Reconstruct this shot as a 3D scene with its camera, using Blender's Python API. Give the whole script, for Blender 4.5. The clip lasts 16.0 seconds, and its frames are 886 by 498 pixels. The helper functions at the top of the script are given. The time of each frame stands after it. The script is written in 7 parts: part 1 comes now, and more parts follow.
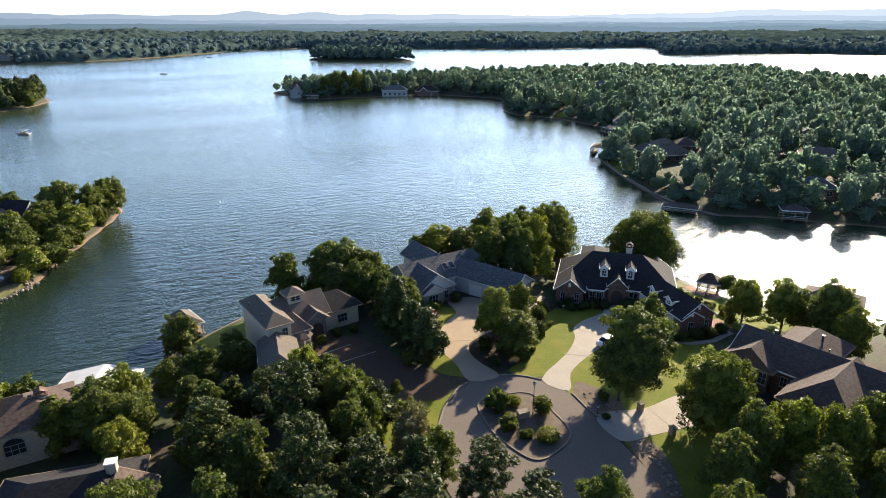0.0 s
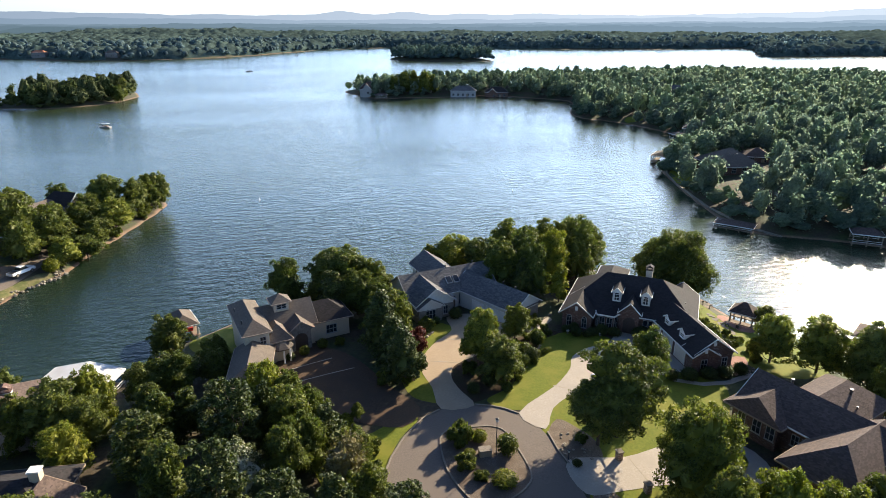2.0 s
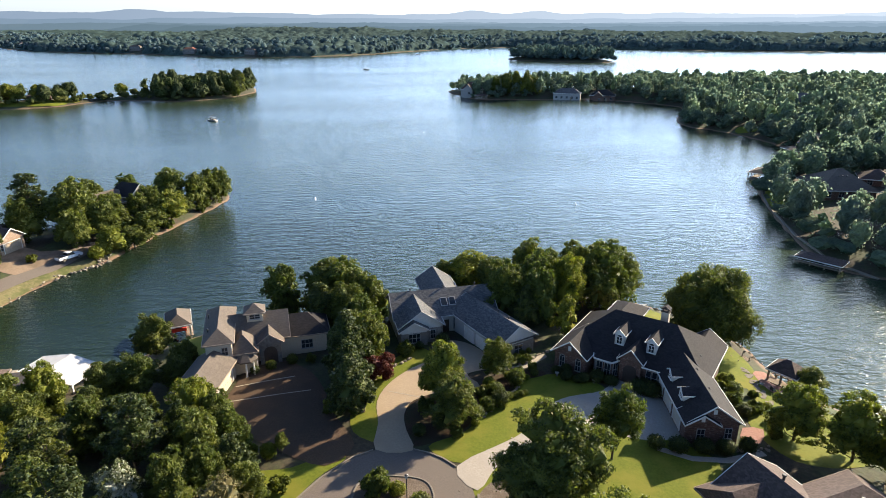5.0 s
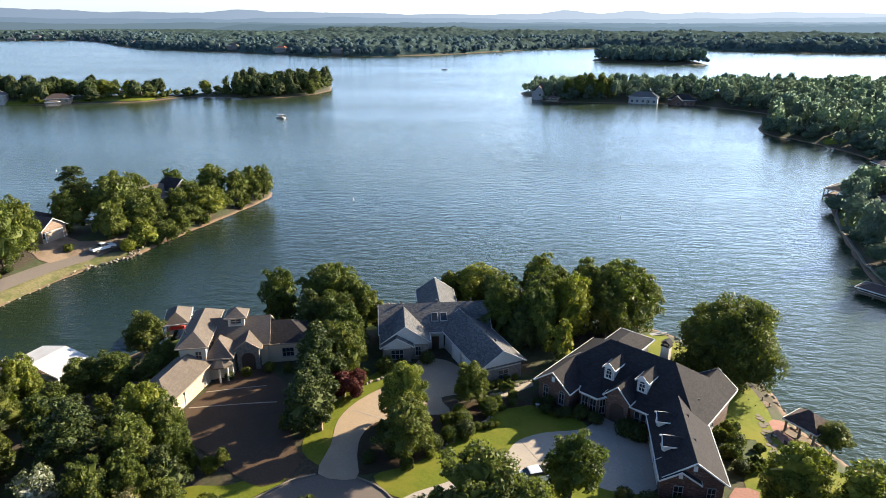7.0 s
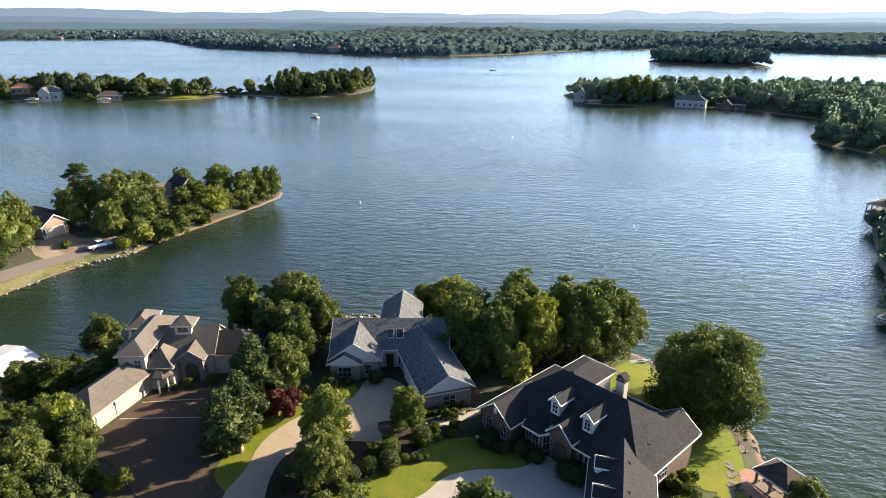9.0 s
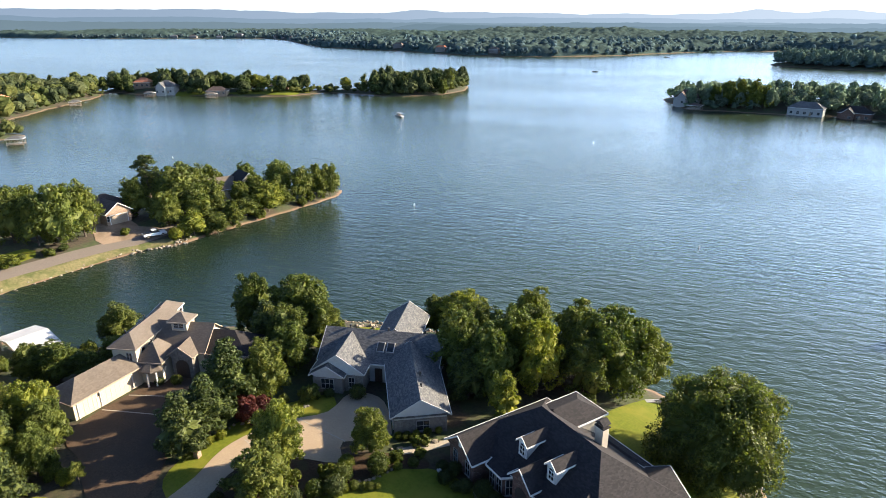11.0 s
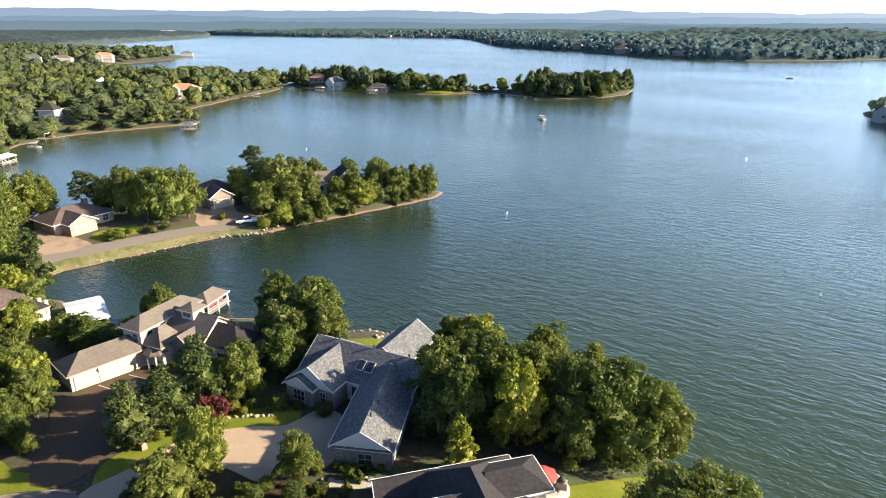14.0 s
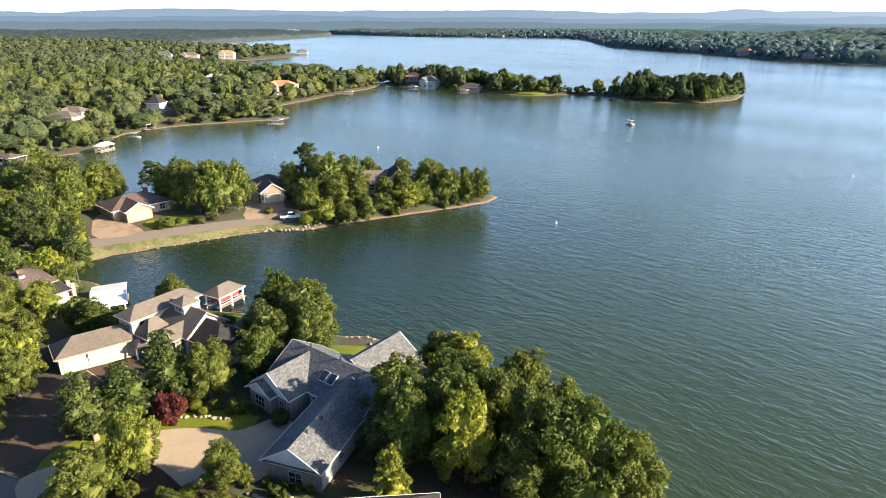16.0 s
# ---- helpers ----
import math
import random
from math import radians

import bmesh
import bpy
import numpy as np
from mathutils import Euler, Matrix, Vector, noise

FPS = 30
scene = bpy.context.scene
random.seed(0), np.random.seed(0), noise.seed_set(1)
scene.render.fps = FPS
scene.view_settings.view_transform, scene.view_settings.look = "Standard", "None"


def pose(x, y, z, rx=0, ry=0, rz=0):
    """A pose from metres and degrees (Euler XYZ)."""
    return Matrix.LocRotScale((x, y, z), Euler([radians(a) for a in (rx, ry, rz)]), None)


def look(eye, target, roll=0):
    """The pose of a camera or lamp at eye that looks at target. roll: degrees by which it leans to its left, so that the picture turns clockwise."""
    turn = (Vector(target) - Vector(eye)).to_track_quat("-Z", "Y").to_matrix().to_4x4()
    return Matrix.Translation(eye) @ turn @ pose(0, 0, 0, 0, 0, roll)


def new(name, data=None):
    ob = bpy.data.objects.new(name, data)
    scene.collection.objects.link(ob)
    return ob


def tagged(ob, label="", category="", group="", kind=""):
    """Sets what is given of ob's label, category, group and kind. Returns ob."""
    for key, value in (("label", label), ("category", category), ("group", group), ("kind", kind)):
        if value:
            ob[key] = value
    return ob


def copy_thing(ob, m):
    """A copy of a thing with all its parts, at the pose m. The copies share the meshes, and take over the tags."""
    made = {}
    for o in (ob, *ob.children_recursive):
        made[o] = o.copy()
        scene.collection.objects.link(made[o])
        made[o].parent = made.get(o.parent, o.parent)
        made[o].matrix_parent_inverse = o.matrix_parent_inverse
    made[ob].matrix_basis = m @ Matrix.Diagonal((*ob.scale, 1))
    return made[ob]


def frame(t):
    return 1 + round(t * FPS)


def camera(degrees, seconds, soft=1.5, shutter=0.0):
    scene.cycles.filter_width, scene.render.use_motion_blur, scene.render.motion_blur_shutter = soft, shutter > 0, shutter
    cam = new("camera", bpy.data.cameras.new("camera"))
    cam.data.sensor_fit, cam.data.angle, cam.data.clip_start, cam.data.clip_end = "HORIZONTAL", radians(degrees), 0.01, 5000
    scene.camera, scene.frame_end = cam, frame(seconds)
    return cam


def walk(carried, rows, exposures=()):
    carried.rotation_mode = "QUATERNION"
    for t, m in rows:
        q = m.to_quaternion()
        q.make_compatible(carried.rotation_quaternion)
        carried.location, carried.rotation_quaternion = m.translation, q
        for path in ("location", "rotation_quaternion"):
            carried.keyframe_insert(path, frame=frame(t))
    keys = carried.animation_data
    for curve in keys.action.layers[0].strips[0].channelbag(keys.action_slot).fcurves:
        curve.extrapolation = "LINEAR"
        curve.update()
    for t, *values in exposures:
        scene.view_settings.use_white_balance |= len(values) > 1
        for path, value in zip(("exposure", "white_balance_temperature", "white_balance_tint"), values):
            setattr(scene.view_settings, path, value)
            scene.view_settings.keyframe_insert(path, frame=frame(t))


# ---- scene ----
cam = camera(71.4, 16.0, 0.7)
METRES, EYE, TILT, LEAN, TURN = 130.0, 52.2, -0.07, -11.02, 0.0
ROWS = [
    (0.0, 0.0, 0.0, 0.0, -4.21, -20.84, 11.15),
    (0.5, 0.0265, 0.0111, -0.0051, -2.8, -20.56, 11.14),
    (1.0, 0.0531, 0.0227, -0.01, -0.85, -20.2, 11.16),
    (1.5, 0.0797, 0.0348, -0.0148, 1.54, -19.75, 11.12),
    (2.0, 0.1064, 0.0476, -0.0195, 3.83, -19.31, 11.1),
    (2.5, 0.1323, 0.0618, -0.0241, 5.98, -18.91, 11.05),
    (3.0, 0.1571, 0.0762, -0.0283, 8.01, -18.53, 10.97),
    (3.5, 0.1821, 0.0912, -0.0328, 10.04, -18.15, 10.93),
    (4.0, 0.2062, 0.1072, -0.037, 12.01, -17.79, 10.86),
    (6.5, 0.3207, 0.1994, -0.0581, 21.69, -16.04, 10.26),
    (7.0, 0.3417, 0.2203, -0.062, 23.94, -15.64, 10.08),
    (7.5, 0.3622, 0.242, -0.066, 25.95, -15.3, 9.91),
    (8.0, 0.3821, 0.2648, -0.0701, 27.25, -15.09, 9.82),
    (8.5, 0.4016, 0.2885, -0.0739, 28.0, -14.95, 9.74),
    (11.0, 0.4904, 0.4161, -0.0928, 39.43, -13.12, 8.48),
    (11.5, 0.506, 0.4441, -0.0963, 42.11, -12.72, 8.15),
    (12.0, 0.5204, 0.4724, -0.0995, 44.93, -12.33, 7.72),
    (12.5, 0.5336, 0.502, -0.1027, 47.67, -11.96, 7.38),
    (13.0, 0.5459, 0.5326, -0.1054, 50.45, -11.59, 6.94),
    (13.5, 0.557, 0.5643, -0.1081, 53.26, -11.25, 6.5),
    (14.0, 0.5672, 0.5972, -0.1105, 56.1, -10.96, 6.04),
    (14.5, 0.5758, 0.631, -0.1127, 59.06, -10.67, 5.58),
    (15.0, 0.5828, 0.6649, -0.1142, 61.81, -10.42, 5.05),
    (15.5, 0.5885, 0.6993, -0.1161, 64.21, -10.2, 4.63),
    (16.0, 0.5923, 0.734, -0.1177, 66.24, -10.05, 4.29),
]
EXPOSURES = [(0.0, 1.48), (8.0, 1.66), (16.0, 1.87)]
walk(cam, [(t, pose(0, 0, EYE, TILT, LEAN, TURN) @ pose(METRES * x, METRES * y, METRES * z, 90 + pitch, roll, yaw)) for t, x, y, z, yaw, pitch, roll in ROWS], EXPOSURES)

# ---- sky and sun ----
SUN_AZ, SUN_EL = 36.5, 22.0
world = bpy.data.worlds.new("sky")
scene.world = world
world.use_nodes = True
wn = world.node_tree.nodes
sky = wn.new("ShaderNodeTexSky")
sky.sky_type, sky.sun_disc = "NISHITA", False
sky.sun_elevation, sky.sun_rotation = radians(SUN_EL), radians(SUN_AZ)
sky.altitude, sky.air_density, sky.dust_density, sky.ozone_density = 100, 1.0, 2.5, 1.5
wn["Background"].inputs["Strength"].default_value = 0.05
cool = wn.new("ShaderNodeMix")
cool.data_type, cool.blend_type = "RGBA", "MULTIPLY"
cool.inputs[0].default_value, cool.inputs[7].default_value = 1.0, (0.84, 1.1, 1.5, 1)
world.node_tree.links.new(sky.outputs[0], cool.inputs[6])
# pale summer haze that thickens towards the horizon
way, up_, thin, both = (wn.new(k) for k in ("ShaderNodeTexCoord", "ShaderNodeSeparateXYZ", "ShaderNodeMapRange", "ShaderNodeMix"))
world.node_tree.links.new(way.outputs["Generated"], up_.inputs[0])
world.node_tree.links.new(up_.outputs["Z"], thin.inputs[0])
thin.interpolation_type = "SMOOTHSTEP"
for key, value in (("From Min", 0.06), ("From Max", 0.46), ("To Min", 1.0), ("To Max", 0.0)):
    thin.inputs[key].default_value = value
both.data_type, both.blend_type, both.clamp_factor = "RGBA", "ADD", True
# the haze glows more on the sun's side
toward, ahead, glare, sheen = (wn.new(k) for k in ("ShaderNodeVectorMath", "ShaderNodeMapRange", "ShaderNodeMath", "ShaderNodeMix"))
toward.operation, toward.inputs[1].default_value = "DOT_PRODUCT", (math.sin(radians(SUN_AZ)), math.cos(radians(SUN_AZ)), 0.3)
world.node_tree.links.new(way.outputs["Generated"], toward.inputs[0])
world.node_tree.links.new(toward.outputs["Value"], ahead.inputs[0])
glare.operation, glare.inputs[1].default_value = "POWER", 2.1
world.node_tree.links.new(ahead.outputs[0], glare.inputs[0])
sheen.data_type, sheen.blend_type = "RGBA", "MIX"
sheen.inputs[6].default_value, sheen.inputs[7].default_value = (4.1, 6.15, 9.7, 1), (23.0, 32.0, 46.0, 1)
world.node_tree.links.new(glare.outputs[0], sheen.inputs[0])
# white at the very horizon
low, pale = wn.new("ShaderNodeMapRange"), wn.new("ShaderNodeMix")
for key, value in (("From Min", 0.03), ("From Max", 0.13), ("To Min", 1.0), ("To Max", 0.0)):
    low.inputs[key].default_value = value
world.node_tree.links.new(up_.outputs["Z"], low.inputs[0])
pale.data_type = "RGBA"
veil = wn.new("ShaderNodeMix")
veil.data_type = "RGBA"
veil.inputs[6].default_value, veil.inputs[7].default_value = (4.7, 4.95, 5.2, 1), (9.0, 9.6, 10.2, 1)
world.node_tree.links.new(glare.outputs[0], veil.inputs[0])
world.node_tree.links.new(veil.outputs[2], pale.inputs[7])
world.node_tree.links.new(low.outputs[0], pale.inputs[0])
world.node_tree.links.new(sheen.outputs[2], pale.inputs[6])
world.node_tree.links.new(pale.outputs[2], both.inputs[7])
world.node_tree.links.new(thin.outputs[0], both.inputs[0])
deep, zenith = wn.new("ShaderNodeMapRange"), wn.new("ShaderNodeMix")
for key, value in (("From Min", 0.4), ("From Max", 0.85), ("To Min", 0.0), ("To Max", 1.0)):
    deep.inputs[key].default_value = value
world.node_tree.links.new(up_.outputs["Z"], deep.inputs[0])
zenith.data_type, zenith.blend_type, zenith.inputs[7].default_value = "RGBA", "MULTIPLY", (0.62, 0.66, 0.74, 1)
world.node_tree.links.new(deep.outputs[0], zenith.inputs[0])
world.node_tree.links.new(cool.outputs[2], zenith.inputs[6])
world.node_tree.links.new(zenith.outputs[2], both.inputs[6])
world.node_tree.links.new(both.outputs[2], wn["Background"].inputs["Color"])
sun = new("sun", bpy.data.lights.new("sun", "SUN"))
sun.data.energy, sun.data.angle, sun.data.color = 5.0, radians(0.6), (1.0, 0.85, 0.64)
sun_way = Vector((math.sin(radians(SUN_AZ)) * math.cos(radians(SUN_EL)), math.cos(radians(SUN_AZ)) * math.cos(radians(SUN_EL)), math.sin(radians(SUN_EL))))
sun.matrix_world = look(sun_way * 300, (0, 0, 0))


# ---- materials ----
def shader(name):
    m = bpy.data.materials.new(name)
    m.use_nodes = True
    nt = m.node_tree
    return m, nt, nt.nodes["Principled BSDF"]


def add(nt, kind, **values):
    n = nt.nodes.new(kind)
    for key, value in values.items():
        n.inputs[key.replace("_", " ")].default_value = value
    return n


def ramp(nt, source, stops):
    n = nt.nodes.new("ShaderNodeValToRGB")
    while len(n.color_ramp.elements) < len(stops):
        n.color_ramp.elements.new(0.5)
    for e, (at, c) in zip(n.color_ramp.elements, stops):
        e.position, e.color = at, (*c, 1)
    nt.links.new(source, n.inputs[0])
    return n.outputs[0]


def grain(nt, scale, detail=3.0, rough=0.6, stretch=None):
    geo = nt.nodes.new("ShaderNodeNewGeometry")
    src = geo.outputs["Position"]
    if stretch:
        mp = add(nt, "ShaderNodeMapping", Scale=stretch[0], Rotation=stretch[1])
        nt.links.new(src, mp.inputs["Vector"])
        src = mp.outputs[0]
    n = add(nt, "ShaderNodeTexNoise", Scale=scale, Detail=detail, Roughness=rough)
    nt.links.new(src, n.inputs["Vector"])
    return n.outputs["Fac"]


def mix(nt, fac, a, b, kind="MIX"):
    n = nt.nodes.new("ShaderNodeMix")
    n.data_type, n.blend_type = "RGBA", kind
    for slot, v in ((0, fac), (6, a), (7, b)):
        if isinstance(v, (tuple, list)):
            n.inputs[slot].default_value = (*v, 1)
        elif isinstance(v, (int, float)):
            n.inputs[slot].default_value = v
        else:
            nt.links.new(v, n.inputs[slot])
    return n.outputs[2]


def bump(nt, bsdf, fac, strength, distance):
    b = add(nt, "ShaderNodeBump", Strength=strength, Distance=distance)
    nt.links.new(fac, b.inputs["Height"])
    nt.links.new(b.outputs[0], bsdf.inputs["Normal"])


def surface(name, dark, light, rough=0.8, fine=6.0, coarse=0.5, relief=0.3, depth=0.03, tone=None, metal=0.0, per_object=0.0):
    """Two scales of mottling between two colours, a third tone in patches, and fine relief."""
    m, nt, b = shader(name)
    g = grain(nt, fine, 4.0, 0.65)
    col = ramp(nt, g, [(0.3, dark), (0.7, light)])
    if tone:
        patch = ramp(nt, grain(nt, coarse, 3.0), [(0.45, (0, 0, 0)), (0.65, (1, 1, 1))])
        col = mix(nt, patch, col, tone)
    if per_object:
        oi = nt.nodes.new("ShaderNodeObjectInfo")
        shade = ramp(nt, oi.outputs["Random"], [(0, (1 - per_object,) * 3), (1, (1 + per_object * 0.4,) * 3)])
        col = mix(nt, 1.0, col, shade, "MULTIPLY")
    nt.links.new(col, b.inputs["Base Color"])
    b.inputs["Roughness"].default_value, b.inputs["Metallic"].default_value = rough, metal
    b.inputs["Specular IOR Level"].default_value = 0.15 if rough > 0.8 else 0.5
    if relief:
        bump(nt, b, g, relief, depth)
    return m


def shingles(name, a, b_, c):
    """Asphalt shingles: tabs of three shades in courses, weathered in broad patches."""
    m, nt, b = shader(name)
    geo = nt.nodes.new("ShaderNodeNewGeometry")
    mp = add(nt, "ShaderNodeMapping", Scale=(3.4, 3.4, 10.0))
    nt.links.new(geo.outputs["Position"], mp.inputs["Vector"])
    vor = add(nt, "ShaderNodeTexVoronoi", Scale=1.0)
    nt.links.new(mp.outputs[0], vor.inputs["Vector"])
    sep = nt.nodes.new("ShaderNodeSeparateColor")
    nt.links.new(vor.outputs["Color"], sep.inputs[0])
    col = ramp(nt, sep.outputs[0], [(0.1, a), (0.5, b_), (0.95, c)])
    old = ramp(nt, grain(nt, 0.35, 4.0), [(0.3, (0.86, 0.86, 0.86)), (0.7, (1.08, 1.07, 1.05))])
    nt.links.new(mix(nt, 1.0, col, old, "MULTIPLY"), b.inputs["Base Color"])
    b.inputs["Roughness"].default_value = 0.9
    b.inputs["Specular IOR Level"].default_value = 0.2
    bump(nt, b, sep.outputs[0], 0.25, 0.02)
    return m


def leaves(name, dark, light, tip, glow=0.35, gloss=0.2, mottle=0.0, through_=(1.3, 1.4, 0.7), stand=0.0):
    """Foliage: leaf-to-leaf and tree-to-tree colour, light passing through the leaves."""
    m, nt, b = shader(name)
    geo, oi = nt.nodes.new("ShaderNodeNewGeometry"), nt.nodes.new("ShaderNodeObjectInfo")
    col = ramp(nt, geo.outputs["Random Per Island"], [(0.0, dark), (0.6, light), (1.0, tip)])
    vary = ramp(nt, oi.outputs["Random"], [(0.0, (0.78, 0.86, 0.75)), (0.5, (1, 1, 1)), (1.0, (1.13, 1.1, 0.85))])
    col = mix(nt, 1.0, col, vary, "MULTIPLY")
    clump = ramp(nt, grain(nt, 0.45, 2.0), [(0.3, (0.75, 0.8, 0.8)), (0.7, (1.15, 1.1, 1.0))])
    col = mix(nt, 1.0, col, clump, "MULTIPLY")
    if mottle:
        fine = ramp(nt, grain(nt, 1.5, 4.0, 0.7), [(0.32, (1 - mottle,) * 3), (0.68, (1 + mottle * 0.6,) * 3)])
        col = mix(nt, 1.0, col, fine, "MULTIPLY")
    if stand:
        trees = ramp(nt, grain(nt, 0.075, 3.0, 0.7), [(0.34, (1 - stand,) * 3), (0.66, (1 + stand * 0.5, 1 + stand * 0.45, 1 + stand * 0.25))])
        col = mix(nt, 1.0, col, trees, "MULTIPLY")
    nt.links.new(col, b.inputs["Base Color"])
    b.inputs["Roughness"].default_value = 0.55 if gloss else 1.0
    b.inputs["Specular IOR Level"].default_value = gloss
    tr = nt.nodes.new("ShaderNodeBsdfTranslucent")
    nt.links.new(mix(nt, 1.0, col, through_, "MULTIPLY"), tr.inputs["Color"])
    mx = nt.nodes.new("ShaderNodeMixShader")
    mx.inputs[0].default_value = glow
    nt.links.new(b.outputs[0], mx.inputs[1])
    nt.links.new(tr.outputs[0], mx.inputs[2])
    nt.links.new(mx.outputs[0], nt.nodes["Material Output"].inputs["Surface"])
    return m


LEAF = {
    "oak": leaves("oak_leaves", (0.043, 0.056, 0.015), (0.092, 0.110, 0.026), (0.147, 0.164, 0.040), 0.4),
    "maple": leaves("maple_leaves", (0.050, 0.065, 0.016), (0.103, 0.121, 0.026), (0.156, 0.173, 0.042), 0.4),
    "pine": leaves("pine_needles", (0.028, 0.040, 0.014), (0.054, 0.070, 0.020), (0.10, 0.115, 0.03), 0.22),
    "lime": leaves("bright_leaves", (0.070, 0.086, 0.014), (0.15, 0.166, 0.026), (0.235, 0.24, 0.045), 0.38),
    "blossom": leaves("white_blossom_leaves", (0.045, 0.06, 0.02), (0.10, 0.115, 0.05), (0.52, 0.52, 0.47), 0.3),
    "sere": leaves("sere_leaves", (0.07, 0.06, 0.035), (0.12, 0.105, 0.06), (0.18, 0.16, 0.10), 0.3),
    "red": leaves("red_leaves", (0.045, 0.012, 0.014), (0.085, 0.020, 0.022), (0.12, 0.04, 0.035), 0.25),
    "wood": leaves("woodland_leaves", (0.047, 0.061, 0.030), (0.076, 0.092, 0.044), (0.108, 0.120, 0.056), 0.3, 0.03, 0.45, (1.2, 1.3, 0.9)),
    # shore foliage paled and cooled: the haze over the water is painted in
    "shore": leaves("shore_leaves_hazed", (0.150, 0.196, 0.176), (0.195, 0.246, 0.218), (0.24, 0.282, 0.235), 0.62, 0.0, 0.35, (1.25, 1.35, 1.2), 0.34),
    # western needles are bluer than the trees: haze painted into the colour
    "west": leaves("western_needles_hazed", (0.062, 0.088, 0.105), (0.078, 0.106, 0.124), (0.092, 0.122, 0.138), 0.4, 0.0, 0.2, (1.2, 1.25, 1.2), 0.3),
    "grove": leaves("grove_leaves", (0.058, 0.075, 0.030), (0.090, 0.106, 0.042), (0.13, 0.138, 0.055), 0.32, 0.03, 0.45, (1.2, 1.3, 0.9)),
    # far needles lightened and blued, so distance haze sits in their colour
    "far": leaves("far_pine_needles_hazed", (0.108, 0.164, 0.200), (0.136, 0.196, 0.230), (0.160, 0.220, 0.245), 0.5, 0.0, 0.2, (1.2, 1.25, 1.2), 0.4),
}
BARK = surface("bark", (0.05, 0.04, 0.03), (0.14, 0.11, 0.085), 0.95, 9.0, 1.0, 0.6, 0.03)
GRASS = surface("mown_grass", (0.09, 0.112, 0.010), (0.142, 0.163, 0.016), 0.9, 3.0, 0.25, 0.5, 0.05, (0.16, 0.158, 0.02))
MULCH = surface("mulch", (0.028, 0.018, 0.011), (0.085, 0.053, 0.033), 0.95, 5.0, 0.4, 0.5, 0.05, (0.05, 0.045, 0.022))
GRAVEL = surface("gravel", (0.085, 0.065, 0.048), (0.22, 0.175, 0.135), 0.95, 7.0, 0.6, 0.6, 0.05, (0.12, 0.09, 0.065))
CONCRETE = surface("concrete", (0.31, 0.235, 0.16), (0.40, 0.31, 0.21), 0.85, 4.0, 0.25, 0.15, 0.01, (0.33, 0.25, 0.17))
PALE_CONCRETE = surface("pale_concrete", (0.31, 0.27, 0.22), (0.42, 0.37, 0.31), 0.85, 4.0, 0.25, 0.15, 0.01, (0.34, 0.30, 0.25))
SANDY = surface("sandy_drive", (0.20, 0.145, 0.10), (0.30, 0.22, 0.155), 0.95, 4.0, 0.3, 0.3, 0.02, (0.17, 0.125, 0.085))
PAVED = surface("exposed_aggregate", (0.066, 0.043, 0.028), (0.115, 0.077, 0.050), 0.9, 5.0, 0.3, 0.25, 0.01, (0.08, 0.055, 0.037))
JOINT = surface("pale_joint", (0.30, 0.26, 0.20), (0.40, 0.35, 0.28), 0.9)
ASPHALT = surface("old_asphalt", (0.125, 0.103, 0.087), (0.18, 0.15, 0.126), 0.9, 5.0, 0.18, 0.25, 0.02, (0.155, 0.129, 0.108))
KERB = surface("kerb_stone", (0.16, 0.14, 0.11), (0.25, 0.215, 0.175), 0.85, 5.0)
ROCK = surface("bank_rock", (0.16, 0.135, 0.10), (0.36, 0.31, 0.24), 0.9, 2.5, 0.6, 0.4, 0.05, None, 0, 0.25)
ROOF_TAN = shingles("tan_shingles", (0.112, 0.092, 0.076), (0.125, 0.103, 0.085), (0.14, 0.116, 0.096))
ROOF_GREY = shingles("grey_shingles", (0.070, 0.072, 0.076), (0.10, 0.101, 0.104), (0.145, 0.142, 0.138))
ROOF_DARK = shingles("charcoal_shingles", (0.023, 0.021, 0.022), (0.029, 0.026, 0.027), (0.036, 0.032, 0.033))
ROOF_BROWN = shingles("brown_shingles", (0.074, 0.054, 0.046), (0.094, 0.068, 0.058), (0.12, 0.088, 0.075))
ROOF_RED = shingles("clay_tiles", (0.36, 0.13, 0.07), (0.48, 0.19, 0.10), (0.58, 0.26, 0.15))
ROOF_METAL = surface("white_metal_roof", (0.58, 0.57, 0.55), (0.66, 0.65, 0.63), 0.5, 1.2, 0.3, 0.05, 0.01, (0.53, 0.51, 0.48))
STUCCO = surface("cream_stucco", (0.44, 0.37, 0.275), (0.53, 0.45, 0.34), 0.9, 5.0, 0.5, 0.15, 0.01, (0.46, 0.395, 0.30))
SIDING = surface("pale_siding", (0.44, 0.43, 0.40), (0.54, 0.53, 0.50), 0.7, 3.0, 0.5, 0.1, 0.01, (0.46, 0.45, 0.43))
STONE = surface("grey_stone", (0.11, 0.10, 0.09), (0.26, 0.235, 0.21), 0.9, 2.6, 0.8, 0.5, 0.05, (0.17, 0.155, 0.14))
WALL_GREY = surface("grey_house_wall", (0.26, 0.26, 0.25), (0.34, 0.34, 0.33), 0.8, 3.0, 0.5, 0.1, 0.01)
# plain grey, kept low so the walls' reflections don't streak the water
WALL_DIM = surface("dim_far_wall", (0.15, 0.145, 0.135), (0.20, 0.19, 0.18), 0.85, 3.0, 0.5, 0.1, 0.01)
WALL_TAN = surface("tan_house_wall", (0.32, 0.27, 0.21), (0.42, 0.36, 0.28), 0.8, 3.0, 0.5, 0.1, 0.01)
SASH = surface("window_sash", (0.24, 0.24, 0.24), (0.32, 0.32, 0.31), 0.6, 3.0, 0.5, 0.05, 0.01)
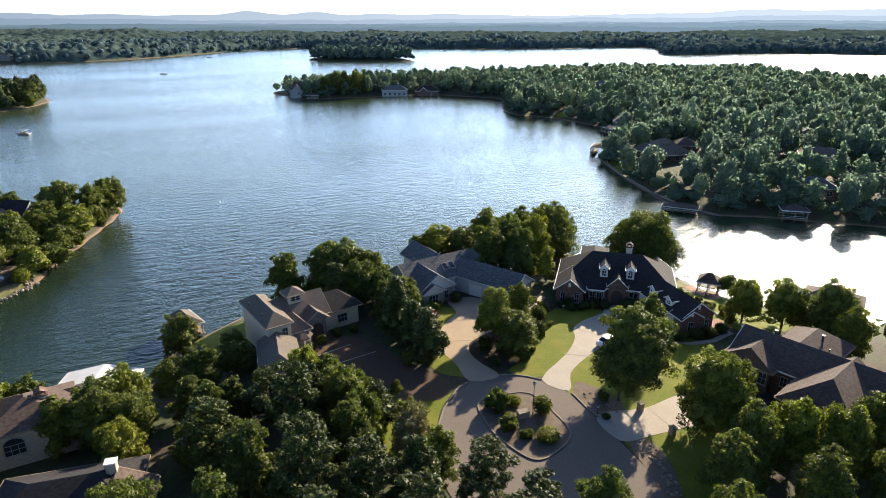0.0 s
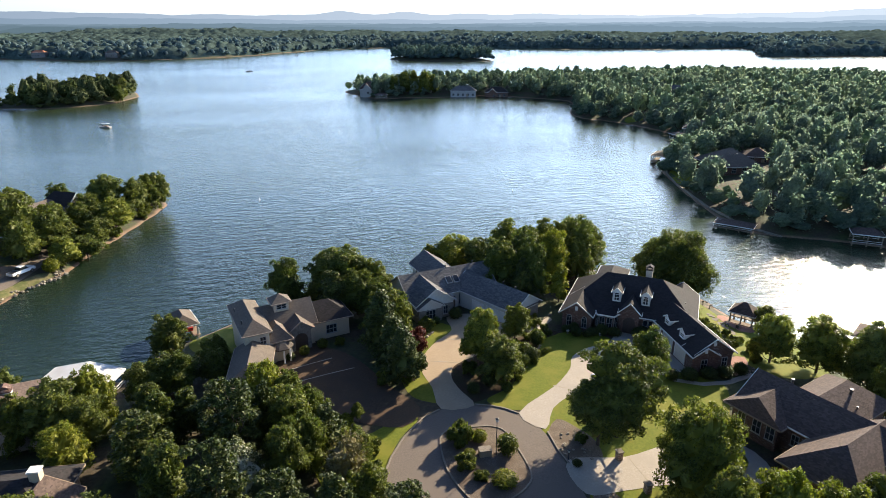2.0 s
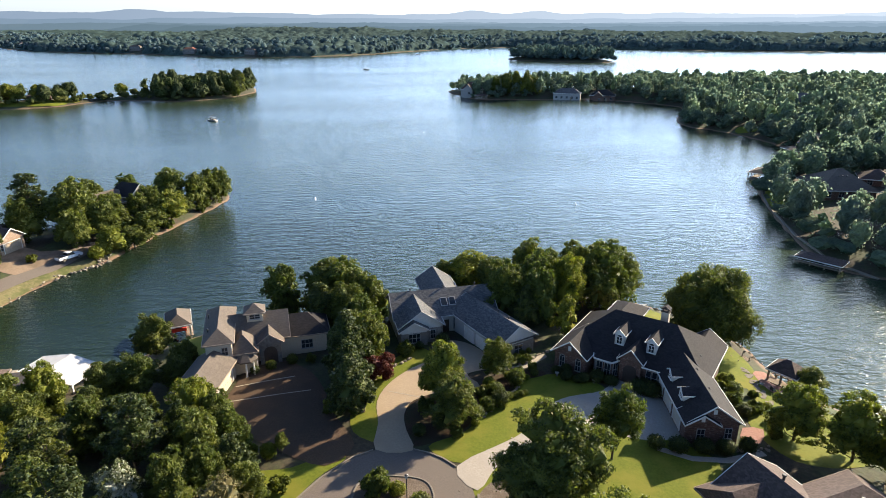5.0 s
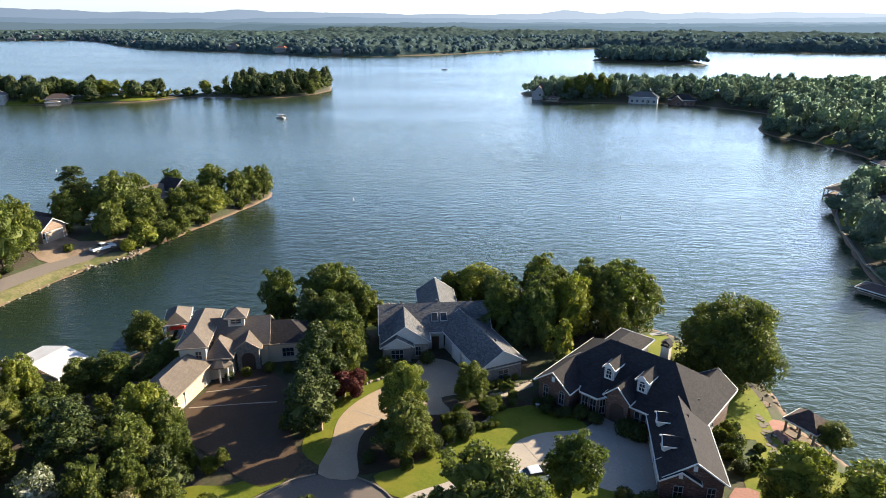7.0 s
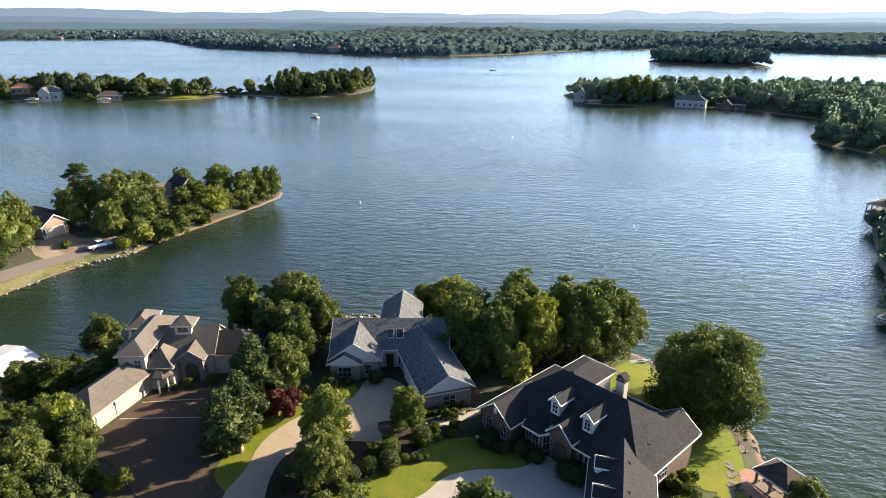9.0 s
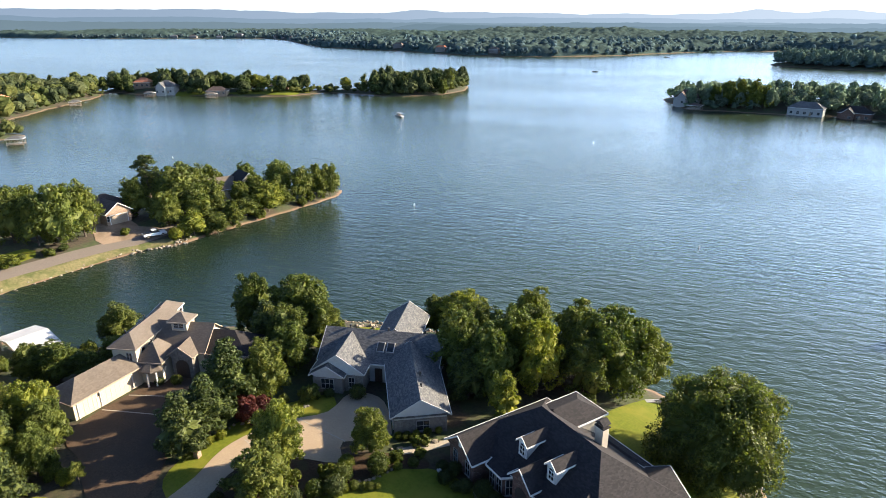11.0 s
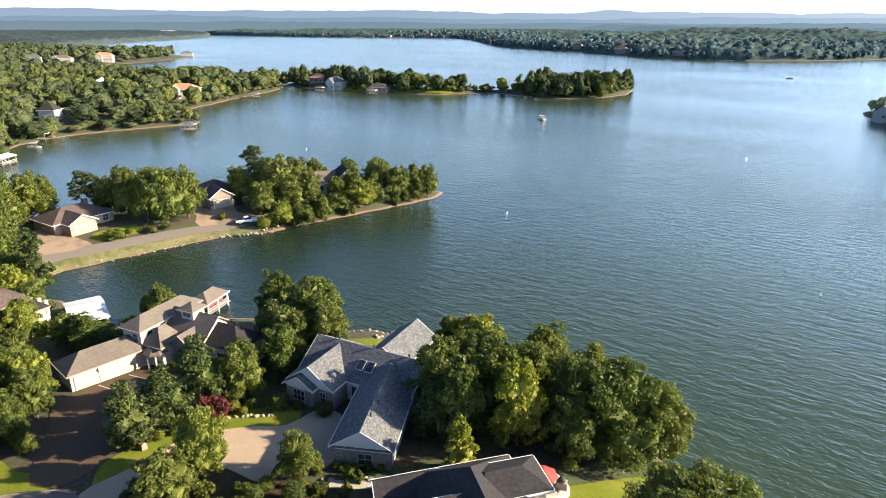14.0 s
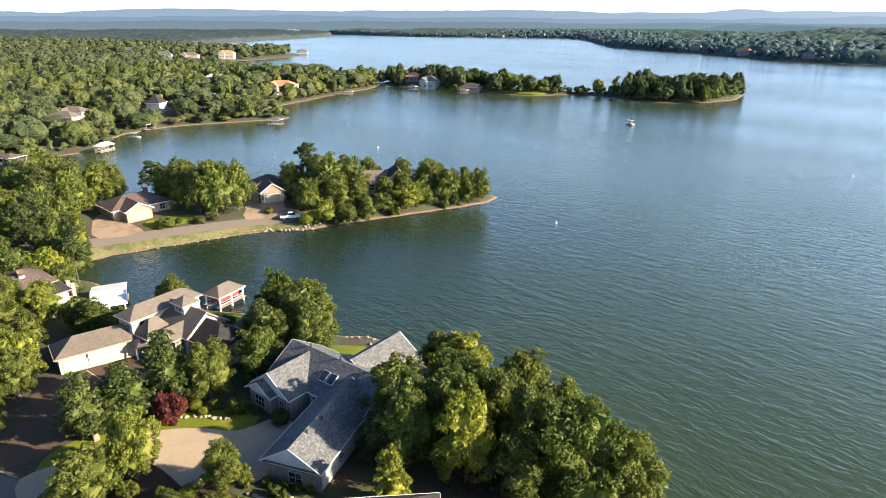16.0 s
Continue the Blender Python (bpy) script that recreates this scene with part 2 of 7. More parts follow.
TRIM = surface("white_trim", (0.60, 0.59, 0.56), (0.70, 0.69, 0.66), 0.6, 3.0, 0.5, 0.05, 0.01)
TAN_TRIM = surface("tan_trim", (0.26, 0.20, 0.15), (0.34, 0.27, 0.20), 0.7, 3.0, 0.5, 0.05, 0.01)
WOOD = surface("weathered_wood", (0.16, 0.12, 0.085), (0.32, 0.25, 0.18), 0.9, 4.0, 0.7, 0.3, 0.02, (0.22, 0.18, 0.14))
BLACK = surface("black_metal", (0.02, 0.02, 0.02), (0.05, 0.05, 0.05), 0.5, 5.0, 1.0, 0.0)
PATIO = surface("red_brick_paving", (0.22, 0.11, 0.085), (0.34, 0.19, 0.15), 0.9, 4.0, 0.6, 0.3, 0.02, (0.27, 0.15, 0.115))
CANVAS = surface("red_canvas", (0.50, 0.03, 0.025), (0.62, 0.05, 0.04), 0.8, 3.0, 0.5, 0.05, 0.01)
# hull white turned down to mute its bright streak on the lake
HULL = surface("dull_hull_white", (0.28, 0.28, 0.28), (0.36, 0.36, 0.35), 0.5, 2.0, 0.5, 0.0)
PAINT = surface("white_car_paint", (0.70, 0.70, 0.70), (0.76, 0.76, 0.76), 0.25, 2.0, 0.5, 0.0)
RUBBER = surface("tyre_rubber", (0.015, 0.015, 0.015), (0.03, 0.03, 0.03), 0.8, 8.0, 1.0, 0.0)


def brick_wall(name, a, b_, mortar):
    m, nt, b = shader(name)
    geo = nt.nodes.new("ShaderNodeNewGeometry")
    mp = add(nt, "ShaderNodeMapping", Scale=(4.4, 4.4, 13.0))
    nt.links.new(geo.outputs["Position"], mp.inputs["Vector"])
    vor = add(nt, "ShaderNodeTexVoronoi", Scale=1.0)
    nt.links.new(mp.outputs[0], vor.inputs["Vector"])
    sep = nt.nodes.new("ShaderNodeSeparateColor")
    nt.links.new(vor.outputs["Color"], sep.inputs[0])
    col = ramp(nt, sep.outputs[0], [(0.0, a), (0.85, b_), (1.0, mortar)])
    nt.links.new(col, b.inputs["Base Color"])
    b.inputs["Roughness"].default_value = 0.9
    bump(nt, b, sep.outputs[0], 0.3, 0.01)
    return m


BRICK = brick_wall("red_brown_brick", (0.075, 0.042, 0.032), (0.15, 0.082, 0.06), (0.22, 0.18, 0.15))
BRICK_TAN = brick_wall("tan_brick", (0.19, 0.13, 0.09), (0.31, 0.22, 0.16), (0.38, 0.32, 0.25))


def glass():
    m, nt, b = shader("window_glass")
    b.inputs["Base Color"].default_value = (0.02, 0.025, 0.03, 1)
    b.inputs["Roughness"].default_value = 0.06
    b.inputs["IOR"].default_value = 1.5
    return m


GLASS = glass()


def lake():
    """Lake water: long wind ripples, short chop and fine glitter; colour painted darker round the cove for its dim
    reflections, greener away from it.
    """
    m, nt, b = shader("lake_water")
    depth = ramp(nt, grain(nt, 0.012, 3.0), [(0.3, (0.025, 0.041, 0.021)), (0.7, (0.034, 0.052, 0.026))])
    geo = nt.nodes.new("ShaderNodeNewGeometry")
    cove = add(nt, "ShaderNodeVectorMath")
    cove.operation = "DISTANCE"
    cove.inputs[1].default_value = (-62, 118, 0)
    nt.links.new(geo.outputs["Position"], cove.inputs[0])
    away = add(nt, "ShaderNodeMapRange", From_Min=20.0, From_Max=110.0)
    nt.links.new(cove.outputs["Value"], away.inputs[0])
    nt.links.new(mix(nt, away.outputs[0], (0.011, 0.022, 0.012), depth), b.inputs["Base Color"])
    b.inputs["Roughness"].default_value = 0.14
    b.inputs["IOR"].default_value = 1.333
    turn = add(nt, "ShaderNodeMapping", Rotation=(0, 0, radians(-20)))
    nt.links.new(geo.outputs["Position"], turn.inputs["Vector"])

    def ripple(scale, detail, rough):
        mp = add(nt, "ShaderNodeMapping", Scale=scale)
        nt.links.new(turn.outputs[0], mp.inputs["Vector"])
        n = add(nt, "ShaderNodeTexNoise", Scale=1.0, Detail=detail, Roughness=rough)
        nt.links.new(mp.outputs[0], n.inputs["Vector"])
        return n.outputs["Fac"]

    def blend(x, k, y):
        a = add(nt, "ShaderNodeMath")
        a.operation = "MULTIPLY_ADD"
        nt.links.new(x, a.inputs[0])
        a.inputs[1].default_value = k
        nt.links.new(y, a.inputs[2])
        return a.outputs[0]

    long, chop, glitter = ripple((0.24, 0.55, 1.0), 3.0, 0.55), ripple((0.9, 1.5, 1.0), 2.0, 0.6), ripple((2.6, 3.4, 1.0), 2.0, 0.6)
    gust = ramp(nt, ripple((0.004, 0.011, 1.0), 3.0, 0.5), [(0.35, (0.5,) * 3), (0.65, (1.0,) * 3)])
    g = add(nt, "ShaderNodeMath")
    g.operation = "MULTIPLY"
    nt.links.new(blend(glitter, 0.15, blend(chop, 0.48, long)), g.inputs[0])
    nt.links.new(gust, g.inputs[1])
    bump(nt, b, g.outputs[0], 1.0, 0.32)
    return m


def soil():
    """Wooded ground: leaf litter, bare clay and rough grass."""
    m, nt, b = shader("wooded_ground")
    litter = ramp(nt, grain(nt, 2.2, 4.0), [(0.3, (0.028, 0.021, 0.012)), (0.7, (0.075, 0.055, 0.03))])
    rough_grass = ramp(nt, grain(nt, 1.3, 4.0), [(0.3, (0.024, 0.036, 0.01)), (0.7, (0.06, 0.078, 0.02))])
    where = ramp(nt, grain(nt, 0.12, 4.0), [(0.42, (0, 0, 0)), (0.6, (1, 1, 1))])
    col = mix(nt, where, litter, rough_grass)
    geo = nt.nodes.new("ShaderNodeNewGeometry")
    sep = nt.nodes.new("ShaderNodeSeparateXYZ")
    nt.links.new(geo.outputs["Position"], sep.inputs[0])
    bank = ramp(nt, sep.outputs[2], [(0.12, (1, 1, 1)), (0.4, (0, 0, 0))])
    clay = ramp(nt, grain(nt, 1.8, 4.0), [(0.3, (0.13, 0.078, 0.045)), (0.7, (0.25, 0.16, 0.098))])
    col = mix(nt, bank, col, clay)
    nt.links.new(col, b.inputs["Base Color"])
    b.inputs["Roughness"].default_value = 0.95
    bump(nt, b, grain(nt, 1.6, 5.0), 0.5, 0.15)
    return m


SOIL, WATER = soil(), lake()

# ---- the land: shorelines in plan ----
MAIN = [(455, 54.2), (216.7, 78), (119.2, 86.7), (93.2, 93.2), (83.4, 96.4), (74.8, 100.8), (67.7, 106.7), (62.8, 111.6), (60.1, 117), (58, 123), (52, 129.5), (43.3, 134.9), (32.5, 137.6), (21.7, 136.5), (9.8, 134.1), (2.2, 131.1), (-3.2, 128.2), (-9.8, 126.2), (-14.1, 123), (-16.8, 117.9), (-22.8, 112.7), (-30.3, 107.2), (-36.3, 99.7), (-39, 93.2), (-40.6, 86.7), (-45.5, 82.3), (-54.2, 80.2), (-60.7, 77.5), (-66.1, 71.5), (-70.4, 69.3), (-74.8, 73.7), (-77.6, 80.2), (-79.3, 92.5), (-80.6, 105.1), (-81.4, 117), (-80.2, 122.4), (-78.4, 126.7), (-79.1, 132.2), (-79.9, 145.2), (-80.7, 160.3), (-81.8, 175.5), (-83.4, 183.6), (-87.8, 188), (-95.3, 184.2)]
MAIN2 = [(-101.8, 173.3), (-107.2, 160.3), (-113.7, 140.8), (-118.1, 119.2), (-122.4, 97.5), (-127.8, 78), (-136.5, 60.7), (-151.7, 45.5), (-173.3, 26), (-186.3, 0), (-433.3, -216.7), (-975, -975), (975, -975), (975, 21.7)]
SEC = [(-162.5, -21.7), (-184.2, 16.2), (-201.5, 35.8), (-213.4, 53.1), (-227.5, 70.4), (-255.7, 72.6), (-277.3, 95.3), (-280.6, 124.6), (-283.8, 158.2), (-290.3, 162.5), (-308.8, 141.9), (-330.4, 153.8), (-355.3, 178.8), (-390, 211.2), (-420.3, 247), (-459.3, 278.4), (-476.7, 283.8), (-489.7, 263.2), (-563.3, 200.4), (-693.3, 151.7), (-801.7, 75.8), (-854.7, 119.2), (-875.3, 211.2), (-1002.1, 325), (-1040, 322.8), (-1083.3, 238.3), (-1245.8, 151.7), (-1841.7, 325), (-2491.7, 758.3), (-3250, 866.7), (-5308.3, 975), (-5308.3, -5308.3), (-325, -5308.3)]
ISL1 = [(-472.3, 282.8), (-408.4, 295.8), (-373.8, 320.7), (-330.4, 352.1), (-326.1, 379.2), (-328.2, 396.5), (-336.9, 392.2), (-357.5, 373.8), (-400.8, 348.8), (-449.6, 327.2), (-483.2, 304.4)]
ISL2 = [(-329.3, 390), (-302.2, 397.6), (-269.8, 401.9), (-248.1, 431.2), (-250.2, 465.8), (-269.8, 504.8), (-279.5, 501.6), (-299, 457.2), (-327.2, 417.1)]
FAR = [(-5308.3, 975), (-2600, 942.5), (-2177.5, 1191.7), (-1895.8, 1462.5), (-1505.8, 1289.2), (-1118, 1050.8), (-841.7, 1007.5), (-580.7, 940.3), (-465.8, 991.2), (-392.2, 1105), (-335.8, 1310.8), (-205.8, 1478.8), (108.3, 1408.3), (368.3, 1394.2), (561.2, 1440.8), (520, 1245.8), (465.8, 1094.2), (606.7, 1105), (704.2, 1105), (820.1, 1029.2), (1191.7, 975), (5308.3, 650), (5308.3, 5308.3), (-5308.3, 5308.3)]
ISL3 = [(-134.3, 990.2), (-65, 959.8), (21.7, 958.7), (32.5, 975), (-21.7, 1029.2), (-113.7, 1023.7)]
MID = [(-99.7, 516.8), (-69.3, 472.3), (-22.8, 479.9), (16.2, 491.8), (54.2, 476.7), (74.8, 461.5), (71.5, 422.5), (68.2, 381.3), (93.2, 355.3), (110.5, 312), (100.8, 283.8), (82.3, 245.9), (80.7, 215.6), (81.2, 180.9), (86.7, 165.8), (101.8, 161.4), (122.4, 152.8), (162.5, 138.7), (325, 113.7), (975, 65), (975, 487.5), (455, 547.1), (391.1, 585), (270.8, 606.7), (130, 606.7), (32.5, 574.2), (-43.3, 547.1), (-92.1, 533)]
MAIN = MAIN + MAIN2


def smooth(pts, n=4):
    """A closed curve through the points, its bends held to the length of each stretch."""
    out, k = [], len(pts)
    pts = [np.array(p, float) for p in pts]
    for i in range(k):
        p0, p1, p2, p3 = (pts[(i + j) % k] for j in (-1, 0, 1, 2))
        span = np.linalg.norm(p2 - p1)
        m1, m2 = (p2 - p0) / 2, (p3 - p1) / 2
        m1 = m1 * min(1, span / (np.linalg.norm(m1) + 1e-9))
        m2 = m2 * min(1, span / (np.linalg.norm(m2) + 1e-9))
        for s in range(n):
            t = s / n
            out.append((2 * t ** 3 - 3 * t * t + 1) * p1 + (t ** 3 - 2 * t * t + t) * m1 + (3 * t * t - 2 * t ** 3) * p2 + (t ** 3 - t * t) * m2)
    return np.array(out)


LANDS = [smooth(MAIN, 3), smooth(SEC, 3), smooth(ISL1, 3), smooth(ISL2, 3), smooth(FAR, 2), smooth(ISL3, 3), smooth(MID, 3)]


def inside_depth(p, poly):
    """Signed distance of the points p to the outline: positive inside."""
    best, odd = np.full(len(p), 1e18), np.zeros(len(p), bool)
    for a, b in zip(poly, np.roll(poly, -1, 0)):
        e = b - a
        t = np.clip(((p - a) @ e) / (e @ e + 1e-9), 0, 1)
        d = p - a - t[:, None] * e
        best = np.minimum(best, d[:, 0] ** 2 + d[:, 1] ** 2)
        cross = (a[1] > p[:, 1]) != (b[1] > p[:, 1])
        if cross.any():
            odd ^= cross & (p[:, 0] < e[0] * (p[:, 1] - a[1]) / (e[1] if e[1] else 1e-9) + a[0])
    return np.where(odd, 1, -1) * np.sqrt(best)


def waves(p, size, seed):
    r = np.random.RandomState(seed)
    v = np.zeros(len(p))
    for i in range(7):
        a, k = r.uniform(0, 6.28), (0.6 + 0.35 * i) / size
        v += np.sin((p[:, 0] * math.cos(a) + p[:, 1] * math.sin(a)) * k * 6.28 + r.uniform(0, 6.28)) / (1 + 0.5 * i)
    return v / 2.6


def shore(p):
    """How far inland each point lies (negative: out on the water)."""
    p = np.asarray(p, float).reshape(-1, 2)
    d = np.max([inside_depth(p, poly) for poly in LANDS], axis=0)
    return d + waves(p, 9, 3) * 0.5 + waves(p, 60, 4) * np.clip(np.hypot(p[:, 0], p[:, 1]) - 250, 0, 500) * 0.01


def level(p, d=None):
    """Height of the ground."""
    p = np.asarray(p, float).reshape(-1, 2)
    d = shore(p) if d is None else d
    far = np.clip((np.hypot(p[:, 0], p[:, 1]) - 180) / 600, 0, 1)
    land = 0.35 + 4.2 * (1 - np.exp(-np.clip(d, 0, None) / 18))
    land += far * (1 - np.exp(-np.clip(d, 0, None) / 160)) * (9 + 9 * waves(p, 420, 5))
    land += np.clip((np.hypot(p[:, 0], p[:, 1]) - 1050) / 1500, 0, 1) * np.clip((p[:, 1] - 1000) / 300, 0, 1) * (1 - np.exp(-np.clip(d, 0, None) / 380)) * (10 + 8 * waves(p, 1500, 8))
    land = np.where(np.hypot(p[:, 0] - 20, p[:, 1] - 60) > 2070, np.minimum(land, 14), land)
    return np.where(d > 0, land * np.clip(d / 1.5, 0, 1) + 0.05, np.maximum(d * 0.2, -4.0))


def at(x, y):
    return float(level([(x, y)])[0])


def axis(knots, reach):
    """Grid lines: fine steps in the middle, growing outwards."""
    (lo, hi, step) = knots
    mid = list(np.arange(lo, hi, step))
    for sign, start in ((1, mid[-1]), (-1, mid[0])):
        s, x = step, start
        while abs(x) < reach:
            s *= 1.045
            x += sign * s
            mid.append(min(max(x, -reach), reach))
    return np.unique(np.round(mid, 3))


def sheet(name, verts, faces, mat, smooth_faces=True):
    me = bpy.data.meshes.new(name)
    me.vertices.add(len(verts))
    me.vertices.foreach_set("co", np.asarray(verts, np.float32).ravel())
    faces = np.asarray(faces, np.int32)
    n, k = faces.shape
    me.loops.add(n * k)
    me.loops.foreach_set("vertex_index", faces.ravel())
    me.polygons.add(n)
    me.polygons.foreach_set("loop_start", np.arange(0, n * k, k, dtype=np.int32))
    me.polygons.foreach_set("loop_total", np.full(n, k, np.int32))
    me.polygons.foreach_set("use_smooth", np.full(n, smooth_faces))
    me.materials.append(mat)
    me.update(calc_edges=True)
    me.validate()
    return me


def grid_faces(nx, ny):
    i, j = np.meshgrid(np.arange(nx - 1), np.arange(ny - 1), indexing="ij")
    a = (i * ny + j).ravel()
    return np.stack([a, a + ny, a + ny + 1, a + 1], 1)


gx, gy = axis((-100, 90, 1.6), 4950), axis((40, 190, 1.6), 4950)
gp = np.stack(np.meshgrid(gx, gy, indexing="ij"), -1).reshape(-1, 2)
gd = shore(gp)
ground = new("ground", sheet("ground", np.column_stack([gp, level(gp, gd)]), grid_faces(len(gx), len(gy)), SOIL))
tagged(ground, "wooded lake land with leaf litter and red clay banks", "ground", kind="structure")
wx = np.array([-4950, -1200, -300, 0, 300, 1200, 4950.0])
wp = np.stack(np.meshgrid(wx, wx, indexing="ij"), -1).reshape(-1, 2)
water = new("water", sheet("water", np.column_stack([wp, np.zeros(len(wp))]), grid_faces(7, 7), WATER))
tagged(water, "blue-green lake water with wind ripples", "water", kind="structure")


# ---- building blocks ----
def part(name, bm, material, parent=None, label=""):
    me = bpy.data.meshes.new(name)
    bm.normal_update()
    bm.to_mesh(me)
    bm.free()
    me.materials.append(material)
    ob = new(name, me)
    ob.parent = parent
    if label:
        ob["label"] = label
    return ob


def thing(name, label, category, x, y, z, turn=0, group="", kind=""):
    ob = new(name)
    ob.empty_display_size = 0.3
    ob.matrix_world = pose(x, y, z, 0, 0, turn)
    return tagged(ob, label, category, group, kind)


def block(bm, x0, x1, y0, y1, z0, z1, m=None):
    c = [(x0, y0, z0), (x1, y0, z0), (x1, y1, z0), (x0, y1, z0), (x0, y0, z1), (x1, y0, z1), (x1, y1, z1), (x0, y1, z1)]
    v = [bm.verts.new(m @ Vector(p) if m else p) for p in c]
    for f in ((3, 2, 1, 0), (4, 5, 6, 7), (0, 1, 5, 4), (1, 2, 6, 5), (2, 3, 7, 6), (3, 0, 4, 7)):
        bm.faces.new([v[i] for i in f])
    return bm


def prism(bm, outline, lift):
    """A solid from a flat outline (points in space) and a shift."""
    a = [bm.verts.new(p) for p in outline]
    b = [bm.verts.new(Vector(p) + Vector(lift)) for p in outline]
    bm.faces.new(a[::-1])
    bm.faces.new(b)
    for i in range(len(a)):
        j = (i + 1) % len(a)
        bm.faces.new([a[i], a[j], b[j], b[i]])
    bmesh.ops.recalc_face_normals(bm, faces=bm.faces[:])
    return bm


def beam(bm, p, q, w, h):
    """A board from p to q, w wide and h high, its top at the line."""
    p, q = Vector(p), Vector(q)
    d = (q - p).normalized()
    s = d.cross(Vector((0, 0, 1)))
    s = s.normalized() * w / 2 if s.length > 1e-4 else Vector((w / 2, 0, 0))
    up = s.cross(d).normalized() * h if abs(d.z) > 0.9 else Vector((0, 0, h))
    return prism(bm, [p - s, p + s, q + s, q - s], -up)


def tube(bm, pts, radii, n=7):
    rings = []
    for i, (p, r) in enumerate(zip(pts, radii)):
        p = Vector(p)
        d = (Vector(pts[min(i + 1, len(pts) - 1)]) - Vector(pts[max(i - 1, 0)])).normalized()
        s = d.cross(Vector((0.3, 1, 0.1))).normalized()
        t = d.cross(s)
        rings.append([bm.verts.new(p + (s * math.cos(a) + t * math.sin(a)) * r) for a in (6.2832 * k / n for k in range(n))])
    for a, b in zip(rings, rings[1:]):
        for k in range(n):
            bm.faces.new([a[k], a[(k + 1) % n], b[(k + 1) % n], b[k]])
    bm.faces.new(rings[0][::-1])
    bm.faces.new(rings[-1])
    return bm


def new_bm():
    return bmesh.new()


# ---- ground cover, roads and drives, laid over the land ----
def drape(name, outline, material, lift, label="", category="", kind="structure", n=4, thick=0.0):
    """A sheet that follows the land inside a smooth outline."""
    edge = smooth(outline, n) if n > 1 else np.array(outline, float)
    bm = new_bm()
    vs = [bm.verts.new((x, y, 0)) for x, y in edge]
    es = [bm.edges.new((vs[i], vs[(i + 1) % len(vs)])) for i in range(len(vs))]
    bmesh.ops.triangle_fill(bm, use_beauty=True, edges=es)
    for ax in (0, 1):
        lo, hi = edge[:, ax].min(), edge[:, ax].max()
        no = (1, 0, 0) if ax == 0 else (0, 1, 0)
        for c in np.arange(math.ceil(lo / 1.6) * 1.6, hi, 1.6):
            co = (c, 0, 0) if ax == 0 else (0, c, 0)
            bmesh.ops.bisect_plane(bm, geom=bm.verts[:] + bm.edges[:] + bm.faces[:], plane_co=co, plane_no=no)
    hs = level([(v.co.x, v.co.y) for v in bm.verts])
    for v, h in zip(bm.verts, hs):
        v.co.z = h + lift
    for f in bm.faces:
        if f.normal.z < 0:
            f.normal_flip()
        f.smooth = True
    if thick:
        r = bmesh.ops.extrude_edge_only(bm, edges=[e for e in bm.edges if e.is_boundary])
        for v in r["geom"]:
            if isinstance(v, bmesh.types.BMVert):
                v.co.z -= thick
    ob = part(name, bm, material)
    return tagged(ob, label, category, kind=kind)


def strip(name, pts, width, material, lift, label, category, high=0.14, closed=False):
    """A kerb, wall or path of one width along a line on the land."""
    pts = smooth(pts, 5) if closed else np.array([(np.array(a) * (1 - t) + np.array(b) * t) for a, b in zip(pts, pts[1:]) for t in np.linspace(0, 1, 6)[:-1]] + [pts[-1]], float)
    bm, k = new_bm(), len(pts)
    hs = level(pts)
    rows = []
    for i in range(k):
        a, b = (pts[(i - 1) % k], pts[(i + 1) % k]) if closed else (pts[max(i - 1, 0)], pts[min(i + 1, k - 1)])
        d = (b - a) / (np.linalg.norm(b - a) + 1e-9)
        s = np.array((-d[1], d[0])) * width / 2
        z = hs[i] + lift
        rows.append([bm.verts.new((*(pts[i] + o * s), z + h)) for o, h in ((-1, -0.3), (-1, high), (1, high), (1, -0.3))])
    for i in range(k if closed else k - 1):
        a, b = rows[i], rows[(i + 1) % k]
        for j in range(3):
            bm.faces.new([a[j], a[j + 1], b[j + 1], b[j]])
    bmesh.ops.recalc_face_normals(bm, faces=bm.faces[:])
    return tagged(part(name, bm, material), label, category, kind="structure")


CUL = [(3.4, 60), (4.0, 65.4), (5.0, 69), (7.0, 73.2), (9.6, 75.5), (14, 76.5), (17.6, 75.9), (20.9, 73.4), (22.6, 70.7), (23.9, 67.2), (25.2, 62.5), (27, 56), (29, 48), (24, 42), (16, 41), (8, 46), (4.5, 53)]
drape("road", CUL, ASPHALT, 0.06, "worn brown-grey asphalt turning circle", "road")
drape("road_3", [(24, 46), (29.5, 46), (33, 20), (36, -10), (40, -60), (34, -60), (30, -10), (27, 20)], ASPHALT, 0.07, "brown-grey asphalt approach road through woods", "road", n=2)
drape("pavement_1", [(24.6, 66), (31.5, 67.1), (37.5, 69.9), (46, 70.5), (47, 64), (36, 62.8), (30.4, 61.4), (25.9, 60.6)], PALE_CONCRETE, 0.09, "tan concrete driveway of the brown-roofed house", "driveway")
drape("pavement_2", [(9.2, 75.4), (7.6, 80.5), (5.6, 85.2), (5.6, 90), (7.2, 94.6), (9.4, 98.6), (8.2, 103.8), (12, 105.5), (16.2, 103.2), (20, 98.9), (15.8, 95.4), (18.4, 92.4), (13.4, 89.6), (10.4, 86.6), (10.2, 83.2), (11.6, 80), (13.6, 76.4)], CONCRETE, 0.09, "pale tan concrete driveway and forecourt", "driveway", n=3)
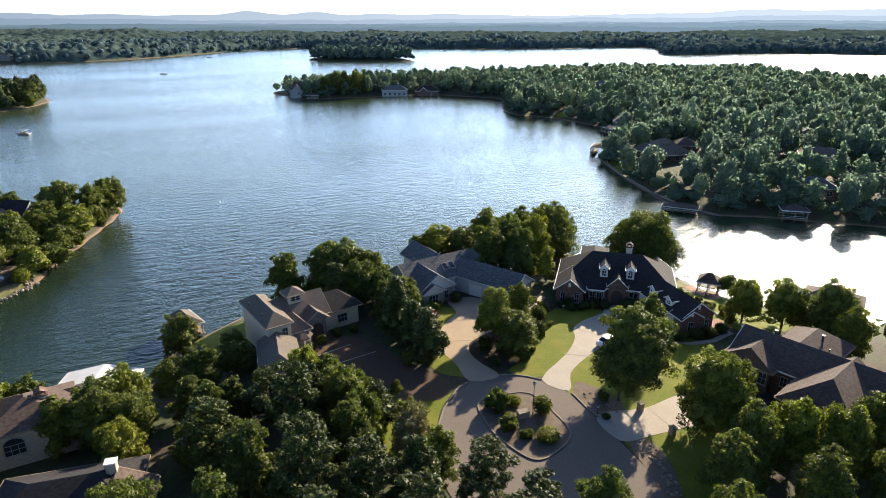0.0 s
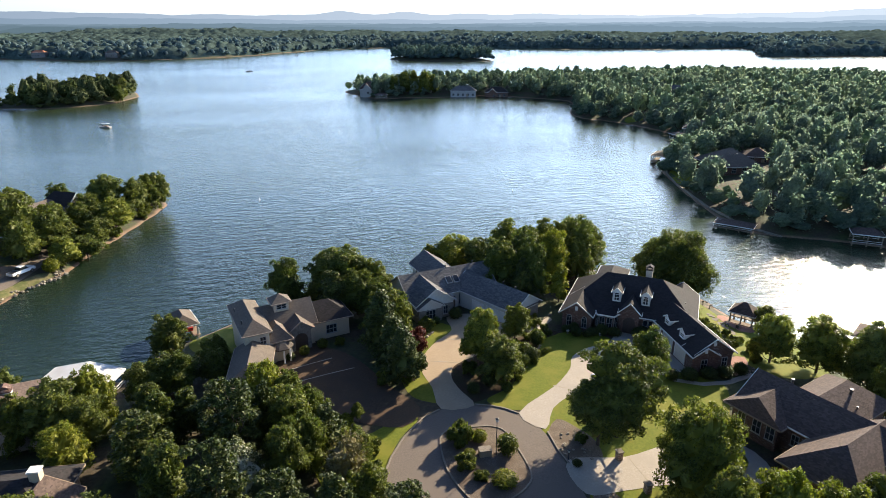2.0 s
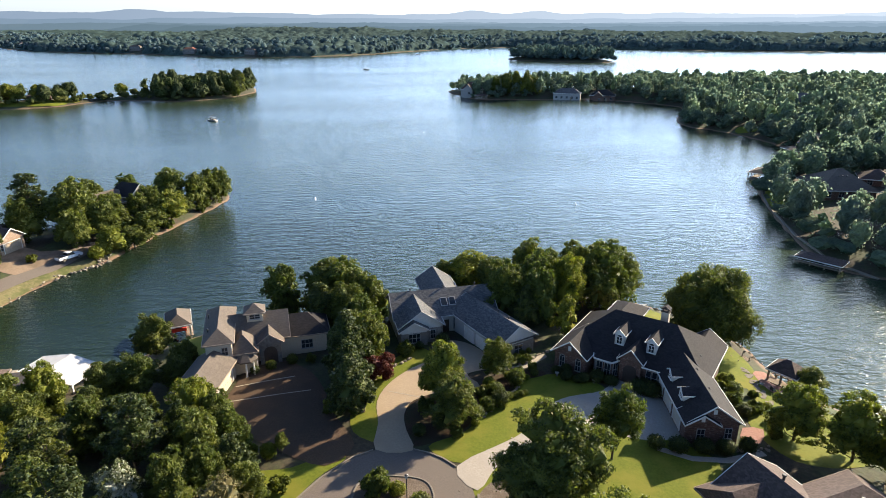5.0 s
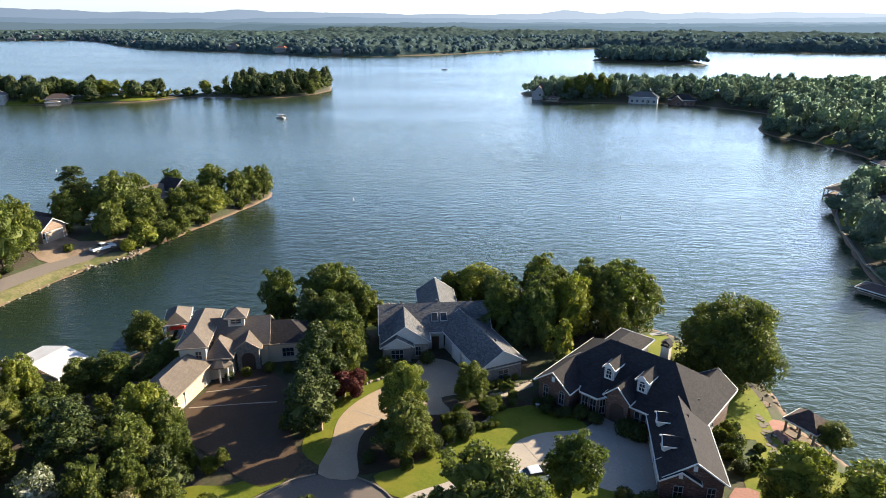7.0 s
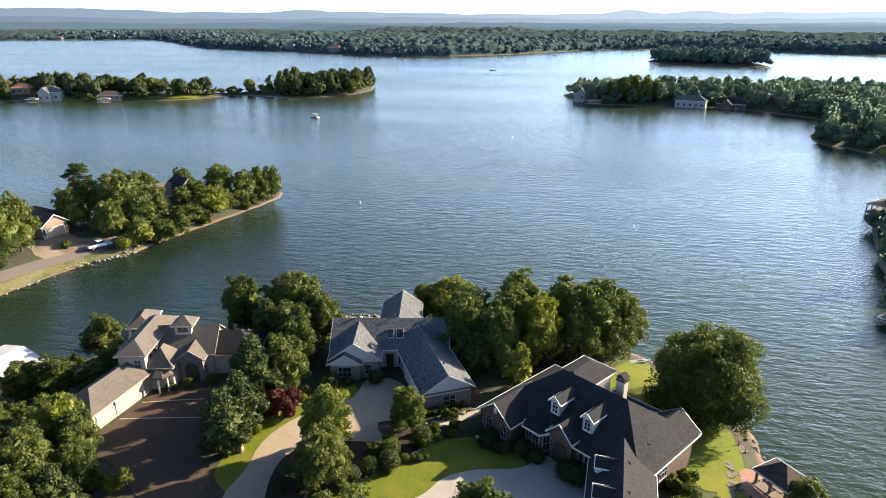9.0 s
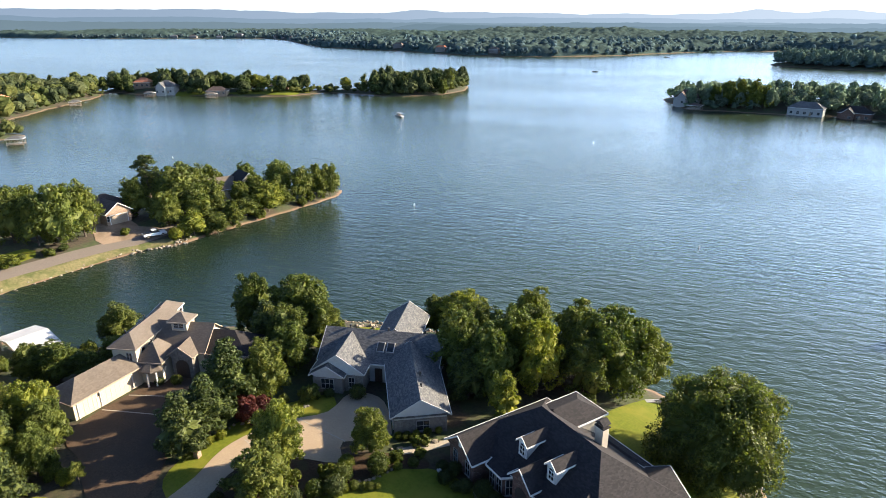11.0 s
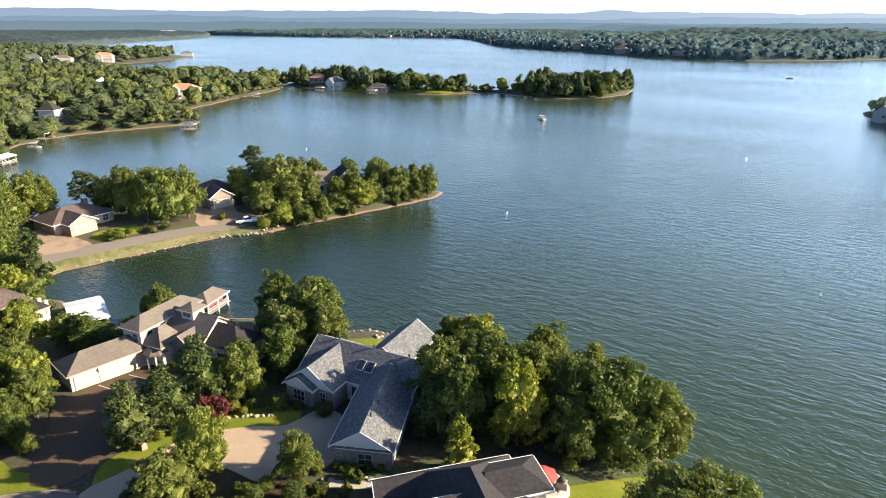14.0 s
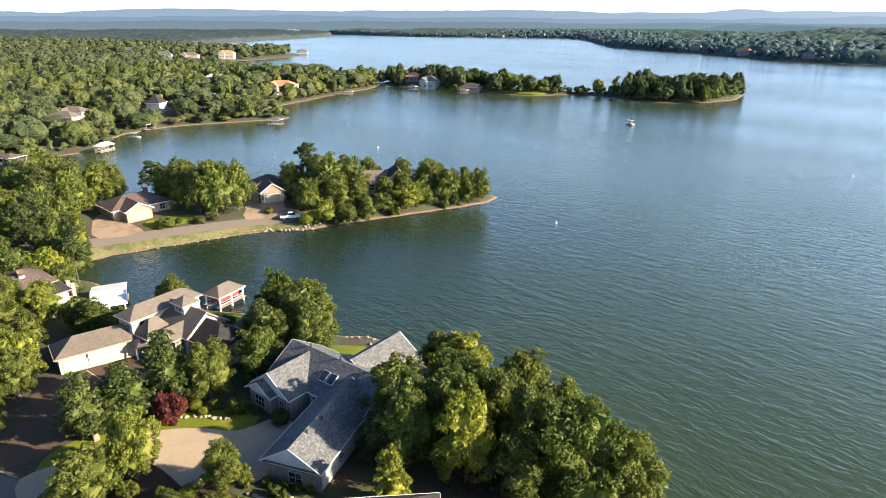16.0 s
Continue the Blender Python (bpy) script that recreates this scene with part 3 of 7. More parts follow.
drape("pavement_3", [(19.4, 75.0), (24.9, 82), (27.6, 87), (28.3, 90.4), (30.8, 93.4), (35.2, 96.4), (36.8, 100), (39.4, 100), (43.1, 98.6), (45, 89.2), (41.6, 86.6), (36.5, 86.2), (31.5, 84), (27.5, 80.6), (24, 76.4), (22.6, 71.8)], PALE_CONCRETE, 0.09, "pale concrete driveway and forecourt of the brick house", "driveway", n=3)
drape("pavement_4", [(-14, 77), (-16.3, 86), (-17.4, 90), (-12.6, 92.6), (-7, 90.4), (-3, 86.5), (1.6, 80.6), (6.4, 75.6), (4.6, 71.2), (-1.2, 72.0), (-6.5, 73.6), (-11, 74)], PAVED, 0.09, "brown exposed-aggregate forecourt of the stucco house", "driveway", n=3)
drape("lawn_1", [(10.4, 76.8), (8.6, 81), (7, 85.4), (7, 90.2), (8.6, 94.6), (10.4, 98.6), (6.4, 101.6), (3.6, 96.6), (2.2, 90), (2.6, 84), (5.2, 78)], GRASS, 0.05, "mown grass strip beside the driveway", "lawn")
drape("lawn_2", [(20.2, 75.8), (25.4, 81.6), (28.8, 88), (31.6, 92.6), (36, 96), (33, 99), (27.8, 98.6), (24.6, 96), (22.4, 90.5), (20.6, 86), (18.6, 81.4), (15.2, 77.6)], GRASS, 0.05, "mown green lawn before the brick house", "lawn")
drape("lawn_3", [(22.2, 71.4), (23.4, 77), (27, 81.4), (32, 85), (37, 87.4), (44, 87.4), (49, 84.5), (47, 77), (43, 69.4), (37, 68.8), (31.5, 66.2), (26.6, 65.8)], GRASS, 0.05, "sunlit mown lawn with a large shade tree", "lawn")
drape("lawn_4", [(26.2, 61.2), (30.4, 62), (36, 63.4), (41, 63.6), (42, 56), (36, 50), (29.8, 50)], GRASS, 0.05, "sunlit mown roadside lawn", "lawn")
drape("lawn_5", [(54, 95), (56, 104), (53.5, 110), (49, 116), (52, 119), (57, 114), (61, 107), (66, 103), (70, 97), (66, 90), (58, 88)], GRASS, 0.05, "green lakeside lawn beside the brick house", "lawn")
drape("lawn_6", [(36, 117), (37.5, 124), (39.5, 131), (41.5, 134), (44, 131), (50, 125), (47, 117), (41, 114)], GRASS, 0.05, "green lakeside lawn behind the brick house", "lawn")
drape("lawn_7", [(-12, 113), (-8, 122), (-2, 125.5), (3, 126), (1, 118), (-5, 111)], GRASS, 0.05, "green lakeside lawn behind the grey-roofed house", "lawn")
drape("lawn_15", [(-352, 338), (-331, 353.5), (-327.5, 372), (-334, 378), (-341, 364), (-350, 352), (-360, 344), (-370, 327), (-362, 330)], GRASS, 0.05, "green lawn on the end of a low island", "lawn")
drape("lawn_16", [(-406, 297.5), (-378, 318), (-382, 324), (-396, 314), (-410, 304)], GRASS, 0.05, "green lawn before the island houses", "lawn")
drape("lawn_8", [(3.2, 58.5), (3.8, 64.6), (4.6, 69), (6.4, 73), (4.4, 74), (1, 70), (-3, 68), (-5, 64), (-1, 58)], GRASS, 0.05, "rough grass verge by the turning circle", "lawn")
drape("lawn_10", [(-28, 90.5), (-33, 93), (-35.5, 97), (-34, 101), (-28, 103.5), (-24, 99), (-23.5, 93)], GRASS, 0.05, "shaded lawn beside the stucco house", "lawn")
drape("lawn_11", [(46, 111), (47.6, 117), (50.4, 123), (54.4, 122), (57.6, 116), (58, 109), (54.6, 105), (50, 107)], GRASS, 0.045, "shaded lawn under the great oak", "lawn")
drape("bed_1", [(13.2, 77), (10.6, 80.6), (9.6, 84), (10, 86.6), (13.6, 90), (18, 92.6), (19.4, 95.4), (22.6, 98), (25.6, 99.4), (27, 98.2), (24, 95.4), (22, 90), (20, 86), (18, 81.2)], MULCH, 0.055, "dark mulched shrub bed between the driveways", "planting bed")
drape("bed_2", [(9.7, 69.9), (13.4, 71.6), (17.1, 71.4), (19.2, 67), (20.2, 62.5), (17.8, 59.2), (14.9, 57.9), (12.3, 60.6), (10.4, 64.5)], GRAVEL, 0.12, "gravel planting island in the turning circle", "planting island")
drape("bed_3", [(22.7, 70.2), (24.2, 67), (25.4, 62), (26.8, 64.4), (28.8, 66.6), (28.4, 70), (26.4, 72.6), (24.2, 74)], GRAVEL, 0.055, "stony planting bed beside the road", "planting bed")
strip("kerb_1", [(9.7, 69.9), (13.4, 71.6), (17.1, 71.4), (19.2, 67), (20.2, 62.5), (17.8, 59.2), (14.9, 57.9), (12.3, 60.6), (10.4, 64.5)], 0.2, KERB, 0.06, "pale concrete kerb round the planting island", "kerb", closed=True)
strip("kerb_2", [(3.4, 60), (4.0, 65.4), (5.0, 69), (7.0, 73.2), (9.0, 75.2)], 0.2, KERB, 0.05, "concrete road kerb", "kerb")
strip("kerb_3", [(13.6, 76.6), (16, 76.4), (17.6, 75.9), (19.4, 74.9)], 0.2, KERB, 0.05, "concrete road kerb", "kerb")
strip("kerb_4", [(22.8, 71.2), (23.9, 67.2), (24.7, 65.4)], 0.2, KERB, 0.05, "concrete road kerb", "kerb")
for k, pts in enumerate(([(28.6, 90.6), (33.4, 86.4)], [(24.6, 82), (28.4, 80.9)], [(38.6, 99.6), (42.2, 86.8)], [(31.8, 67.1), (33.5, 62)], [(37.6, 69.8), (38.8, 63.4)], [(6.0, 88), (11.2, 87.6)], [(7.4, 95), (16, 95.6)])):
    strip("joint_%d" % (k + 1), pts, 0.16, JOINT, 0.085, "pale expansion joint in concrete", "joint", 0.02)
for k, pts in enumerate(([(-15.6, 84), (-8.6, 88.6)], [(-14.8, 80), (-4.5, 85.6)])):
    strip("joint_%d" % (k + 20), pts, 0.18, JOINT, 0.085, "pale joint in the aggregate paving", "joint", 0.02)
# lane and causeway on the wooded point across the cove
drape("road_2", [(-79.5, 60), (-81.3, 77), (-82.6, 92.7), (-84.4, 109), (-83.6, 121), (-84.5, 133), (-88.4, 133), (-88.2, 121), (-88.6, 107), (-87.4, 90), (-86, 76), (-85, 58)], ASPHALT, 0.07, "grey lane along the causeway", "road", n=3)
drape("pavement_5", [(-88, 112), (-95, 113), (-103, 114), (-104, 123.5), (-93, 123.5), (-88, 127)], SANDY, 0.08, "sandy driveway on the wooded point", "driveway", n=2)
drape("pavement_6", [(-85.5, 77), (-92, 75), (-102, 76), (-103, 83), (-93, 84), (-87, 87)], SANDY, 0.08, "tan driveway on the wooded point", "driveway", n=2)
drape("lawn_9", [(-88.5, 88), (-94, 88), (-96, 98), (-90, 98)], GRASS, 0.06, "clipped lawn beside the lane", "lawn", n=2)
drape("verge", [(-79, 70), (-81.6, 80), (-83, 92), (-84.2, 108), (-83.6, 118), (-82, 125), (-79.2, 125.5), (-80.8, 120), (-81.7, 113), (-80.6, 104), (-79.8, 96), (-78.7, 88), (-77.9, 80), (-75.4, 74)], surface("dry_verge_grass", (0.115, 0.102, 0.045), (0.205, 0.175, 0.085), 0.95, 2.5, 0.4, 0.6, 0.08, (0.085, 0.095, 0.032)), 0.16, "dry yellow grass bank above the water", "verge", n=2)


# lawns, a drive and a stony bed on the eastern shore and beside the road
drape("lawn_12", [(81.6, 216), (81.4, 226), (82.6, 234), (88, 238), (90, 230), (86, 218)], GRASS, 0.06, "small lakeside lawn above a stone wall", "lawn", n=2)
drape("lawn_13", [(92, 356), (95, 366), (102, 364), (101, 355)], GRASS, 0.06, "sunlit lawn patch among shore trees", "lawn", n=2)
drape("lawn_14", [(93.5, 326), (92, 335), (98, 338), (100, 328)], GRASS, 0.06, "sunlit lawn patch by the water", "lawn", n=2)
drape("pavement_7", [(134, 190), (138, 204), (147, 208), (150, 198), (142, 188)], SANDY, 0.08, "tan driveway in a woodland clearing", "driveway", n=2)
drape("bed_4", [(26.6, 60.6), (28.9, 61.2), (30.3, 58), (30.0, 54), (29.2, 50), (27.4, 50.4), (27.2, 55)], GRAVEL, 0.075, "stony bed along the roadside", "planting bed", n=2)


# ---- houses ----
def walls(parent, x0, x1, y0, y1, z0, z1, material, label="", name="wall"):
    return part(name, block(new_bm(), x0, x1, y0, y1, z0, z1), material, parent, label)


def roof(parent, x0, x1, y0, y1, ze, zr, run, hip0, hip1, material, trim=TRIM, gable=None, thick=0.16, name="roof", soffit=True):
    """A pitched roof over a rectangle of eaves. run: the way of the ridge. hip0, hip1: how far the ridge ends stand in (0: a gable)."""
    if run == "x":
        ym = (y0 + y1) / 2
        r0, r1 = (x0 + hip0, ym, zr), (x1 - hip1, ym, zr)
        e = [(x0, y0, ze), (x1, y0, ze), (x1, y1, ze), (x0, y1, ze)]
        faces = [(0, 1, 5, 4), (2, 3, 4, 5), (1, 2, 5), (3, 0, 4)]
        ends = [(x1, hip1, 2), (x0, hip0, 3)]
    else:
        xm = (x0 + x1) / 2
        r0, r1 = (xm, y0 + hip0, zr), (xm, y1 - hip1, zr)
        e = [(x0, y0, ze), (x1, y0, ze), (x1, y1, ze), (x0, y1, ze)]
        faces = [(1, 2, 5, 4), (3, 0, 4, 5), (0, 1, 4), (2, 3, 5)]
        ends = [(y0, hip0, 2), (y1, hip1, 3)]
    pts = e + [r0, r1]
    skip = {k for _, h, k in ends if h == 0}
    bm = new_bm()
    top = [bm.verts.new(p) for p in pts]
    low = [bm.verts.new((p[0], p[1], p[2] - thick)) for p in pts]
    rims = {}
    for k, f in enumerate(faces):
        if k in skip:
            continue
        bm.faces.new([top[i] for i in f])
        bm.faces.new([low[i] for i in f][::-1])
        for i, j in zip(f, f[1:] + f[:1]):
            rims[(i, j)] = 1
    edges = [(i, j) for (i, j) in rims if (j, i) not in rims]
    for i, j in edges:
        bm.faces.new([top[j], top[i], low[i], low[j]])
    bmesh.ops.recalc_face_normals(bm, faces=bm.faces[:])
    ob = part(name, bm, material, parent)
    if trim:
        mid = Vector(((x0 + x1) / 2, (y0 + y1) / 2, 0))
        for i, j in edges:
            p, q = Vector(pts[i]), Vector(pts[j])
            d = (q - p).normalized()
            out = Vector((d.y, -d.x, 0))
            out = out.normalized() * 0.05 if out.length > 1e-4 else Vector()
            if ((p + q) / 2 - mid).dot(out) < 0:
                out = -out
            part("fascia", beam(new_bm(), p + out + Vector((0, 0, 0.015)), q + out + Vector((0, 0, 0.015)), 0.08, 0.2), trim, ob, "painted fascia board")
    if gable:
        s = 0.35
        for at_, h, k in ends:
            if h:
                continue
            gb = new_bm()
            cut = s * (zr - ze) / ((y1 - y0) / 2 if run == "x" else (x1 - x0) / 2)
            if run == "x":
                xx = at_ - s - 0.15 if at_ == x1 else at_ + s
                prism(gb, [(xx, y0 + s, ze - 0.25), (xx, y1 - s, ze - 0.25), (xx, y1 - s, ze + cut - thick - 0.02), (xx, (y0 + y1) / 2, zr - thick - 0.02), (xx, y0 + s, ze + cut - thick - 0.02)], (0.15, 0, 0))
            else:
                yy = at_ - s - 0.15 if at_ == y1 else at_ + s
                prism(gb, [(x0 + s, yy, ze - 0.25), (x1 - s, yy, ze - 0.25), (x1 - s, yy, ze + cut - thick - 0.02), ((x0 + x1) / 2, yy, zr - thick - 0.02), (x0 + s, yy, ze + cut - thick - 0.02)], (0, 0.15, 0))
            part("gable_wall", gb, gable, parent)
    return ob


def lattice(bm, xs, zs, y0, y1, m):
    """A frame in one piece: every second column and row of the grid is bar, the rest is opening."""
    nx, nz = len(xs) - 1, len(zs) - 1
    bar = {(i, j) for i in range(nx) for j in range(nz) if i % 2 == 0 or j % 2 == 0}
    v = {(i, j, k): bm.verts.new(m @ Vector((xs[i], y, zs[j]))) for i in range(nx + 1) for j in range(nz + 1) for k, y in ((0, y0), (1, y1))}
    for i, j in bar:
        bm.faces.new([v[i, j, 0], v[i + 1, j, 0], v[i + 1, j + 1, 0], v[i, j + 1, 0]])
        bm.faces.new([v[i, j + 1, 1], v[i + 1, j + 1, 1], v[i + 1, j, 1], v[i, j, 1]])
        for di, dj, a, b in ((-1, 0, (i, j + 1), (i, j)), (1, 0, (i + 1, j), (i + 1, j + 1)), (0, -1, (i, j), (i + 1, j)), (0, 1, (i + 1, j + 1), (i, j + 1))):
            if (i + di, j + dj) not in bar:
                bm.faces.new([v[(*b, 0)], v[(*a, 0)], v[(*a, 1)], v[(*b, 1)]])
    bmesh.ops.delete(bm, geom=[x for x in bm.verts if not x.link_faces], context="VERTS")
    bmesh.ops.recalc_face_normals(bm, faces=bm.faces[:])
    return bm


def window(parent, x, y, z, w, h, turn=0, bars=1, frame_mat=SASH, arch=False, sill=True):
    """A window whose middle bottom is at x, y, z and which faces -y turned by turn degrees."""
    m = pose(x, y, z, 0, 0, turn)
    t = 0.065
    xs = [-w / 2, -w / 2 + t]
    for k in range(bars):
        c = -w / 2 + w * (k + 1) / (bars + 1)
        xs += [c - 0.03, c + 0.03]
    xs += [w / 2 - t, w / 2]
    win = part("window", lattice(new_bm(), xs, [0, t, h * 0.5 - 0.03, h * 0.5 + 0.03, h - t, h], -0.09, 0.05, m), frame_mat, parent, "framed sash window")
    pb = block(new_bm(), -w / 2 + t * 0.5, w / 2 - t * 0.5, -0.045, 0.0, t * 0.5, h - t * 0.5, m)
    part("pane", pb, GLASS, win, "dark reflecting glass pane")
    if sill:
        part("sill", block(new_bm(), -w / 2 - 0.08, w / 2 + 0.08, -0.16, 0.02, -0.09, -0.003, m), frame_mat, win)
    if arch:
        arc = [(math.cos(math.pi * k / 8), math.sin(math.pi * k / 8) * 0.8) for k in range(9)]
        r0, r1 = w / 2, w / 2 - t
        ab = new_bm()
        vs_ = [[ab.verts.new(m @ Vector((c * r, yy, h + 0.004 + s_ * r))) for c, s_ in arc] for r, yy in ((r0, -0.09), (r1, -0.09), (r1, 0.05), (r0, 0.05))]
        for k in range(8):
            for a in range(4):
                b = (a + 1) % 4
                ab.faces.new([vs_[a][k], vs_[a][k + 1], vs_[b][k + 1], vs_[b][k]])
        bmesh.ops.recalc_face_normals(ab, faces=ab.faces[:])
        part("arch_trim", ab, frame_mat, win)
        part("fanlight", prism(new_bm(), [m @ Vector((c * (r1 + 0.03), -0.045, h + s_ * (r1 + 0.03))) for c, s_ in arc], m.to_3x3() @ Vector((0, 0.045, 0))), GLASS, win)
    return win


def garage_door(parent, x, y, z, w, h, turn, material=TRIM):
    m = pose(x, y, z, 0, 0, turn)
    bm = block(new_bm(), -w / 2, w / 2, -0.03, 0.04, 0, h, m)
    rows, cols = 4, max(3, round(w / 0.7))
    for r in range(rows):
        for c in range(cols):
            x0, z0 = -w / 2 + w * c / cols, h * r / rows
            block(bm, x0 + 0.07, x0 + w / cols - 0.07, -0.06, -0.02, z0 + 0.07, z0 + h / rows - 0.07, m)
    door = part("garage_door", bm, material, parent, "panelled overhead garage door")
    fb = new_bm()
    for a in ((-w / 2 - 0.12, -w / 2, 0, h + 0.12), (w / 2, w / 2 + 0.12, 0, h + 0.12), (-w / 2, w / 2, h, h + 0.12)):
        block(fb, a[0], a[1], -0.08, 0.06, a[2], a[3], m)
    part("door_frame", fb, TRIM, door)
    return door


def dormer(parent, x, y, z, w, depth, wall_h, rise, wall_mat, roof_mat, turn=0, arch=True):
    """A gabled dormer with its front's middle bottom at x, y, z, facing -y turned."""
    body = part("dormer", new_box(x, y, z, turn, -w / 2, w / 2, 0, depth, -0.6, wall_h), wall_mat, parent, "small gabled roof dormer")
    m = pose(x, y, z, 0, 0, turn)
    o = 0.22
    rb = new_bm()
    for s in (-1, 1):
        prism(rb, [m @ Vector(p) for p in ((s * (w / 2 + o), -o, wall_h - 0.1), (s * (w / 2 + o), depth, wall_h - 0.1), (0, depth, wall_h + rise), (0, -o, wall_h + rise))], (0, 0, 0.12))
    part("dormer_roof", rb, roof_mat, body)
    fb = new_bm()
    for s in (-1, 1):
        beam(fb, m @ Vector((s * (w / 2 + o), -o - 0.04, wall_h + 0.04)), m @ Vector((0, -o - 0.04, wall_h + rise + 0.14)), 0.08, 0.2)
        beam(fb, m @ Vector((s * (w / 2 + o + 0.03), -o, wall_h + 0.03)), m @ Vector((s * (w / 2 + o + 0.03), depth * 0.8, wall_h + 0.03)), 0.08, 0.16)
    prism(fb, [m @ Vector(p) for p in ((-w / 2, -0.02, wall_h - 0.05), (w / 2, -0.02, wall_h - 0.05), (0, -0.02, wall_h + rise - 0.05))], m.to_3x3() @ Vector((0, 0.06, 0)))
    part("dormer_trim", fb, TRIM, body, "white dormer gable trim")
    p = m @ Vector((0, -0.01, 0.1))
    window(body, p.x, p.y, p.z, w * 0.62, wall_h * 0.72, turn, 1, TRIM, arch)
    return body


def new_box(x, y, z, turn, *b):
    return block(new_bm(), *b, pose(x, y, z, 0, 0, turn))


def vent(parent, x, y, z, h=0.5, r=0.1):
    tb = tube(new_bm(), [(x, y, z), (x, y, z + h)], [r, r], 8)
    tube(tb, [(x, y, z + h - 0.05), (x, y, z + h + 0.12)], [r * 1.7, r * 1.5], 8)
    return part("roof_vent", tb, BLACK, parent, "dark metal roof vent")


def chimney(parent, x, y, z0, z1, w, d, material, cap=TRIM):
    ch = part("chimney", block(new_bm(), x - w / 2, x + w / 2, y - d / 2, y + d / 2, z0, z1), material, parent, "chimney stack")
    cb = block(new_bm(), x - w / 2 - 0.1, x + w / 2 + 0.1, y - d / 2 - 0.1, y + d / 2 + 0.1, z1, z1 + 0.14)
    for sx in (-1, 1):
        for sy in (-1, 1):
            block(cb, x + sx * w * 0.35 - 0.06, x + sx * w * 0.35 + 0.06, y + sy * d * 0.35 - 0.06, y + sy * d * 0.35 + 0.06, z1 + 0.14, z1 + 0.5)
    prism(cb, [(x - w / 2 - 0.12, y - d / 2 - 0.12, z1 + 0.5), (x + w / 2 + 0.12, y - d / 2 - 0.12, z1 + 0.5), (x, y - d / 2 - 0.12, z1 + 0.95)], (0, d + 0.24, 0))
    part("chimney_cap", cb, cap, ch, "hooded chimney cap")
    return ch


# The grey-roofed house: x along the ridge, -y to the forecourt, heights in world metres.
hb = thing("house", "grey-shingled house with pale siding gables and stone base", "house", -0.65, 107.7, 0, 29.0)
walls(hb, 0.4, 17.2, -3.9, 4.4, 0.5, 7.0, SIDING)
roof(hb, -0.1, 17.8, -4.6, 4.9, 6.75, 9.75, "x", 0, 0, ROOF_GREY, trim=SIDING, gable=SIDING)
walls(hb, 0.5, 7.4, -7.1, -3.5, 0.5, 6.9, SIDING)
walls(hb, 0.42, 7.48, -7.18, -3.5, 0.5, 6.2, STONE, "grey stone base course", "base_course")
roof(hb, 0.1, 7.85, -7.6, 0.5, 6.75, 9.5, "y", 0, 0, ROOF_GREY, trim=SIDING, gable=SIDING)
walls(hb, 0.6, 4.7, -8.0, -7.0, 0.5, 6.4, SIDING)
walls(hb, 0.52, 4.78, -8.08, -7.0, 0.5, 6.0, STONE, "grey stone base course", "base_course")
roof(hb, 0.1, 5.2, -8.45, -6.6, 6.5, 8.05, "y", 0, 0, ROOF_GREY, trim=SIDING, gable=SIDING)
window(hb, 2.65, -8.1, 4.35, 1.9, 1.6, 0, 2)
window(hb, 5.9, -7.2, 4.3, 0.9, 1.6, 0, 1)
part("door", block(new_bm(), 8.3, 9.4, -4.0, -3.9, 3.5, 5.7), surface("dark_door", (0.05, 0.03, 0.02), (0.09, 0.055, 0.035), 0.5), hb, "dark panelled front door")
window(hb, 10.6, -3.95, 4.0, 0.9, 2.0, 0, 1)
# its garage wing, turned a little to the forecourt
wing = part("garage_wing", new_box(0, 0, 0, 0, -3.3, 3.3, -13.2, 0.5, 0.5, 6.9), SIDING, hb, "attached garage wing with pale siding")
wing.matrix_basis = Matrix.Identity(4)
wm = Matrix.Rotation(radians(-29), 4, "Z") @ pose(12.2 + 0.65, 112.0 - 107.7, 0, 0, 0, 47.0)
wing.matrix_basis = wm
roof(wing, -3.8, 3.8, -13.8, 1.2, 6.8, 9.15, "y", 0, 0, ROOF_GREY, trim=SIDING, gable=SIDING)
part("base_course", block(new_bm(), -3.36, 3.36, -13.28, -12.9, 0.5, 6.0), STONE, wing, "grey stone base course")
garage_door(wing, -3.42, -9.7, 3.4, 4.9, 2.4, -90)
garage_door(wing, -3.42, -5.2, 3.4, 2.7, 2.4, -90)
window(wing, 0.3, -13.3, 4.3, 1.7, 1.5, 0, 1)
window(wing, 3.38, -8.5, 4.8, 0.9, 1.3, 90, 1)
part("pent_roof", block(new_bm(), -3.6, 3.6, -13.6, -13.2, 6.5, 6.66), ROOF_GREY, wing)
vent(wing, 0.6, -7.5, 8.7)
vent(wing, 0.4, -10.5, 8.8)
# lakeside wing
walls(hb, 7.2, 12.8, 4.0, 10.9, 0.5, 7.1, SIDING)
roof(hb, 6.6, 13.4, 1.5, 11.5, 7.05, 9.4, "y", 0, 0, ROOF_GREY, trim=SIDING, gable=SIDING)
for x0 in (8.3, 9.75):
    sk = part("skylight", block(new_bm(), x0, x0 + 1.15, -0.8, 0.8, -0.12, 0.12), surface("bronze_frame", (0.30, 0.29, 0.28), (0.40, 0.38, 0.36), 0.5), hb, "flat roof skylight in a bronze frame")
    part("pane", block(new_bm(), x0 + 0.1, x0 + 1.05, -0.7, 0.7, 0.11, 0.15), GLASS, sk)
    sk.matrix_basis = pose(0, -2.3, 8.28, 32.6, 0, 0)
for x0 in (3.6, 9.4, 15.0):
    vent(hb, x0, 0.25, 9.6)
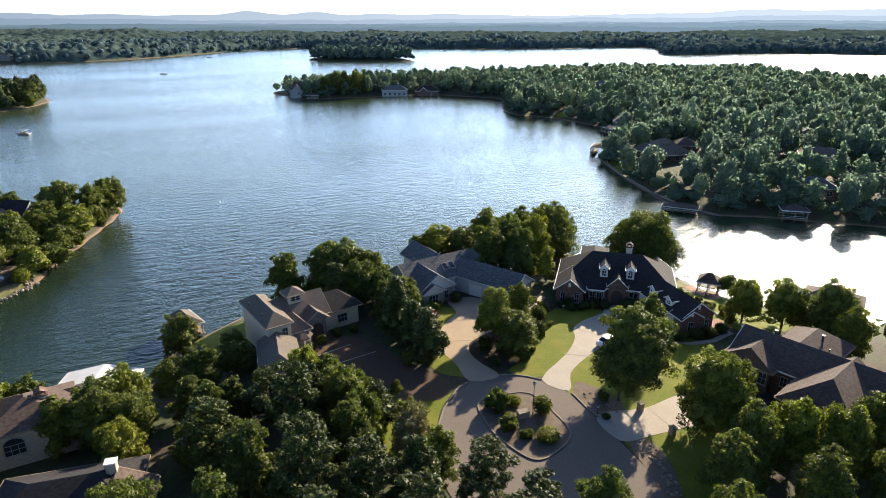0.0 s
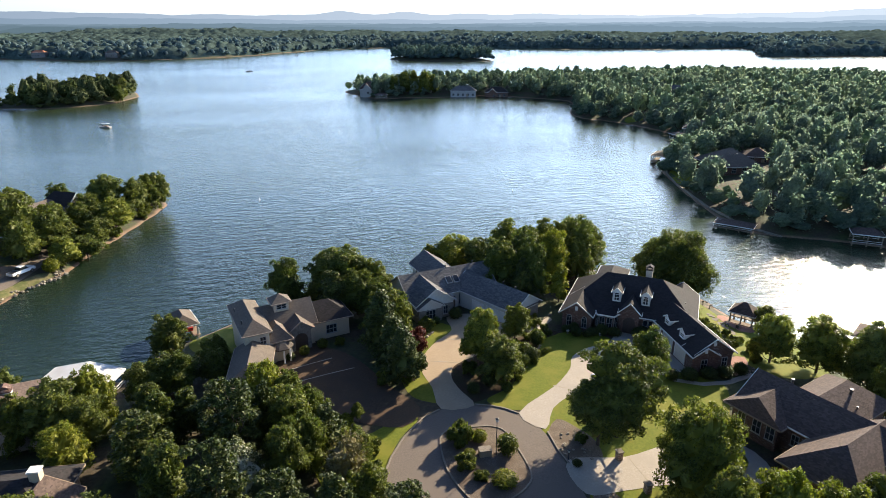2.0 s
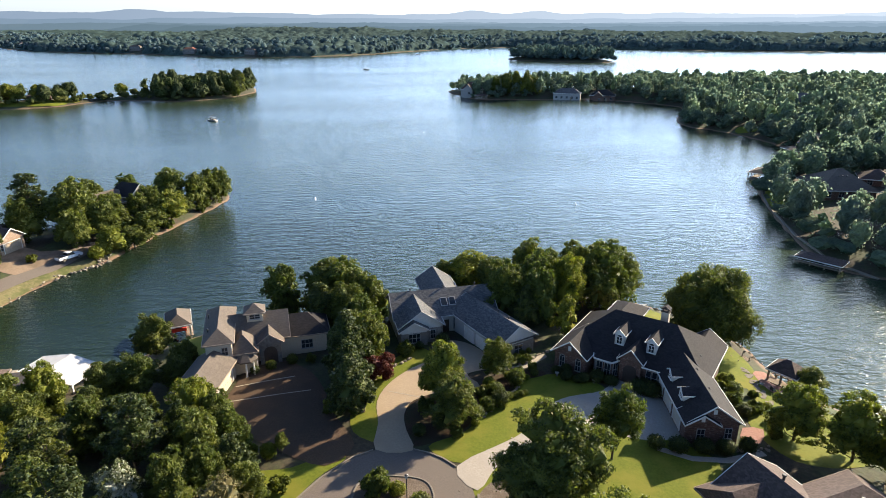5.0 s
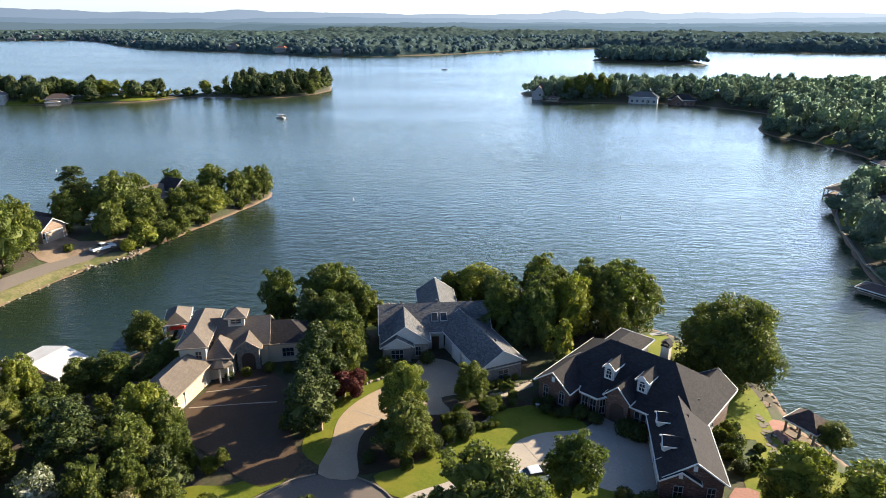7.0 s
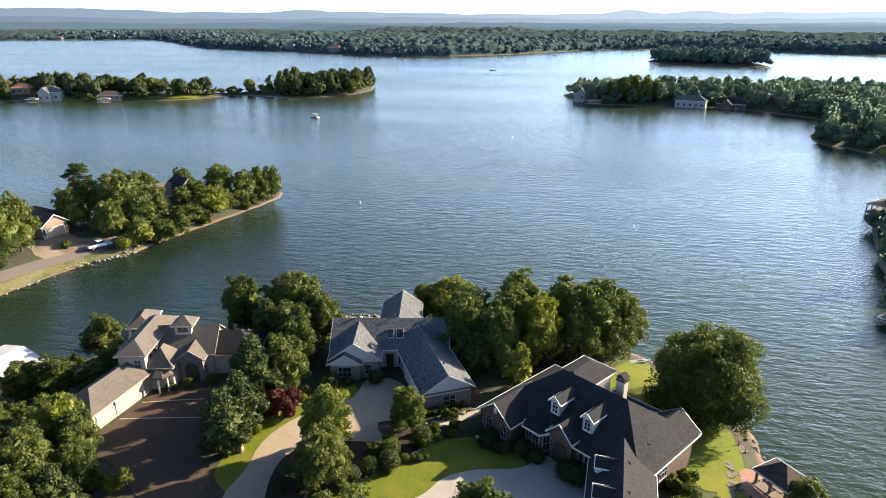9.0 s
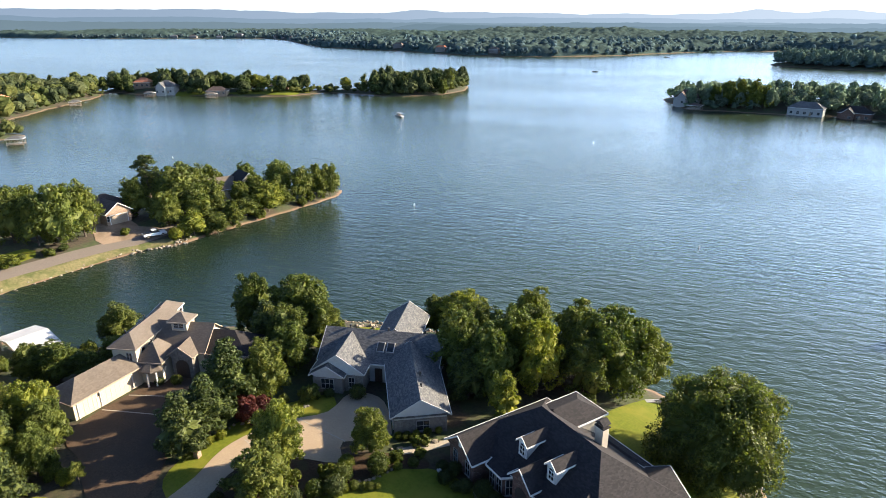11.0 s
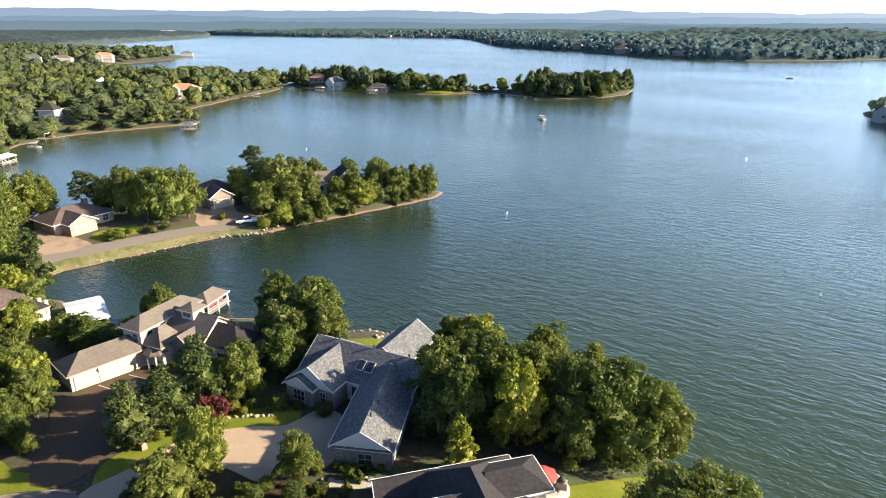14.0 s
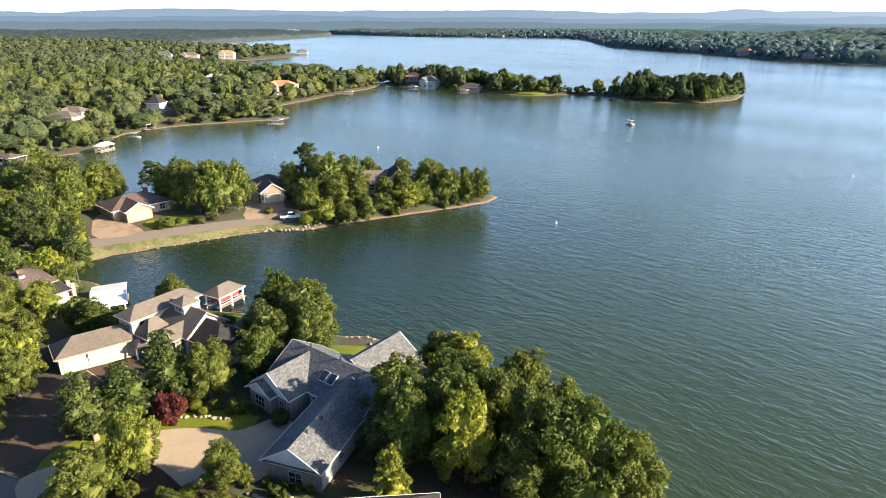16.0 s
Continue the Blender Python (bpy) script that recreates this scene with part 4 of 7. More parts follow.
window(hb, 17.25, 0, 4.4, 1.3, 1.6, 90, 1)
window(hb, 12.86, 8, 4.2, 1.6, 1.8, 90, 1)
window(hb, 10, 10.96, 4.0, 2.4, 2.0, 180, 2)

# The dark-roofed brick house: x along its front to the garage, y to the lake.
hc = thing("house", "large brick house with charcoal hip roof and white dormers", "house", 27.4, 100.9, 0, -19.0)
walls(hc, 0.5, 20.9, 3.2, 15.2, 1.0, 6.9, BRICK)
roof(hc, 0.0, 21.5, 2.7, 15.7, 6.9, 11.55, "x", 6.1, 6.2, ROOF_DARK)
walls(hc, 0.4, 5.2, 0.5, 4.0, 1.0, 6.9, BRICK)
roof(hc, -0.1, 5.6, 0.0, 7.0, 6.8, 9.05, "y", 0, 0, ROOF_DARK, gable=BRICK)
walls(hc, 9.6, 12.6, 2.5, 4.0, 1.0, 7.6, BRICK)
roof(hc, 9.2, 13.0, 2.1, 7.0, 7.5, 9.4, "y", 0, 0, ROOF_DARK, gable=BRICK)
arch = new_bm()
prism(arch, [(11.1 + math.cos(math.pi * k / 8) * 0.95, 2.42, 5.7 + math.sin(math.pi * k / 8) * 0.95) for k in range(9)] + [(10.15, 2.42, 3.9), (12.05, 2.42, 3.9)], (0, 0.1, 0))
# dark colour paints the doorway's shade on a flat slab
part("entry_arch", arch, surface("shaded_doorway", (0.03, 0.02, 0.016), (0.06, 0.04, 0.03), 0.7), hc, "arched entry with its shade painted dark")
for x in (1.6, 4.1):
    window(hc, x, 0.5, 4.4, 0.85, 1.7, 0, 1, SASH, True)
part("louvre", block(new_bm(), 2.5, 2.95, 0.28, 0.4, 7.4, 8.1), TRIM, hc, "white gable louvre")
# bay window with a faceted roof
bay, bay_r = new_bm(), new_bm()
prism(bay, [(5.6, 3.3, 1), (6.3, 2.0, 1), (8.5, 2.0, 1), (9.3, 3.3, 1)], (0, 0, 5.7))
bo = part("bay", bay, BRICK, hc, "brick bay with tall windows")
prism(bay_r, [(5.3, 3.4, 6.62), (6.1, 1.6, 6.62), (8.7, 1.6, 6.62), (9.5, 3.4, 6.62)], (0, 0, 0.2))
vs = [bay_r.verts.new(p) for p in ((5.3, 3.4, 6.83), (6.1, 1.6, 6.83), (8.7, 1.6, 6.83), (9.5, 3.4, 6.83), (7.4, 5.0, 8.4))]
for i in range(3):
    bay_r.faces.new([vs[i], vs[i + 1], vs[4]])
part("bay_roof", bay_r, ROOF_DARK, bo)
bt = new_bm()
for p, q in (((5.2, 3.3, 6.86), (6.05, 1.52, 6.86)), ((6.05, 1.52, 6.86), (8.75, 1.52, 6.86)), ((8.75, 1.52, 6.86), (9.6, 3.3, 6.86))):
    beam(bt, p, q, 0.09, 0.24)
part("fascia", bt, TRIM, bo)
for x in (6.8, 8.0):
    window(bo, x, 1.97, 4.2, 0.95, 2.1, 0, 1)
window(bo, 5.92, 2.66, 4.2, 0.9, 2.1, -61, 1)
window(bo, 8.93, 2.66, 4.2, 0.9, 2.1, 61, 1)
for x in (8.55, 13.2):
    dormer(hc, x, 4.6, 8.35, 1.4, 3.4, 1.6, 0.75, SIDING, ROOF_DARK)
for k in range(3):
    window(hc, 13.6 + k * 0.85, 3.2, 4.3, 0.75, 2.0, 0, 0)
walls(hc, 4.4, 8.7, 9.0, 16.2, 1.0, 9.6, STUCCO, "cream stucco upper wing")
roof(hc, 3.9, 9.2, 8.6, 16.8, 9.6, 10.9, "y", 2.0, 2.4, ROOF_DARK)
walls(hc, 16.4, 20.8, 12, 15.6, 1.0, 6.8, BRICK)
roof(hc, 15.8, 21.4, 9.5, 16.2, 6.85, 8.9, "y", 0, 0, ROOF_DARK, gable=BRICK)
chimney(hc, 12.9, 11.8, 8, 12.0, 1.1, 0.9, STUCCO, ROOF_DARK)
walls(hc, 9.2, 15.4, 15.0, 16.8, 1.0, 6.2, STUCCO, "cream stucco sunroom")
roof(hc, 8.8, 15.8, 13.5, 17.4, 6.3, 7.4, "x", 1.6, 1.6, ROOF_DARK)
window(hc, 12, 16.86, 3.9, 3.0, 1.9, 180, 3)
window(hc, 0.42, 7, 4.3, 1.0, 1.6, -90, 1)
window(hc, 20.95, 8.5, 4.3, 1.6, 1.7, 90, 2)
for x, y, z in ((18.6, 6.4, 8.3), (19.3, 7.6, 8.0), (17.4, 5.5, 8.0)):
    vent(hc, x, y, z)
# its garage wing
gw = part("garage_wing", block(new_bm(), -3.2, 3.2, 0.5, 15.0, 1.0, 6.8), BRICK, hc, "brick garage wing with shed dormers")
gw.matrix_basis = Matrix.Rotation(radians(19), 4, "Z") @ pose(48.5 - 27.4, 88.0 - 100.9, 0, 0, 0, 12.7)
roof(gw, -3.6, 3.6, 0.0, 17.0, 6.75, 9.3, "y", 0, 4.0, ROOF_DARK, gable=BRICK)
walls(gw, -3.4, 0.6, 0.1, 0.6, 1.0, 6.6, BRICK)
roof(gw, -3.65, 0.75, -0.35, 3.0, 6.75, 8.15, "y", 0, 0, ROOF_DARK, gable=BRICK)
for yy in (4.6, 9.2):
    dormer(gw, -2.7, yy, 7.35, 1.7, 3.4, 0.95, 0.6, TRIM, ROOF_DARK, -90, False)
for yy in (3.4, 7.2, 11.0):
    garage_door(gw, -3.22, yy + 0.4, 3.95, 2.8, 2.4, -90, surface("tan_door", (0.50, 0.44, 0.36), (0.60, 0.53, 0.44), 0.6))
part("louvre", block(new_bm(), -1.65, -1.25, -0.14, -0.02, 7.1, 7.7), TRIM, gw, "white gable louvre")
part("louvre", block(new_bm(), -0.2, 0.2, 0.2, 0.34, 8.0, 8.6), TRIM, gw, "white gable louvre")
window(gw, -1.5, 0.08, 4.4, 1.0, 1.6, 0, 1)
window(gw, 2.0, 0.48, 4.4, 0.9, 1.5, 0, 1)

# The tan-roofed stucco house by the cove: x along the garage doors, y away from the forecourt.
ha = thing("house", "cream stucco house with tan shingle hips and a cupola", "house", -14.3, 76.6, 0, 103.6)
walls(ha, 0.3, 10.5, 0.5, 5.4, 1.0, 6.5, STUCCO)
roof(ha, -0.2, 11.0, 0.0, 5.9, 6.45, 8.25, "x", 3.0, 0, ROOF_TAN, trim=TAN_TRIM)
garage_door(ha, 2.2, 0.46, 3.75, 2.6, 2.3, 0, STUCCO)
garage_door(ha, 6.6, 0.46, 3.7, 4.9, 2.3, 0, STUCCO)
part("wall_lamp", block(new_bm(), 3.85, 4.0, 0.3, 0.5, 5.4, 5.9), BLACK, ha)
am = new("main_block", None)
am.parent = ha
am.matrix_basis = pose(10.2, 0.1, 0, 0, 0, 18)
walls(am, 0.4, 12.2, 0.4, 4.0, 1.0, 9.3, STUCCO)
roof(am, 0.0, 12.6, 0.0, 4.4, 9.25, 10.75, "x", 2.3, 2.3, ROOF_TAN, trim=TAN_TRIM)
walls(am, 4.4, 11.0, -7.5, 0.5, 1.0, 7.2, STUCCO)
roof(am, 3.8, 11.6, -8.0, 1.0, 7.15, 10.15, "y", 0, 0, ROOF_TAN, trim=TAN_TRIM, gable=STUCCO)
walls(am, 5.0, 10.6, -13.6, -7.4, 1.0, 6.7, STUCCO)
# charcoal on this lower roof paints in the shade of the trees
roof(am, 4.4, 11.2, -14.2, -7.0, 6.7, 9.1, "y", 3.2, 0, ROOF_DARK, trim=TAN_TRIM)
walls(am, 2.8, 5.0, -6.5, -3.3, 1.0, 7.1, STONE, "stone entry bay")
roof(am, 2.3, 7.2, -7.0, -2.8, 7.15, 8.7, "x", 0, 0, ROOF_TAN, trim=TAN_TRIM, gable=STONE)
ar = new_bm()
prism(ar, [(2.74, -4.9 + math.cos(math.pi * k / 8) * 1.0, 5.4 + math.sin(math.pi * k / 8) * 1.0) for k in range(9)] + [(2.74, -5.9, 3.2), (2.74, -3.9, 3.2)], (0.1, 0, 0))
# shade of this archway is painted too, with the same dark material
part("entry_arch", ar, bpy.data.materials["shaded_doorway"], am, "arched entry painted dark as shade")
# faceted porch roof with columns
pr, pw = new_bm(), new_bm()
c = Vector((1.1, -1.3, 0))
ring = [c + Vector((math.cos(a) * 1.9, math.sin(a) * 1.9, 6.1)) for a in (radians(22.5 + 45 * k) for k in range(8))]
vs = [pr.verts.new(p) for p in ring] + [pr.verts.new(c + Vector((0, 0, 7.5)))]
lo = [pr.verts.new(p - Vector((0, 0, 0.2))) for p in ring]
for k in range(8):
    pr.faces.new([vs[k], vs[(k + 1) % 8], vs[8]])
    pr.faces.new([lo[k], lo[(k + 1) % 8], vs[(k + 1) % 8], vs[k]])
pr.faces.new(lo[::-1])
part("porch_roof", pr, ROOF_TAN, am, "faceted tan porch roof")
for k in range(4, 8):
    p = c + Vector((math.cos(radians(45 * k)) * 1.5, math.sin(radians(45 * k)) * 1.5, 0))
    part("column", tube(new_bm(), [p + Vector((0, 0, z)) for z in (2.5, 3.4, 5.95)], [0.2, 0.16, 0.14], 8), TRIM, am)
walls(am, 0.9, 4.6, -2.9, 0.5, 1.0, 7.0, STUCCO)
roof(am, 0.5, 5.2, -3.2, 1.0, 7.0, 9.3, "x", 1.9, 1.5, ROOF_TAN, trim=TAN_TRIM)
walls(am, 6.4, 8.7, -4.2, -1.8, 6, 10.75, STUCCO, "cream cupola wall", "cupola")
roof(am, 6.0, 9.1, -4.6, -1.4, 10.7, 11.8, "x", 1.5, 1.5, ROOF_TAN, trim=TAN_TRIM)
window(am, 6.36, -3.0, 9.6, 1.6, 0.8, -90, 1)
window(am, 2.0, 0.36, 7.4, 0.9, 1.2, 0, 0)
window(am, 0.36, 1.4, 7.2, 0.9, 1.3, -90, 1)
window(am, 3.9, 0.36, 7.6, 0.9, 1.0, 0, 0)
window(am, 4.3, -1.6, 4.2, 1.2, 1.6, -90, 1)
window(am, 4.94, -10.5, 4.2, 1.8, 1.5, -90, 2)
for x, y in ((3.5, 3.7), (8.6, 3.9)):
    vent(am, x, y, 9.3, 0.9, 0.08)

# The brown-roofed house by the road: x along its ridge, -y to the road.
hd = thing("house", "brown-roofed brick house with two front wings", "house", 50.0, 77.1, 0, -54.0)
walls(hd, 0.2, 23.6, -3.9, 3.9, 2.0, 8.1, BRICK)
roof(hd, -0.4, 24, -4.5, 4.5, 8.05, 10.9, "x", 0, 3.5, ROOF_BROWN, gable=BRICK)
walls(hd, 0.0, 5.8, -5.0, -2, 2.0, 8.0, BRICK)
roof(hd, -0.8, 6.6, -6.0, 0.5, 8.0, 10.2, "y", 0.9, 0, ROOF_BROWN, trim=WOOD)
walls(hd, 9.6, 17.6, -10.6, -3, 2.0, 8.0, BRICK)
roof(hd, 9.0, 18.2, -11.2, 1.5, 8.0, 10.95, "y", 4.6, 0, ROOF_BROWN, trim=WOOD)
walls(hd, 3.4, 10.4, 3, 10.6, 2.0, 8.0, BRICK)
roof(hd, 2.8, 11.0, -0.5, 11.2, 8.0, 10.6, "y", 0, 4.0, ROOF_BROWN, trim=WOOD)
for x in (1.3, 3.3, 5.0):
    window(hd, x, -5.0, 5.4, 1.1, 1.8, 0, 1, SASH, True)
for x in (7.4, 8.6):
    window(hd, x, -3.92, 5.6, 0.9, 1.5, 0, 1)
vent(hd, 3.8, 0.3, 10.7, 0.6, 0.14)
vent(hd, 8.2, 5.6, 9.4, 1.0, 0.16)
vent(hd, 9.6, 4.6, 8.6, 0.5, 0.08)

# Two houses among the trees beside the cove.
he = thing("house", "cream house with hipped brown roof and white chimney", "house", -46.5, 68.0, 0, 28.0)
walls(he, -4.6, 4.6, -4.6, 3.4, 1.5, 7.9, WALL_TAN)
roof(he, -5.2, 5.2, -5.2, 4.0, 7.9, 10.0, "y", 4.4, 4.0, ROOF_BROWN, trim=WOOD)
walls(he, 4.0, 8.0, -1.5, 4.2, 1.5, 6.8, WALL_TAN)
roof(he, 1.0, 8.6, -2.0, 4.8, 6.8, 8.4, "x", 0, 3.0, ROOF_DARK, trim=WOOD)
chimney(he, 1.8, -0.6, 7, 9.5, 1.3, 0.9, TRIM, BRICK)
window(he, -1.6, -4.66, 4.8, 2.2, 1.4, 0, 2, SASH, True)
window(he, 2.6, -4.66, 4.8, 1.2, 1.6, 0, 1)
window(he, 8.06, 1.5, 4.4, 1.4, 1.6, 90, 1)
window(he, 6.0, 4.26, 4.6, 1.6, 1.6, 180, 1)
t = thing("terrace", "pale stone lake terrace with four square piers", "terrace", -47.6, 73.0, 3.6, 28)
part("slab", block(new_bm(), -3.2, 3.2, -1.6, 1.6, -1.4, 0.15), PALE_CONCRETE, t, "pale paved slab")
for x, y in ((-3.0, 1.4), (-1.0, 1.4), (1.0, 1.4), (3.0, 1.4)):
    p = part("pier", block(new_bm(), x - 0.28, x + 0.28, y - 0.28, y + 0.28, 0.153, 2.5), STUCCO, t)
    part("cap", block(new_bm(), x - 0.36, x + 0.36, y - 0.36, y + 0.36, 2.503, 2.65), PALE_CONCRETE, p)
part("low_wall", block(new_bm(), -2.7, 2.7, 1.28, 1.52, 0.153, 0.85), STUCCO, t)
part("bench", block(new_bm(), -2.4, -0.6, -1.3, -0.8, 0.153, 0.6), WOOD, t)
hf = thing("house", "dark-roofed house deep among tall trees", "house", -34.2, 52.3, 0, 12.0)
walls(hf, -6.4, 6.4, -4.0, 4.0, 1.5, 7.6, BRICK_TAN)
roof(hf, -7, 7, -4.6, 4.6, 7.6, 9.9, "x", 4.0, 4.0, ROOF_DARK, trim=WOOD)
walls(hf, 1.5, 7.8, -9.4, -3.0, 1.5, 7.4, BRICK_TAN)
roof(hf, 1.0, 8.4, -10, 1, 7.4, 9.4, "y", 3.4, 0, ROOF_BROWN, trim=WOOD)
part("chimney", block(new_bm(), 3.8, 4.8, 0.1, 1.0, 7.5, 10.4), STUCCO, hf)
part("chimney_cap", block(new_bm(), 3.7, 4.9, 0.0, 1.1, 10.4, 10.55), TRIM, hf, "white chimney cap")


def small_house(x, y, turn, w, d, eave, rise, roof_mat, wall_mat, label, base=None, wing=0.0, group="houses round the lake", hip=True):
    """A house seen across the water: hipped main block, a gabled wing, windows and a door."""
    z = at(x, y) if base is None else base
    h = thing("house", label, "house", x, y, z, turn, group)
    walls(h, -w / 2 + 0.5, w / 2 - 0.5, -d / 2 + 0.5, d / 2 - 0.5, -2.5, eave, wall_mat)
    k = d / 2 if hip else 0
    roof(h, -w / 2, w / 2, -d / 2, d / 2, eave, eave + rise, "x", k, k, roof_mat, gable=None if hip else wall_mat)
    if wing:
        walls(h, -w * 0.34, -w * 0.34 + wing, -d / 2 - 3, -d / 2 + 1, -2.5, eave - 0.1, wall_mat)
        roof(h, -w * 0.34 - 0.5, -w * 0.34 + wing + 0.5, -d / 2 - 3.5, 0, eave, eave + rise * 0.8, "y", 0, 0, roof_mat, gable=wall_mat)
    n = max(2, int(w / 4))
    for i in range(n):
        xx = -w / 2 + w * (i + 0.75) / (n + 0.5)
        if wing and xx < -w * 0.34 + wing + 0.5:
            window(h, xx, -d / 2 - 3.02, 0.9, 1.4, 1.5, 0, 1, sill=False) if xx > -w * 0.34 + 0.6 else None
        else:
            window(h, xx, -d / 2 + 0.48, 0.9, 1.5, 1.6, 0, 1, sill=False)
    part("door", block(new_bm(), w * 0.12, w * 0.12 + 1.1, -d / 2 + 0.42, -d / 2 + 0.5, 0.05, 2.15), WOOD, h)
    return h


# wooded point across the cove
p1 = small_house(-103.5, 85, 113, 16, 11, 2.9, 2.6, ROOF_BROWN, BRICK_TAN, "brown-roofed brick house with garage on the wooded point", 2.9, 6.5)
p2 = small_house(-107, 121.5, 94, 13, 12, 3.0, 3.2, ROOF_BROWN, BRICK_TAN, "tan brick house with steep garage gable on the wooded point", 3.2, 6.5)
garage_door(p2, -1.2, -9.05, 0, 4.6, 2.3, 0, TAN_TRIM)
garage_door(p1, -2.2, -8.55, 0, 4.6, 2.3, 0, TAN_TRIM)
chimney(p1, 4, 1.5, 3, 6.2, 1.0, 1.0, BRICK)
p3 = small_house(-101, 153, 80, 17, 10, 3.2, 2.8, ROOF_TAN, STUCCO, "tan-roofed house hidden among trees on the point", 3.0)
roof(p3, 2.5, 10, -6.6, 3, 4.2, 7.4, "y", 0, 2.5, ROOF_DARK, gable=STUCCO)
walls(p3, 3.1, 9.4, -6, 0, -2, 4.3, STUCCO)
# far shores
for (x, y, turn, w, d, e, r, rm, wmat, label, wing) in (
    (-384, 176, 62, 22, 13, 6.0, 3.4, ROOF_RED, WALL_TAN, "large villa with red clay tile roof", 7),
    (-361, 118, 60, 20, 9, 3.2, 2.2, ROOF_METAL, WALL_TAN, "long pale-roofed lake house", 0),
    (-409, 148, 62, 18, 10, 3.2, 2.4, ROOF_METAL, WALL_TAN, "pale-roofed house among trees", 0),
    (-309, 93, 58, 9, 9, 5.5, 4.2, ROOF_DARK, WALL_GREY, "steep-roofed blue-grey lake house", 0),
    (-272, 52, 58, 14, 9, 5.2, 2.5, ROOF_TAN, WALL_TAN, "tan-roofed house glimpsed in the woods", 0),
    (-447, 137, 62, 14, 9, 6.0, 2.5, ROOF_METAL, WALL_TAN, "pale house deep in the woods", 0),
    (-868, 40, 70, 24, 14, 6.5, 4, ROOF_TAN, WALL_TAN, "large pale shore house among trees", 8),
    (-940, 64, 70, 24, 14, 7.5, 4, ROOF_GREY, WALL_TAN, "large pale house behind the shore", 0),
    (-302, 53, 58, 16, 10, 3.2, 2.5, ROOF_TAN, WALL_TAN, "tan-roofed house in the woods", 6),
    (-886, 108, 70, 26, 14, 6.5, 4, ROOF_GREY, WALL_GREY, "large grey-roofed shore house", 8),
    (-880, 140, 70, 26, 14, 6.0, 4, ROOF_TAN, WALL_TAN, "large tan-roofed shore house", 8),
    (-890, 190, 70, 24, 14, 6.5, 4, ROOF_RED, WALL_TAN, "large red-roofed shore house", 8),
    (-1040, 330, 70, 20, 12, 6.0, 4, ROOF_GREY, WALL_GREY, "house on a far point", 0),
    (-409, 302, 40, 15, 12, 5.0, 4.5, ROOF_GREY, WALL_GREY, "white columned house with grey hip roof", 6),
    (-445, 302, 40, 14, 10, 4.0, 3.4, ROOF_RED, BRICK_TAN, "red-roofed brick house on the island", 0),
    (-372, 322, 42, 16, 10, 3.2, 3.0, ROOF_BROWN, BRICK_TAN, "brown brick house on the island", 0),
    (-351, 364, 42, 15, 10, 3.2, 3.0, ROOF_TAN, BRICK, "red brick house on the island", 0),
    (-278, 438, 40, 14, 11, 3.4, 4.0, ROOF_GREY, WALL_GREY, "white house on the island point", 5),
    (119, 308, -20, 20, 12, 3.4, 3.8, ROOF_TAN, WALL_DIM, "tan-roofed stucco house near the shore", 6),
    (136, 424, -8, 22, 13, 4.4, 4.6, ROOF_GREY, WALL_DIM, "blue-grey house standing among trees", 0),
    (-73, 486, 10, 17, 12, 4.0, 5.0, ROOF_BROWN, WALL_GREY, "brown-roofed house on the wooded tip", 6),
    (-2, 487, 0, 20, 11, 4.5, 3.4, ROOF_GREY, WALL_GREY, "blue-grey two-storey lake house", 0),
    (23, 490, 0, 18, 11, 4.0, 3.6, ROOF_DARK, BRICK, "dark-roofed brick house by the lake", 6),
    (150, 207, -30, 15, 10, 3.2, 2.6, ROOF_TAN, WALL_TAN, "pale house in a clearing", 0),
    (176, 245, -30, 18, 12, 3.4, 3.6, ROOF_GREY, BRICK, "grey-roofed house in the woods", 0),
    (124, 172, -20, 12, 9, 3.2, 2.6, ROOF_GREY, BRICK, "small grey house near the cove", 0),
    (-840, 1030, 15, 22, 12, 6, 4, ROOF_TAN, WALL_DIM, "pale house on the far shore", 0),
    (-690, 985, 10, 22, 12, 6, 4, ROOF_RED, WALL_DIM, "red-roofed house on the far shore", 0),
    (-560, 968, 5, 20, 12, 6, 4, ROOF_TAN, WALL_DIM, "tan house on the far shore", 0),
    (-2131, 1256, 40, 24, 12, 6, 4, ROOF_GREY, WALL_DIM, "pale house among trees on the far shore", 0),
    (-2085, 1302, 40, 24, 12, 7, 4, ROOF_TAN, WALL_DIM, "pale house among trees on the far shore", 0),
    (-2019, 1365, 40, 22, 12, 6, 4, ROOF_GREY, WALL_DIM, "white house on the far shore", 0),
    (-1792, 1438, -25, 24, 12, 6, 4, ROOF_TAN, WALL_DIM, "pale house above the far shore", 0),
    (-1693, 1394, -25, 24, 12, 6, 4, ROOF_GREY, WALL_DIM, "white house on the far shore", 0),
    (-1593, 1350, -25, 24, 12, 6, 4, ROOF_TAN, WALL_DIM, "pale house above the far shore", 0),
    (-1391, 1243, -30, 24, 12, 6, 4, ROOF_GREY, WALL_DIM, "white house on the far shore", 0),
    (-1241, 1149, -30, 22, 12, 6, 4, ROOF_TAN, WALL_DIM, "pale house above the far shore", 0),
    (-2755, 655, 55, 60, 18, 8, 3, WALL_GREY, WALL_DIM, "long white marina shed on the far shore", 0),
    (-2850, 745, 50, 44, 16, 6, 3, WALL_GREY, WALL_DIM, "long white marina shed on the far shore", 0),
    (-2960, 850, 45, 50, 18, 7, 3, WALL_GREY, WALL_DIM, "long white marina shed on the far shore", 0),
    (-1980, 1420, 25, 30, 14, 8, 4, ROOF_GREY, WALL_DIM, "white far shore building", 0),
    (-2080, 1300, 30, 30, 14, 7, 4, ROOF_GREY, WALL_DIM, "white far shore building", 0),
):
